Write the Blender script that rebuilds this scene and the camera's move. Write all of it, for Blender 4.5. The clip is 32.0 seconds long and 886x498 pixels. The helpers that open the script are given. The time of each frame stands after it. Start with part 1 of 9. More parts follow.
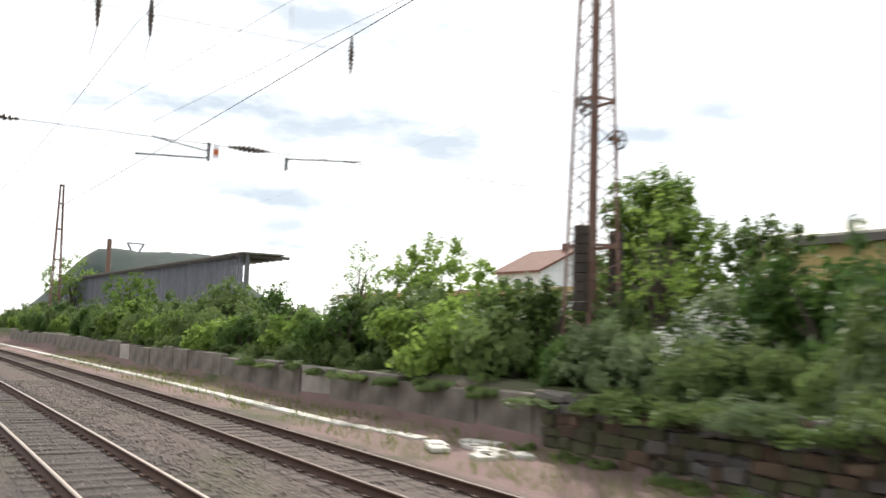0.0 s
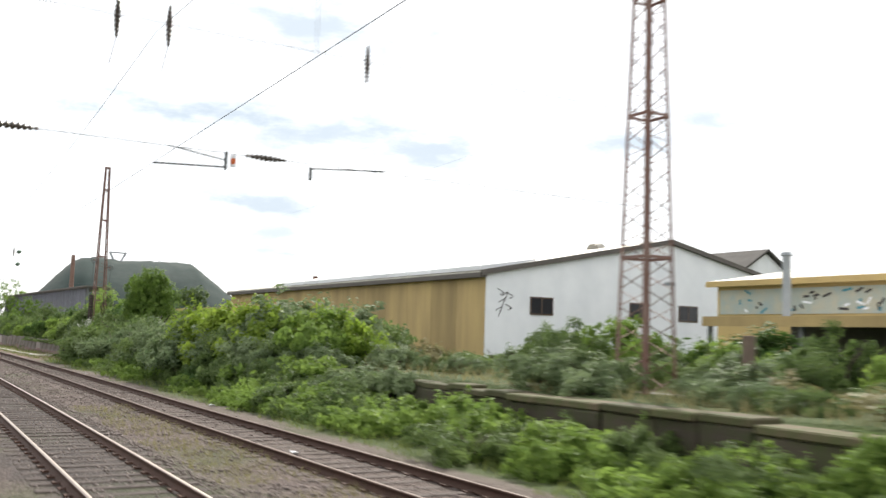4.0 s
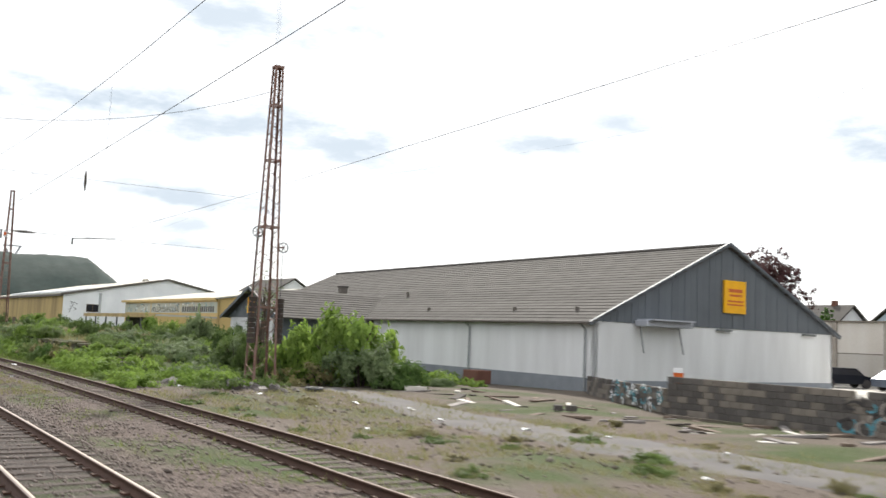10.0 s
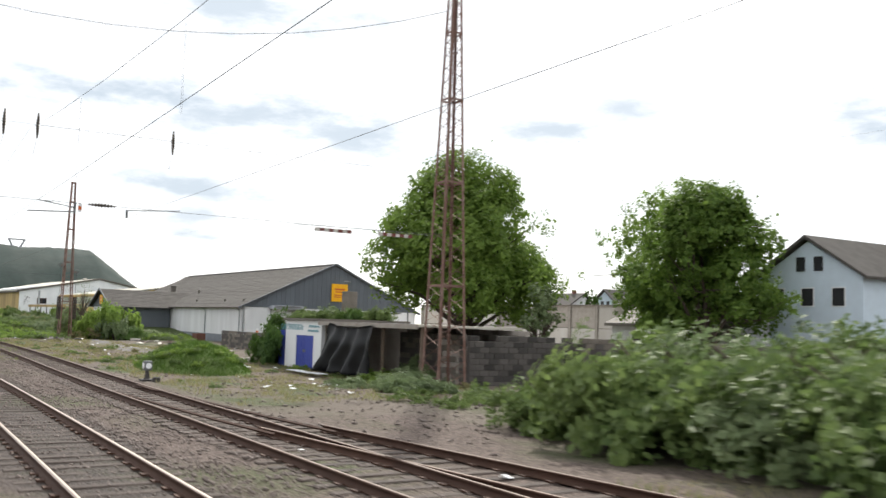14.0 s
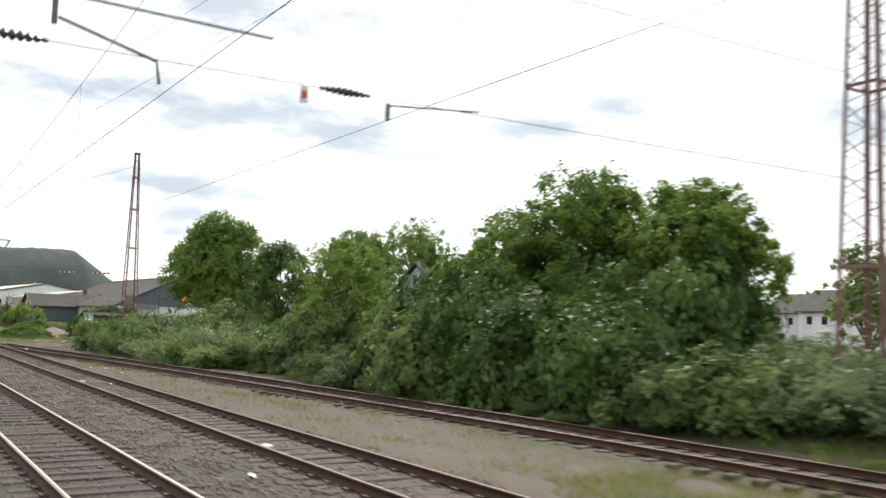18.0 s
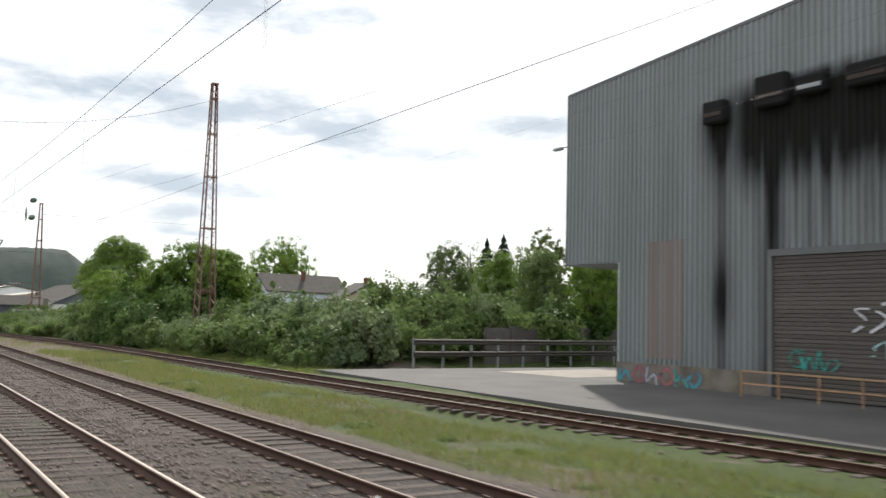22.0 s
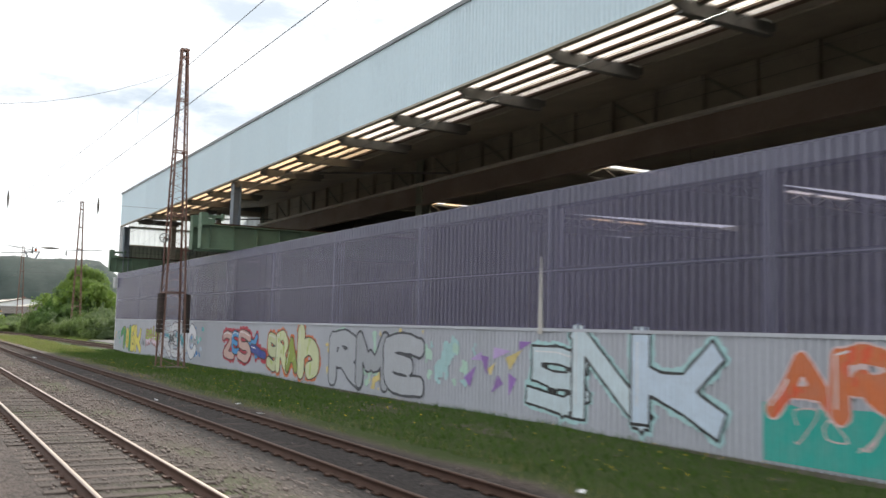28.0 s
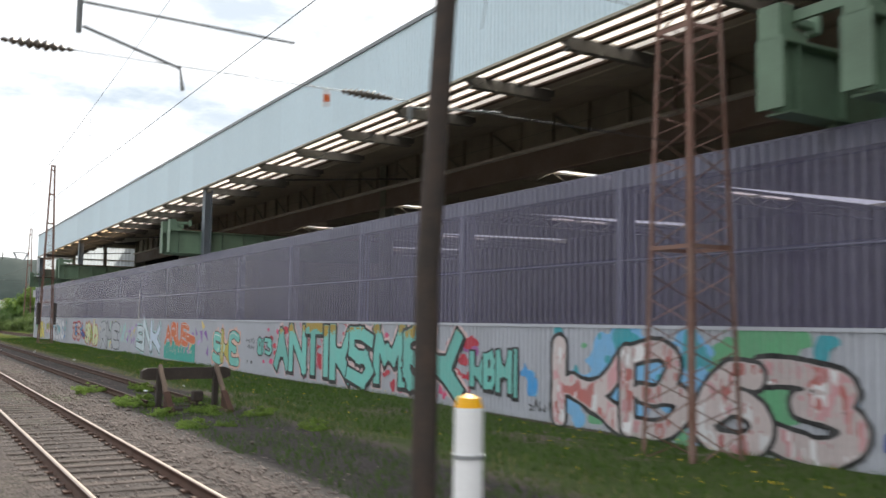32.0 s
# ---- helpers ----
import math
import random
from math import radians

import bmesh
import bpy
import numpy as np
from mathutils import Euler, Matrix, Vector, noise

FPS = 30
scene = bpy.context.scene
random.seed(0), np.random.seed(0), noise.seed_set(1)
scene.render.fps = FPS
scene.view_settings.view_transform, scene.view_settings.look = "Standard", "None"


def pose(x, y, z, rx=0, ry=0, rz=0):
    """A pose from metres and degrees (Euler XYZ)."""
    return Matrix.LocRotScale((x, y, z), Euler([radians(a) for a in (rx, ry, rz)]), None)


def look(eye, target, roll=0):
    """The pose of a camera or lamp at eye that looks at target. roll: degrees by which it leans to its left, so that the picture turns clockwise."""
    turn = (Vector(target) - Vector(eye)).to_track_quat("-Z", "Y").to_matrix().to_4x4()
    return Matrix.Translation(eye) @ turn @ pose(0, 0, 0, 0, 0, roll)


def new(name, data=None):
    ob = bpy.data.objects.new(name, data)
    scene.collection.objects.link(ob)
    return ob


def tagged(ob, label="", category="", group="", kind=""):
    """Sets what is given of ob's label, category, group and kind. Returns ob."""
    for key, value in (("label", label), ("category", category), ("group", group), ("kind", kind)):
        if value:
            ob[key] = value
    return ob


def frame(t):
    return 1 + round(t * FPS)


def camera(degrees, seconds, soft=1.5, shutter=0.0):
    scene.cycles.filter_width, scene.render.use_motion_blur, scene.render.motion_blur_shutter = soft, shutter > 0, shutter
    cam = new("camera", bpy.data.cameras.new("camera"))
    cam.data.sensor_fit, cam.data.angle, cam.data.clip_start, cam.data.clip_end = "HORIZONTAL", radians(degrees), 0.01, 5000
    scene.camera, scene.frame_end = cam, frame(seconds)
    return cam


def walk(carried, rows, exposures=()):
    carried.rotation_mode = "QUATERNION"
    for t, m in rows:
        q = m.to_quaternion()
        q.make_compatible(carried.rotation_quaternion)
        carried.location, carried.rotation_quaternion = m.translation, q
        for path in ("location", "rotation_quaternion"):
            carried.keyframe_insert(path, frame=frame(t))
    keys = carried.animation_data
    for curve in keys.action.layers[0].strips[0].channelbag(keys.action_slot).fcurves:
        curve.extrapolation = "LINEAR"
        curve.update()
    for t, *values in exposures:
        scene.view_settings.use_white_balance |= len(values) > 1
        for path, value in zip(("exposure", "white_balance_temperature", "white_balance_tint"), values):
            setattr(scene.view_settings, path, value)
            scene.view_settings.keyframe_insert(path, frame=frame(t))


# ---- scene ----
# Track coordinates: s metres along the line, d metres to its side, z above the rail heads.
# The line is straight from S0 on and lies on a wide curve before it.
S0, BEND = 202.95, 0.000424984


def P(s, d, z=0.0):
    u = max(0.0, S0 - s)
    a = BEND * u
    x = S0 - math.sin(a) / BEND if u > 0 else s
    y = -(1 - math.cos(a)) / BEND
    return Vector((x - d * math.sin(a), y + d * math.cos(a), z))


def turn_at(s):
    return math.degrees(BEND * max(0.0, S0 - s))


def M(s, d, z=0.0, rz=0.0):
    """A pose beside the line: x runs along it, y away from it."""
    p = P(s, d, z)
    return pose(p.x, p.y, p.z, 0, 0, turn_at(s) + rz)


cam = camera(51.43, 32.0, soft=1.5, shutter=0.35)
EYE = 2.333
# seconds, metres along the line, yaw from the line's back, pitch, roll
PATH = [
    (0, 4.56, -30.94, 4.99, -1.77),
    (0.5, 13.02, -30.66, 5.08, -1.64),
    (1, 21.42, -30.80, 5.15, -1.51),
    (1.5, 29.77, -30.34, 5.17, -1.43),
    (2, 38.06, -30.08, 5.21, -1.47),
    (2.5, 46.31, -29.85, 5.28, -1.63),
    (3, 54.50, -29.96, 5.40, -1.78),
    (3.5, 62.66, -29.76, 5.42, -1.75),
    (4, 70.76, -29.93, 5.47, -1.80),
    (4.5, 78.82, -29.90, 5.44, -1.76),
    (5, 86.82, -29.97, 5.47, -1.87),
    (5.5, 94.75, -30.03, 5.50, -1.99),
    (6, 102.62, -30.10, 5.54, -2.10),
    (6.5, 110.41, -30.16, 5.57, -2.22),
    (7, 118.11, -30.36, 5.60, -2.25),
    (7.5, 125.67, -30.27, 5.59, -2.23),
    (8, 133.10, -30.53, 5.57, -2.34),
    (8.5, 140.44, -30.77, 5.56, -2.42),
    (9, 147.71, -31.81, 5.61, -2.51),
    (9.5, 154.92, -33.36, 5.60, -2.48),
    (10, 162.07, -32.98, 5.48, -2.38),
    (10.5, 169.13, -31.94, 5.36, -2.35),
    (11, 176.07, -32.48, 5.30, -2.30),
    (11.5, 182.91, -32.73, 5.27, -2.27),
    (12, 189.64, -32.30, 5.17, -2.15),
    (12.5, 196.30, -31.85, 5.05, -2.07),
    (13, 202.95, -31.39, 4.87, -2.02),
    (13.5, 209.58, -31.29, 4.73, -1.89),
    (14, 216.19, -31.51, 4.68, -1.81),
    (14.5, 222.78, -31.43, 4.61, -1.94),
    (15, 229.36, -31.58, 4.68, -1.93),
    (15.5, 235.92, -31.72, 4.75, -1.93),
    (16, 242.47, -31.87, 4.82, -1.93),
    (16.5, 249.01, -32.02, 4.89, -1.92),
    (17, 255.51, -31.59, 4.79, -1.69),
    (17.5, 261.98, -31.86, 4.66, -1.55),
    (18, 268.40, -32.09, 4.57, -1.62),
    (18.5, 274.77, -32.10, 4.52, -1.58),
    (19, 281.11, -32.39, 4.51, -1.55),
    (19.5, 287.41, -32.24, 4.46, -1.59),
    (20, 293.70, -32.37, 4.46, -1.58),
    (20.5, 299.97, -32.23, 4.47, -1.57),
    (21, 306.23, -32.26, 4.51, -1.61),
    (21.5, 312.47, -32.21, 4.47, -1.59),
    (22, 318.70, -32.28, 4.42, -1.48),
    (22.5, 324.91, -32.11, 4.44, -1.47),
    (23, 331.09, -32.40, 4.41, -1.44),
    (23.5, 337.24, -32.32, 4.50, -1.61),
    (24, 343.36, -32.19, 4.61, -1.76),
    (24.5, 349.45, -31.89, 4.64, -1.72),
    (25, 355.54, -30.72, 4.75, -1.79),
    (25.5, 361.65, -30.13, 4.68, -1.67),
    (26, 367.77, -30.49, 4.64, -1.50),
    (26.5, 373.91, -30.59, 4.62, -1.40),
    (27, 380.05, -30.44, 4.69, -1.38),
    (27.5, 386.16, -30.30, 4.76, -1.36),
    (28, 392.24, -30.15, 4.83, -1.34),
    (28.5, 398.29, -30.00, 4.90, -1.32),
    (29, 404.31, -30.26, 4.93, -1.39),
    (29.5, 410.31, -30.20, 4.89, -1.44),
    (30, 416.27, -30.45, 4.82, -1.27),
    (30.5, 422.22, -30.31, 4.78, -1.15),
    (31, 428.17, -30.50, 4.73, -0.97),
    (31.5, 434.12, -30.40, 4.68, -0.91),
    (32, 440.07, -30.56, 4.63, -0.84),
]


def cam_pose(s, yaw, pitch, roll):
    p = P(s, 0.0, EYE)
    return pose(p.x, p.y, p.z, 90 + pitch, roll, 90 + turn_at(s) + yaw)


walk(cam, [(t, cam_pose(s, yaw, pitch, roll)) for t, s, yaw, pitch, roll in PATH],
     [(0, 0.14), (4, 0.2), (7, 0.2), (9, 0.12), (14, 0.08), (17, 0.0), (20, 0.02), (22, -0.08), (24.5, -0.08), (27, 0.08), (29, 0.23), (32, 0.19)])

# ---- sky and sun ----
SUN_EL, SUN_AZ = radians(39), math.atan2(0.56, -0.83)
world = bpy.data.worlds.new("sky")
scene.world = world
world.use_nodes = True
wn, wl = world.node_tree.nodes, world.node_tree.links
wn.clear()


def wmath(op, a, b=None, c=None):
    n = wn.new("ShaderNodeMath")
    n.operation = op
    for i, v in enumerate((a, b, c)):
        if v is None:
            continue
        if isinstance(v, (int, float)):
            n.inputs[i].default_value = v
        else:
            wl.new(v, n.inputs[i])
    return n.outputs[0]


coord = wn.new("ShaderNodeTexCoord")
sep = wn.new("ShaderNodeSeparateXYZ")
wl.new(coord.outputs["Generated"], sep.inputs[0])
az = wmath("ARCTAN2", sep.outputs[1], sep.outputs[0])
el = wmath("ARCSINE", sep.outputs[2])
cn = wn.new("ShaderNodeTexNoise")
cn.inputs["Scale"].default_value = 13
cn.inputs["Detail"].default_value = 8
cn.inputs["Roughness"].default_value = 0.6
stretch = wn.new("ShaderNodeMapping")
stretch.inputs["Scale"].default_value = (1, 1, 3.2)
wl.new(coord.outputs["Generated"], stretch.inputs[0])
wl.new(stretch.outputs[0], cn.inputs[0])
wob = wmath("MULTIPLY", wmath("SUBTRACT", cn.outputs[0], 0.5), 4.2)
# thin grey cloud bands: azimuth, elevation, half width, half height (degrees), depth
BANDS = [
    (168.2, 12.9, 6.6, 1.00, 0.80), (160.1, 12.3, 6.4, 1.18, 0.75), (154.0, 11.6, 2.4, 1.18, 0.75), (163.6, 7.7, 5.1, 0.64, 0.75),
    (163.1, 4.8, 2.1, 0.37, 0.67), (163.4, 6.1, 2.0, 0.51, 0.62), (149.1, 10.2, 2.9, 0.51, 0.47), (160.8, 18.6, 5.6, 1.86, 0.72),
    (141.9, 12.1, 2.9, 0.78, 0.72), (137.4, 13.5, 2.0, 0.91, 0.67), (123.6, 11.9, 2.3, 1.18, 0.75),
]
dark = None
for a0, e0, aw, eh, depth in BANDS:
    da = wmath("DIVIDE", wmath("SUBTRACT", az, radians(a0)), radians(aw))
    de = wmath("DIVIDE", wmath("SUBTRACT", el, radians(e0)), radians(eh))
    r = wmath("SQRT", wmath("ADD", wmath("MULTIPLY", da, da), wmath("MULTIPLY", de, de)))
    f = wmath("SUBTRACT", wmath("ADD", 1.45, wob), r)
    sm = wn.new("ShaderNodeMapRange")
    sm.interpolation_type = "SMOOTHSTEP"
    sm.inputs[1].default_value, sm.inputs[2].default_value = -0.3, 1.5
    sm.inputs[3].default_value, sm.inputs[4].default_value = 0.0, depth
    wl.new(f, sm.inputs[0])
    dark = sm.outputs[0] if dark is None else wmath("MAXIMUM", dark, sm.outputs[0])
# broad soft unevenness of the bright overcast over the whole dome
bn = wn.new("ShaderNodeTexNoise")
bn.inputs["Scale"].default_value = 2.2
bn.inputs["Detail"].default_value = 4
wl.new(stretch.outputs[0], bn.inputs[0])
sky = wn.new("ShaderNodeTexSky")
sky.sky_type, sky.sun_disc = "NISHITA", False
sky.sun_elevation, sky.sun_rotation = SUN_EL, math.pi / 2 - SUN_AZ
skyc = wn.new("ShaderNodeVectorMath")
skyc.operation = "SCALE"
skyc.inputs["Scale"].default_value = 0.1
wl.new(sky.outputs[0], skyc.inputs[0])
white = wn.new("ShaderNodeMix")
white.data_type = "RGBA"
white.inputs[6].default_value, white.inputs[7].default_value = (1.05, 1.08, 1.12, 1), (1.5, 1.5, 1.5, 1)
wl.new(bn.outputs[0], white.inputs[0])
over = wn.new("ShaderNodeMix")
over.data_type = "RGBA"
over.inputs[0].default_value = 0.86
wl.new(skyc.outputs[0], over.inputs[6])
wl.new(white.outputs[2], over.inputs[7])
band = wn.new("ShaderNodeMix")
band.data_type = "RGBA"
band.inputs[7].default_value = (0.5, 0.61, 0.72, 1)
wl.new(dark, band.inputs[0])
wl.new(over.outputs[2], band.inputs[6])
bg = wn.new("ShaderNodeBackground")
wl.new(band.outputs[2], bg.inputs[0])
bg.inputs[1].default_value = 1.0
wo = wn.new("ShaderNodeOutputWorld")
wl.new(bg.outputs[0], wo.inputs[0])

sun_data = bpy.data.lights.new("sun", "SUN")
sun_data.energy, sun_data.angle, sun_data.color = 5.0, radians(1.5), (1.0, 0.95, 0.86)
sun = new("sun", sun_data)
sun_from = Vector((math.cos(SUN_AZ) * math.cos(SUN_EL), math.sin(SUN_AZ) * math.cos(SUN_EL), math.sin(SUN_EL)))
sun.matrix_world = look(sun_from * 200, (0, 0, 0))

# ---- materials ----
def material(name, base, rough=0.7, metal=0.0, var=0.25, scale=1.5, fine=25.0, bump=0.15, second=None, second_amount=0.5,
             coords="Object", per_object=0.12, streak=False, spec=0.4):
    """A weathered surface: base colour broken up by broad stains and fine grain, with a little relief."""
    m = bpy.data.materials.new(name)
    m.use_nodes = True
    n, l = m.node_tree.nodes, m.node_tree.links
    b = n["Principled BSDF"]
    b.inputs["Roughness"].default_value, b.inputs["Metallic"].default_value = rough, metal
    b.inputs["Specular IOR Level"].default_value = spec
    tc = n.new("ShaderNodeTexCoord")
    mp = n.new("ShaderNodeMapping")
    if streak:
        mp.inputs["Scale"].default_value = (1, 1, 0.15)
    l.new(tc.outputs[coords], mp.inputs[0])
    big, small = n.new("ShaderNodeTexNoise"), n.new("ShaderNodeTexNoise")
    big.inputs["Scale"].default_value, big.inputs["Detail"].default_value = scale, 5
    small.inputs["Scale"].default_value, small.inputs["Detail"].default_value = fine, 4
    l.new(mp.outputs[0], big.inputs[0])
    l.new(tc.outputs[coords], small.inputs[0])
    ramp = n.new("ShaderNodeMapRange")
    ramp.inputs[1].default_value, ramp.inputs[2].default_value = 0.35, 0.68
    l.new(big.outputs[0], ramp.inputs[0])
    amt = n.new("ShaderNodeMath")
    amt.operation = "MULTIPLY"
    amt.inputs[1].default_value = second_amount if second else var
    l.new(ramp.outputs[0], amt.inputs[0])
    mix = n.new("ShaderNodeMix")
    mix.data_type = "RGBA"
    c2 = second or tuple(v * 0.45 for v in base)
    mix.inputs[6].default_value, mix.inputs[7].default_value = (*base, 1), (*c2, 1)
    l.new(amt.outputs[0], mix.inputs[0])
    oi = n.new("ShaderNodeObjectInfo")
    add = n.new("ShaderNodeMath")
    add.operation = "MULTIPLY_ADD"
    add.inputs[1].default_value, add.inputs[2].default_value = per_object * 2, 1 - per_object - var * 0.5
    l.new(oi.outputs["Random"], add.inputs[0])
    gr = n.new("ShaderNodeMath")
    gr.operation = "MULTIPLY_ADD"
    gr.inputs[1].default_value = var
    l.new(small.outputs[0], gr.inputs[0])
    l.new(add.outputs[0], gr.inputs[2])
    sc = n.new("ShaderNodeVectorMath")
    sc.operation = "SCALE"
    l.new(mix.outputs[2], sc.inputs[0])
    l.new(gr.outputs[0], sc.inputs["Scale"])
    l.new(sc.outputs[0], b.inputs["Base Color"])
    if bump:
        bp = n.new("ShaderNodeBump")
        bp.inputs["Strength"].default_value, bp.inputs["Distance"].default_value = bump, 0.02
        l.new(small.outputs[0], bp.inputs["Height"])
        l.new(bp.outputs[0], b.inputs["Normal"])
    return m


def leaf_material(name, c1, c2, back=0.45, rough=0.6):
    """Foliage: colour varies from leaf to leaf and plant to plant; light comes through."""
    m = bpy.data.materials.new(name)
    m.use_nodes = True
    n, l = m.node_tree.nodes, m.node_tree.links
    b = n["Principled BSDF"]
    b.inputs["Roughness"].default_value = rough
    b.inputs["Specular IOR Level"].default_value = 0.28
    geo, oi = n.new("ShaderNodeNewGeometry"), n.new("ShaderNodeObjectInfo")
    tc, noi = n.new("ShaderNodeTexCoord"), n.new("ShaderNodeTexNoise")
    noi.inputs["Scale"].default_value = 1.3
    l.new(tc.outputs["Object"], noi.inputs[0])
    mix = n.new("ShaderNodeMix")
    mix.data_type = "RGBA"
    mix.inputs[6].default_value, mix.inputs[7].default_value = (*c1, 1), (*c2, 1)
    su = n.new("ShaderNodeMath")
    su.operation = "MULTIPLY_ADD"
    su.inputs[1].default_value = 0.45
    l.new(geo.outputs["Random Per Island"], su.inputs[0])
    s2 = n.new("ShaderNodeMath")
    s2.operation = "MULTIPLY_ADD"
    s2.inputs[1].default_value = 0.9
    s2.inputs[2].default_value = -0.3
    l.new(noi.outputs[0], s2.inputs[0])
    l.new(s2.outputs[0], su.inputs[2])
    s3 = n.new("ShaderNodeMath")
    s3.operation = "MULTIPLY_ADD"
    s3.inputs[1].default_value = 0.35
    l.new(oi.outputs["Random"], s3.inputs[0])
    l.new(su.outputs[0], s3.inputs[2])
    s3.use_clamp = True
    l.new(s3.outputs[0], mix.inputs[0])
    l.new(mix.outputs[2], b.inputs["Base Color"])
    tr = n.new("ShaderNodeBsdfTranslucent")
    l.new(mix.outputs[2], tr.inputs[0])
    ms = n.new("ShaderNodeMixShader")
    ms.inputs[0].default_value = back
    l.new(b.outputs[0], ms.inputs[1])
    l.new(tr.outputs[0], ms.inputs[2])
    l.new(ms.outputs[0], n["Material Output"].inputs[0])
    return m


def glass_material(name, tint, rough, clear, base=(0.1, 0.1, 0.1)):
    """Smoky or milky sheet: part of the light goes straight through."""
    m = material(name, base, rough=rough, var=0.2, scale=0.7, fine=9, bump=0.05, streak=True, spec=0.5)
    n, l = m.node_tree.nodes, m.node_tree.links
    t = n.new("ShaderNodeBsdfTransparent")
    t.inputs[0].default_value = (*tint, 1)
    ms = n.new("ShaderNodeMixShader")
    ms.inputs[0].default_value = clear
    l.new(n["Principled BSDF"].outputs[0], ms.inputs[1])
    l.new(t.outputs[0], ms.inputs[2])
    l.new(ms.outputs[0], n["Material Output"].inputs[0])
    return m


def soot_material():
    """Weathered grey sheet with soot that has run down from the exhausts, by the mesh's soot attribute."""
    m = material("sooty grey metal sheet", (0.235, 0.26, 0.265), 0.45, 0.15, var=0.25, scale=0.5, fine=8, bump=0.03, second=(0.165, 0.185, 0.185), second_amount=0.7, streak=True, per_object=0.04)
    n, l = m.node_tree.nodes, m.node_tree.links
    b = n["Principled BSDF"]
    src = b.inputs["Base Color"].links[0].from_socket
    a = n.new("ShaderNodeAttribute")
    a.attribute_name = "soot"
    x = n.new("ShaderNodeMix")
    x.data_type = "RGBA"
    x.inputs[7].default_value = (0.014, 0.013, 0.012, 1)
    l.new(a.outputs["Fac"], x.inputs[0])
    l.new(src, x.inputs[6])
    l.new(x.outputs[2], b.inputs["Base Color"])
    b.inputs["Metallic"].default_value = 0.0
    for sock, a0, a1 in (("Roughness", 0.45, 1.0), ("Specular IOR Level", 0.4, 0.02)):
        r = n.new("ShaderNodeMapRange")
        r.inputs[3].default_value, r.inputs[4].default_value = a0, a1
        l.new(a.outputs["Fac"], r.inputs[0])
        l.new(r.outputs[0], b.inputs[sock])
    return m


def plain(name, c, rough=0.6, metal=0.0):
    return material(name, c, rough, metal, var=0.18, scale=2.5, fine=30, bump=0.06, per_object=0.05)


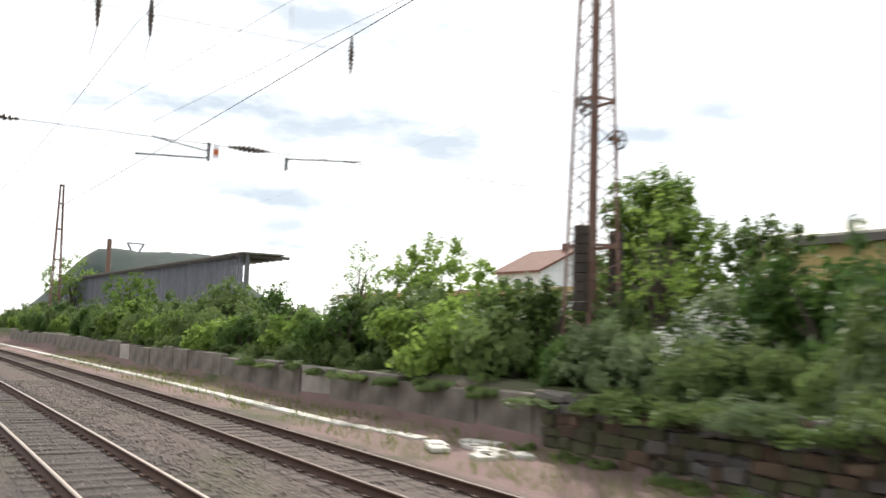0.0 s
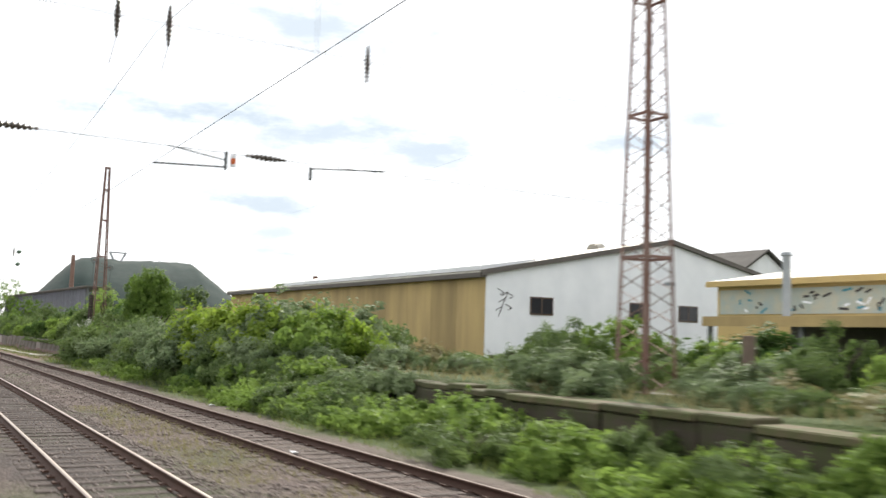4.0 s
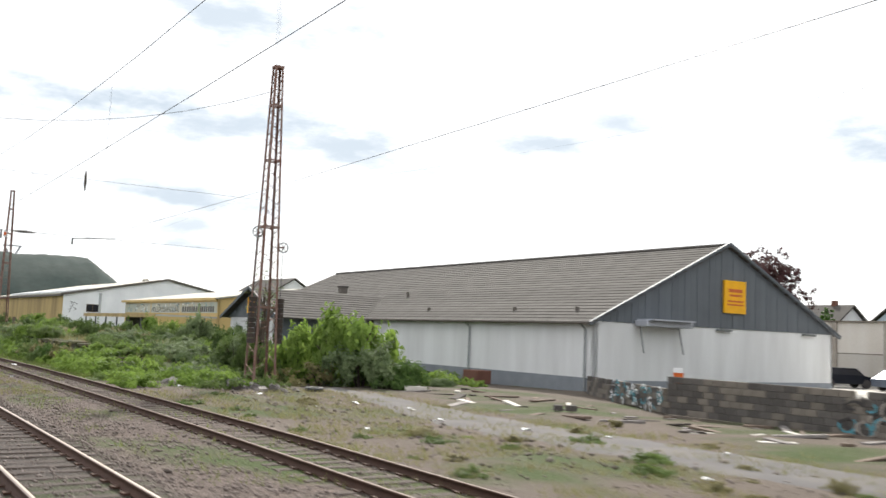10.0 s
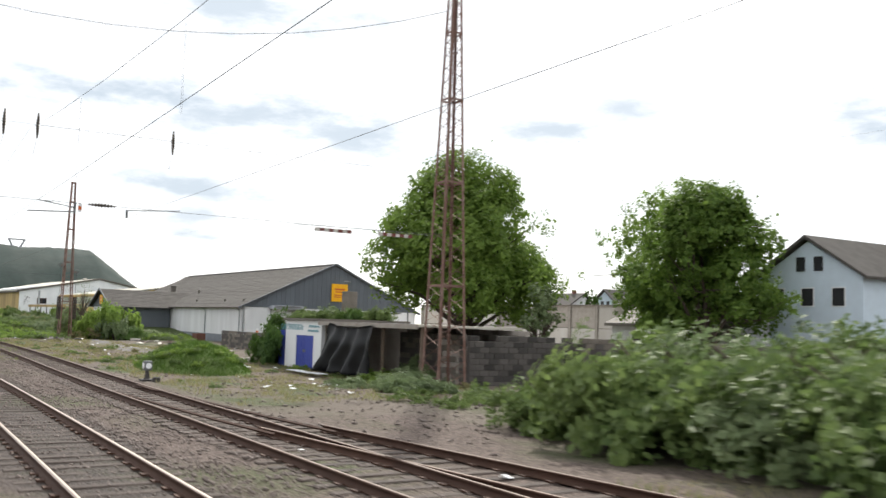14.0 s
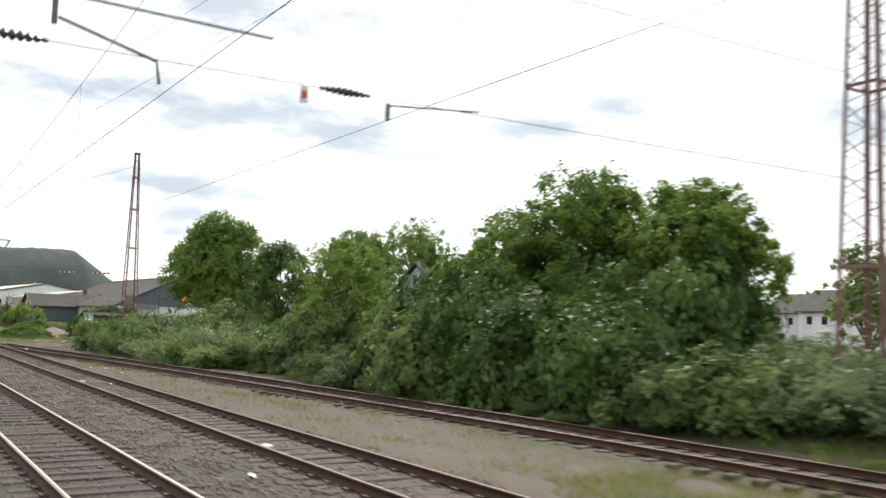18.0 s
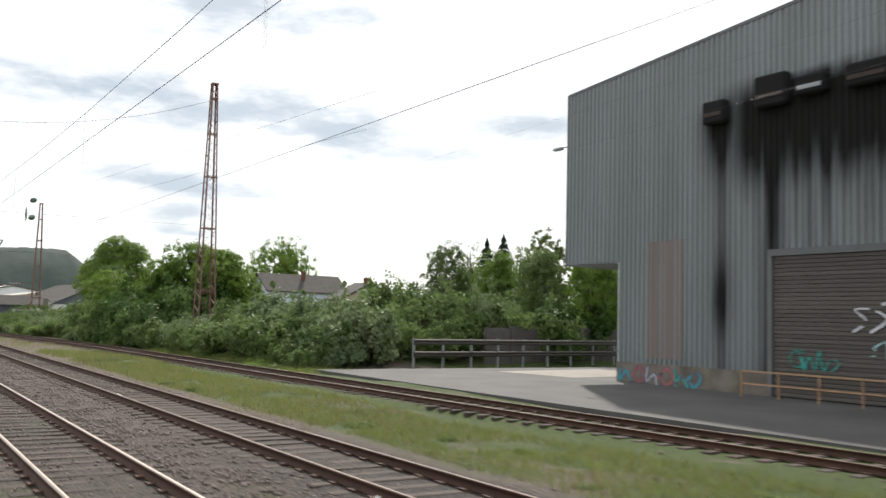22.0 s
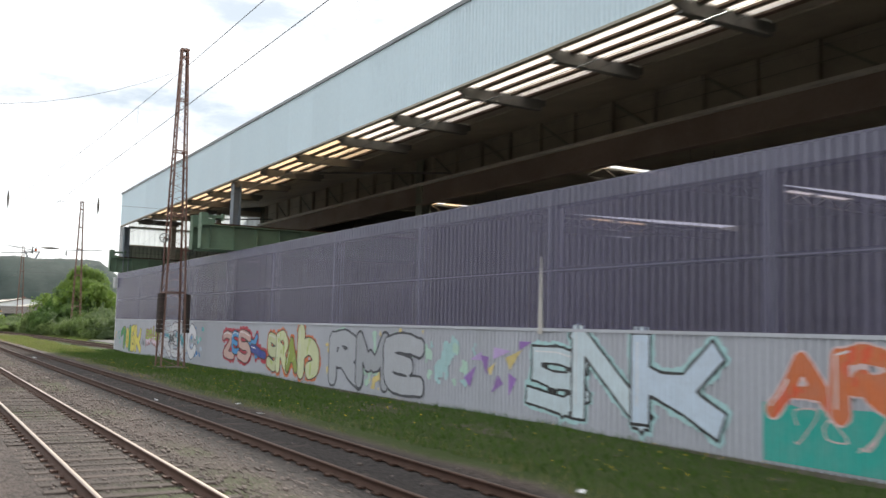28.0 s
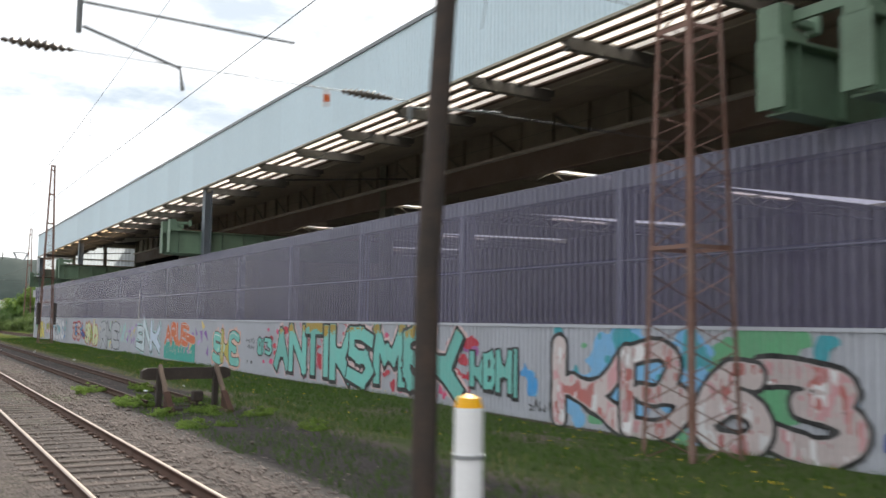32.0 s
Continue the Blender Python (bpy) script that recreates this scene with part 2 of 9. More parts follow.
MAT = {
    "rail_side": material("rail rust", (0.075, 0.038, 0.025), 0.8, 0.3, var=0.4, scale=3, fine=40),
    "rail_top": plain("rail head", (0.30, 0.24, 0.2), 0.42, 0.7),
    "rail_dull": material("rusty rail head", (0.13, 0.082, 0.06), 0.65, 0.25, var=0.35, scale=2, fine=30),
    "stone_pale": leaf_material("waste ground stones", (0.083, 0.066, 0.057), (0.31, 0.263, 0.236), 0.0, 0.9),
    "sleeper": material("weathered sleeper", (0.07, 0.052, 0.043), 0.9, var=0.45, scale=4, fine=35, bump=0.5, second=(0.035, 0.026, 0.022), per_object=0.3),
    "stone": leaf_material("ballast stone", (0.068, 0.053, 0.046), (0.27, 0.225, 0.203), 0.0, 0.9),
    "steel_rust": material("rusty lattice steel", (0.185, 0.098, 0.075), 0.8, 0.2, var=0.45, scale=1.5, fine=22, second=(0.3, 0.22, 0.19), second_amount=0.6),
    "weight": material("dark cast weight", (0.045, 0.038, 0.034), 0.8, 0.2, var=0.4, scale=4, fine=30, second=(0.09, 0.06, 0.045)),
    "steel_grey": material("grey painted steel", (0.16, 0.17, 0.17), 0.6, 0.3, var=0.3),
    "wire": plain("wire", (0.06, 0.06, 0.065), 0.5, 0.6),
    "insulator": material("brown insulator", (0.08, 0.065, 0.05), 0.35, var=0.3, fine=40),
    "concrete": material("stained concrete", (0.20, 0.175, 0.15), 0.9, var=0.4, scale=1.1, fine=18, bump=0.35, second=(0.07, 0.062, 0.045), second_amount=0.8, streak=False),
    "wall_black": material("soot black concrete block", (0.045, 0.041, 0.039), 0.95, var=0.5, scale=2, fine=20, bump=0.4, second=(0.09, 0.083, 0.076), per_object=0.2),
    "concrete_dark": material("dark concrete block", (0.085, 0.077, 0.072), 0.95, var=0.45, scale=2, fine=20, bump=0.4, second=(0.14, 0.128, 0.115), per_object=0.2),
    "concrete_light": material("pale concrete block", (0.34, 0.31, 0.275), 0.95, var=0.3, scale=2, fine=20, bump=0.4, second=(0.2, 0.17, 0.15)),
    "stonewall": material("brown stone", (0.11, 0.07, 0.048), 0.95, var=0.5, scale=3, fine=14, bump=0.5, second=(0.045, 0.042, 0.025), per_object=0.3),
    "path": material("pale concrete slab", (0.55, 0.52, 0.47), 0.85, var=0.2, scale=2, fine=20),
    "render_old": material("stained old render", (0.52, 0.5, 0.47), 0.9, var=0.25, scale=0.5, fine=10, bump=0.15, second=(0.4, 0.35, 0.29), second_amount=0.6, streak=True),
    "white": material("dirty white render", (0.74, 0.75, 0.76), 0.85, var=0.16, scale=0.8, fine=14, bump=0.12, second=(0.5, 0.5, 0.5), second_amount=0.45, streak=True),
    "white_bright": material("white paint", (0.8, 0.81, 0.82), 0.75, var=0.1, scale=0.6, fine=18, bump=0.08, second=(0.62, 0.64, 0.66), second_amount=0.4),
    "plinth": material("grey plinth", (0.25, 0.27, 0.3), 0.85),
    "grey_clad": material("grey cladding board", (0.115, 0.13, 0.148), 0.65, var=0.15, scale=1, fine=16, bump=0.05, per_object=0.06),
    "tile": material("grey brown roof tile", (0.092, 0.085, 0.079), 0.9, var=0.35, scale=1.2, fine=22, bump=0.3, second=(0.055, 0.05, 0.045), per_object=0.1, spec=0.2),
    "tile_red": material("red roof tile", (0.165, 0.075, 0.055), 0.85, var=0.35, scale=1.2, fine=20, bump=0.3),
    "ochre": material("ochre wall sheet", (0.47, 0.345, 0.155), 0.85, var=0.25, scale=0.7, fine=14, bump=0.1, second=(0.27, 0.2, 0.1), second_amount=0.7, streak=True),
    "ochre_clean": material("ochre wall", (0.55, 0.40, 0.17), 0.85, var=0.2, scale=0.7, fine=14, second=(0.42, 0.31, 0.14), second_amount=0.5),
    "roof_sheet": material("pale roof sheet", (0.5, 0.48, 0.42), 0.7, var=0.2, scale=0.5, second=(0.33, 0.3, 0.25), second_amount=0.6),
    "roof_edge": material("dark roof edge", (0.14, 0.125, 0.11), 0.8),
    "sign_panel": material("faded sign board", (0.45, 0.43, 0.33), 0.75, var=0.3, scale=2, second=(0.3, 0.4, 0.42), second_amount=0.7),
    "lettering": plain("dark lettering", (0.045, 0.04, 0.04), 0.6),
    "blue": material("blue painted door", (0.035, 0.06, 0.33), 0.5, var=0.15, scale=2),
    "bluegreen": plain("blue green lettering", (0.08, 0.27, 0.33), 0.6),
    "tarp": material("black tarpaulin", (0.018, 0.019, 0.022), 0.42, var=0.3, scale=2, bump=0.1, spec=0.5),
    "yellow_sign": plain("yellow sign", (0.85, 0.43, 0.0), 0.4),
    "red_mark": plain("red mark", (0.6, 0.12, 0.02), 0.4),
    "window": plain("dark window pane", (0.035, 0.035, 0.04), 0.08),
    "brown_frame": plain("brown frame", (0.12, 0.075, 0.05), 0.6),
    "clad_light": material("light grey corrugated sheet", (0.43, 0.45, 0.505), 0.5, var=0.16, scale=0.35, fine=7, bump=0.03, second=(0.33, 0.34, 0.37), second_amount=0.5, streak=True, per_object=0.03),
    "fascia": material("pale blue corrugated sheet", (0.64, 0.77, 0.83), 0.45, var=0.12, scale=0.3, fine=6, bump=0.02, second=(0.54, 0.66, 0.72), second_amount=0.4, streak=True, per_object=0.03),
    "grey_metal": material("weathered grey metal sheet", (0.22, 0.245, 0.255), 0.5, 0.2, var=0.25, scale=0.5, fine=8, bump=0.03, second=(0.15, 0.165, 0.165), second_amount=0.7, streak=True, per_object=0.04),
    "smoke": glass_material("smoky corrugated plastic", (0.72, 0.7, 0.84), 0.2, 0.37, base=(0.13, 0.122, 0.195)),
    "milky": leaf_material("milky corrugated plastic", (0.55, 0.6, 0.63), (0.68, 0.72, 0.74), 0.7, 0.4),
    "smoke_light": glass_material("paler smoky plastic", (0.76, 0.76, 0.86), 0.3, 0.35, base=(0.2, 0.2, 0.275)),
    "skylight": leaf_material("yellowed skylight sheet", (0.93, 0.87, 0.82), (0.95, 0.91, 0.87), 0.92, 0.5),
    "works_sheet": soot_material(),
    "door_slat": material("grimy door slat", (0.1, 0.09, 0.08), 0.6, 0.2, var=0.35, scale=0.8, fine=12, second=(0.09, 0.08, 0.07), second_amount=0.8, per_object=0.2),
    "brown_sheet": material("brown painted sheet", (0.19, 0.155, 0.135), 0.6, var=0.25, scale=0.6, fine=9, bump=0.03, second=(0.13, 0.105, 0.09), second_amount=0.6, streak=True),
    "moss_stone": material("mossy platform stone", (0.062, 0.05, 0.036), 0.95, var=0.5, scale=2.5, fine=16, bump=0.6, second=(0.05, 0.062, 0.02), second_amount=0.9, per_object=0.3),
    "coping": material("mossy brown coping", (0.105, 0.08, 0.05), 0.95, var=0.5, scale=2.5, fine=16, bump=0.6, second=(0.06, 0.075, 0.025), second_amount=0.9, per_object=0.3),
    "turf": material("grassy turf", (0.085, 0.14, 0.03), 0.95, var=0.4, scale=3, fine=30, bump=0.6, second=(0.13, 0.15, 0.05)),
    "hall_dark": material("dark hall steel", (0.4, 0.375, 0.305), 0.75, var=0.35, scale=1, fine=10),
    "hall_green": material("grimy green hall steel", (0.25, 0.275, 0.215), 0.75, var=0.35, scale=1, fine=10),
    "hall_brown": material("brown primed beam", (0.3, 0.25, 0.21), 0.7, var=0.3, scale=0.6, fine=9, second=(0.2, 0.155, 0.125), second_amount=0.6),
    # the skylit edge of the girder's ledge, put into a near-white colour
    "hall_ledge": material("lit ledge", (0.7, 0.7, 0.63), 0.8, var=0.3, scale=1, fine=10),
    "hall_black": material("dusty hall lining", (0.4, 0.375, 0.3), 0.9, var=0.35, scale=0.6, fine=8),
    "rafter_grey": material("grey rafter", (0.15, 0.15, 0.14), 0.7, var=0.3, scale=1, fine=10),
    "skylight_warm": leaf_material("amber skylight sheet", (0.93, 0.76, 0.58), (0.95, 0.82, 0.66), 0.92, 0.5),
    "green_steel": material("green crane steel", (0.14, 0.22, 0.15), 0.55, 0.1, var=0.3, scale=1.2, second=(0.09, 0.13, 0.09), second_amount=0.6),
    "column": material("blue grey column", (0.16, 0.19, 0.22), 0.6, var=0.2),
    "soot": material("soot", (0.012, 0.012, 0.012), 1.0, var=0.2),
    "wood_grey": material("weathered timber", (0.17, 0.125, 0.095), 0.9, var=0.45, scale=3, fine=30, bump=0.5, second=(0.08, 0.06, 0.05)),
    "wood_dark": material("tarred timber", (0.062, 0.05, 0.042), 0.9, var=0.45, scale=3, fine=30, bump=0.5, second=(0.03, 0.025, 0.022)),
    "rail_paint": material("faded orange paint", (0.4, 0.26, 0.15), 0.7, var=0.3, scale=2, second=(0.2, 0.11, 0.07)),
    "bark": material("bark", (0.09, 0.07, 0.055), 0.95, var=0.4, scale=3, fine=18, bump=0.6),
    "asphalt": material("worn asphalt", (0.08, 0.078, 0.078), 0.9, var=0.25, scale=0.4, fine=45, bump=0.2, second=(0.125, 0.12, 0.115), second_amount=0.6),
    "asphalt_old": material("bleached asphalt", (0.1, 0.095, 0.096), 0.95, var=0.3, scale=0.9, fine=40, bump=0.3, second=(0.145, 0.13, 0.118), second_amount=0.7),
    "rubble": material("grey rubble", (0.22, 0.2, 0.19), 0.9, var=0.5, scale=3, fine=20, bump=0.5, second=(0.1, 0.085, 0.075), per_object=0.45),
    "gravel_heap": material("gravel", (0.24, 0.19, 0.175), 0.95, var=0.5, scale=5, fine=60, bump=0.8),
    "galv": material("galvanised rail", (0.33, 0.35, 0.36), 0.5, 0.5, var=0.2),
    "purple_clad": material("grey violet slats", (0.19, 0.19, 0.225), 0.7, var=0.3, scale=1),
    "house_wall": material("pale blue house render", (0.55, 0.64, 0.72), 0.85, var=0.12),
    "house_cream": material("cream house render", (0.62, 0.56, 0.42), 0.85, var=0.12),
    "hill": material("wooded hill", (0.016, 0.032, 0.028), 1.0, var=0.6, scale=0.015, fine=0.1, bump=0, coords="Object", second=(0.045, 0.058, 0.052), second_amount=0.7),
    "faded_red": plain("faded red paint", (0.16, 0.05, 0.04), 0.7),
    "tower": plain("hazy steel", (0.35, 0.36, 0.38), 0.8),
    "leaf": leaf_material("shrub leaves", (0.06, 0.108, 0.03), (0.205, 0.275, 0.09), 0.44),
    "leaf_bright": leaf_material("fresh leaves", (0.11, 0.19, 0.036), (0.275, 0.385, 0.085), 0.54),
    "leaf_yellow": leaf_material("yellow green leaves", (0.125, 0.205, 0.025), (0.3, 0.4, 0.06), 0.55),
    "leaf_dark": leaf_material("dark leaves", (0.038, 0.085, 0.02), (0.11, 0.185, 0.042), 0.34),
    "leaf_grey": leaf_material("grey green leaves", (0.088, 0.14, 0.055), (0.25, 0.31, 0.155), 0.38),
    "leaf_tree": leaf_material("tree leaves", (0.075, 0.14, 0.026), (0.215, 0.32, 0.06), 0.48),
    "leaf_red": leaf_material("copper leaves", (0.06, 0.028, 0.028), (0.13, 0.06, 0.06), 0.35),
    "needle": leaf_material("fir needles", (0.018, 0.042, 0.024), (0.035, 0.07, 0.035), 0.2),
    "blossom": leaf_material("white blossom", (0.65, 0.66, 0.6), (0.8, 0.8, 0.76), 0.3),
    "dry": leaf_material("dry grass", (0.19, 0.17, 0.075), (0.3, 0.275, 0.13), 0.35),
    "grass": leaf_material("grass blades", (0.036, 0.086, 0.014), (0.095, 0.165, 0.027), 0.4),
    "verge": leaf_material("verge grass blades", (0.09, 0.125, 0.032), (0.23, 0.265, 0.08), 0.45),
}


# ---- building helpers ----
def obj(name, bm, mat, parent=None, label=""):
    me = bpy.data.meshes.new(name)
    bm.normal_update()
    bm.to_mesh(me)
    bm.free()
    me.materials.append(mat)
    o = new(name, me)
    if parent is not None:
        o.parent = parent
    if label:
        o["label"] = label
    return o


def part(name, bm, mat, parent, label=""):
    return obj(name, bm, MAT[mat] if isinstance(mat, str) else mat, parent, label)


def share(name, me, parent, m):
    o = new(name, me)
    o.parent = parent
    o.matrix_local = m
    return o


def thing(name, m, label, category, group="", kind=""):
    e = new(name)
    e.empty_display_size = 0.3
    e.matrix_world = m
    return tagged(e, label, category, group, kind)


def box(bm, x0, x1, y0, y1, z0, z1):
    v = [bm.verts.new(c) for c in ((x0, y0, z0), (x1, y0, z0), (x1, y1, z0), (x0, y1, z0), (x0, y0, z1), (x1, y0, z1), (x1, y1, z1), (x0, y1, z1))]
    for f in ((3, 2, 1, 0), (4, 5, 6, 7), (0, 1, 5, 4), (1, 2, 6, 5), (2, 3, 7, 6), (3, 0, 4, 7)):
        bm.faces.new([v[i] for i in f])
    return bm


def boxed(*a, bevel=0.0):
    bm = box(bmesh.new(), *a)
    if bevel:
        bmesh.ops.bevel(bm, geom=bm.edges[:], offset=bevel, segments=1, affect="EDGES")
    return bm


def bar(bm, p, q, w, h=None, up=(0, 0, 1)):
    """A rectangular bar from p to q."""
    p, q, h = Vector(p), Vector(q), h or w
    a = (q - p).normalized()
    side = a.cross(Vector(up))
    side = (a.cross(Vector((1, 0, 0))) if side.length < 0.05 else side).normalized()
    top = side.cross(a)
    v = [bm.verts.new(c + side * i * w / 2 + top * j * h / 2) for c in (p, q) for i, j in ((-1, -1), (1, -1), (1, 1), (-1, 1))]
    for f in ((3, 2, 1, 0), (4, 5, 6, 7), (0, 1, 5, 4), (1, 2, 6, 5), (2, 3, 7, 6), (3, 0, 4, 7)):
        bm.faces.new([v[i] for i in f])
    return bm


def rod(bm, points, radii, n=8):
    """A round tube through points."""
    rings = []
    for i, c in enumerate(points):
        c = Vector(c)
        a = (Vector(points[min(i + 1, len(points) - 1)]) - Vector(points[max(i - 1, 0)])).normalized()
        s = a.cross(Vector((0.31, 0.2, 0.93)))
        s = (a.cross(Vector((1, 0, 0))) if s.length < 0.1 else s).normalized()
        t = a.cross(s)
        r = radii[i] if isinstance(radii, (list, tuple)) else radii
        rings.append([bm.verts.new(c + (s * math.cos(k * math.tau / n) + t * math.sin(k * math.tau / n)) * r) for k in range(n)])
    for a, b in zip(rings, rings[1:]):
        for k in range(n):
            bm.faces.new((a[k], a[(k + 1) % n], b[(k + 1) % n], b[k]))
    bm.faces.new(rings[0][::-1])
    bm.faces.new(rings[-1])
    return bm


def prism(bm, outline, y0, y1):
    """An outline in x and z, drawn out along y."""
    a = [bm.verts.new((x, y0, z)) for x, z in outline]
    b = [bm.verts.new((x, y1, z)) for x, z in outline]
    n = len(a)
    bm.faces.new(a)
    bm.faces.new(b[::-1])
    for i in range(n):
        bm.faces.new((a[(i + 1) % n], a[i], b[i], b[(i + 1) % n]))
    return bm


def prism_x(bm, outline, x0, x1):
    """An outline in y and z, drawn out along x."""
    a = [bm.verts.new((x0, y, z)) for y, z in outline]
    b = [bm.verts.new((x1, y, z)) for y, z in outline]
    n = len(a)
    bm.faces.new(a[::-1])
    bm.faces.new(b)
    for i in range(n):
        bm.faces.new((a[i], a[(i + 1) % n], b[(i + 1) % n], b[i]))
    return bm


def corrugated(x0, x1, z0, z1, pitch=0.2, depth=0.05, y=0.0, top=None, rows=1, soot=None):
    """A trapezoid sheet standing in x and z, its ribs towards -y. top: height of the upper edge as a function of x."""
    bm = bmesh.new()
    xs, n = [], max(1, round((x1 - x0) / pitch))
    w = (x1 - x0) / n
    for i in range(n):
        b = x0 + i * w
        xs += [(b, 0), (b + 0.3 * w, 0), (b + 0.42 * w, -depth), (b + 0.86 * w, -depth)]
    xs.append((x1, 0))
    lay = bm.verts.layers.float.new("soot") if soot else None
    last = None
    for r in range(rows + 1):
        row = [bm.verts.new((x, y + o, z0 + ((top(x) if top else z1) - z0) * r / rows)) for x, o in xs]
        if soot:
            for v in row:
                v[lay] = soot(v.co.x, v.co.z)
        if last:
            for i in range(len(xs) - 1):
                bm.faces.new((last[i], last[i + 1], row[i + 1], row[i]))
        last = row
    return bm


def mesh_np(name, verts, faces, mat):
    """A mesh from arrays: all faces with the same number of corners."""
    me = bpy.data.meshes.new(name)
    verts, faces = np.asarray(verts, np.float32), np.asarray(faces, np.int32)
    k = faces.shape[1]
    me.vertices.add(len(verts))
    me.vertices.foreach_set("co", verts.ravel())
    me.loops.add(faces.size)
    me.loops.foreach_set("vertex_index", faces.ravel())
    me.polygons.add(len(faces))
    me.polygons.foreach_set("loop_start", np.arange(0, faces.size, k, dtype=np.int32))
    me.polygons.foreach_set("loop_total", np.full(len(faces), k, np.int32))
    me.update(calc_edges=True)
    me.materials.append(MAT[mat] if isinstance(mat, str) else mat)
    return me


def track_np(s, d, z):
    """P() for arrays."""
    u = np.maximum(0.0, S0 - s)
    a = BEND * u
    x = np.where(u > 0, S0 - np.sin(a) / BEND, s)
    y = -(1 - np.cos(a)) / BEND
    return np.stack([x - d * np.sin(a), y + d * np.cos(a), z + 0 * x], -1)


def leaves(centres, size, rng, flat=0.3, out=None):
    """Folded two-face leaves at the given centres."""
    n = len(centres)
    ax = rng.normal(size=(n, 3))
    ax[:, 2] *= 0.6
    ax /= np.linalg.norm(ax, axis=1)[:, None]
    nr = rng.normal(size=(n, 3)) + np.array([0, 0, flat * 2])
    if out is not None:
        # leaves of one mass face outwards from it, so that the mass has a light and a shaded side
        nr = nr * 0.55 + out / (np.linalg.norm(out, axis=1)[:, None] + 1e-6) * 1.3
        ax -= nr * (ax * nr).sum(1)[:, None] / (nr * nr).sum(1)[:, None] * 0.8
        ax /= np.linalg.norm(ax, axis=1)[:, None] + 1e-6
    sd = np.cross(ax, nr)
    sd /= np.linalg.norm(sd, axis=1)[:, None] + 1e-9
    up = np.cross(sd, ax)
    L = size * rng.uniform(0.6, 1.35, (n, 1))
    c = np.asarray(centres)
    v = np.stack([c - ax * L * 0.5, c + sd * L * 0.32 + up * L * 0.1, c + ax * L * 0.55, c - sd * L * 0.32 + up * L * 0.1], 1).reshape(-1, 3)
    i = np.arange(n)[:, None] * 4
    f = np.concatenate([i + np.array([0, 1, 2]), i + np.array([0, 2, 3])], 1).reshape(-1, 3)
    return v, f


def smooth(a, b, x):
    t = min(1.0, max(0.0, (x - a) / (b - a)))
    return t * t * (3 - 2 * t)


def text_mesh(name, body, height, mat, extrude=0.004, offset=0.0, shear=0.0, width=None):
    """Letters as a mesh in x and z, facing -y, from the built-in font."""
    cu = bpy.data.curves.new(name, "FONT")
    cu.body, cu.size, cu.extrude, cu.offset, cu.shear = body, height / 0.69, extrude, offset, shear
    cu.resolution_u = 3
    o = bpy.data.objects.new(name, cu)
    me = bpy.data.meshes.new_from_object(o)
    bpy.data.objects.remove(o)
    bpy.data.curves.remove(cu)
    me.transform(Matrix.Rotation(radians(90), 4, "X"))
    xs = [v.co.x for v in me.vertices]
    if xs:
        k = (width / (max(xs) - min(xs))) if width else 1.0
        me.transform(Matrix.Scale(k, 4, (1, 0, 0)) @ Matrix.Translation((-min(xs), 0, 0)))
    me.materials.clear()
    me.materials.append(MAT[mat] if isinstance(mat, str) else mat)
    me.name = name
    return me

# ---- ground ----
def track2(s):
    return float(np.interp(s, [-200, 45, 80, 110, 142, 160, 175, 186, 600], [7.03, 7.1, 7.85, 8.2, 8.1, 7.7, 7.25, 7.03, 7.03]))


def track3(s):
    return float(np.interp(s, [186, 195, 206, 214, 223, 235, 252, 271, 300, 312.6, 345], [7.03, 7.72, 9.0, 10.15, 11.3, 12.5, 13.85, 14.5, 15.4, 16.0, 17.4]))


def bank(s):
    return 1.3 * (1 - smooth(98, 118, s)) * smooth(-260, -120, s)


def height(s, d):
    z = -0.24
    if d > 9:
        z += 0.06 * math.sin(s * 0.31) * smooth(9, 12, d)
    if d > 10:
        b = bank(s)
        if s < -2:
            z += b * smooth(12.55, 12.75, d)
        elif s < 40:
            z += b * smooth(11.0, 14.0, d)
        else:
            e = 13.6 + 0.5 * math.sin(s * 0.2)
            z += b * (0.35 * smooth(10.5, e, d) + 0.65 * smooth(e, e + 0.45, d))
        z += 0.75 * smooth(186, 200, s) * (1 - smooth(268, 276, s)) * smooth(16.5, 23, d)
    z += 0.05 * noise.noise((s * 0.35, d * 0.6, 0)) + 0.03 * noise.noise((s * 1.3, d * 1.7, 3))
    return z


def near_z(s, d):
    """Ballast shoulders of the two near tracks."""
    c2 = track2(s)
    z = height(s, d)
    t = -0.17
    if abs(d - 3.07) < 1.45:
        z = t + 0.02 * noise.noise((s * 2.1, d * 2.1, 9))
    elif s < 413 and abs(d - c2) < 1.35:
        z = t + 0.02 * noise.noise((s * 2.1, d * 2.1, 7))
    elif d < c2:
        m = (d - 4.5) / max(0.3, c2 - 1.35 - 4.5)
        if 0 < m < 1:
            z = -0.2 + 0.1 * math.sin(m * math.pi) * noise.noise((s * 0.5, 1, 4)) + 0.05 * noise.noise((s * 1.5, d * 1.8, 2))
    if 190 < s < 312.5 and abs(d - track3(s)) < 1.3:
        z = max(z, -0.18)
    return z


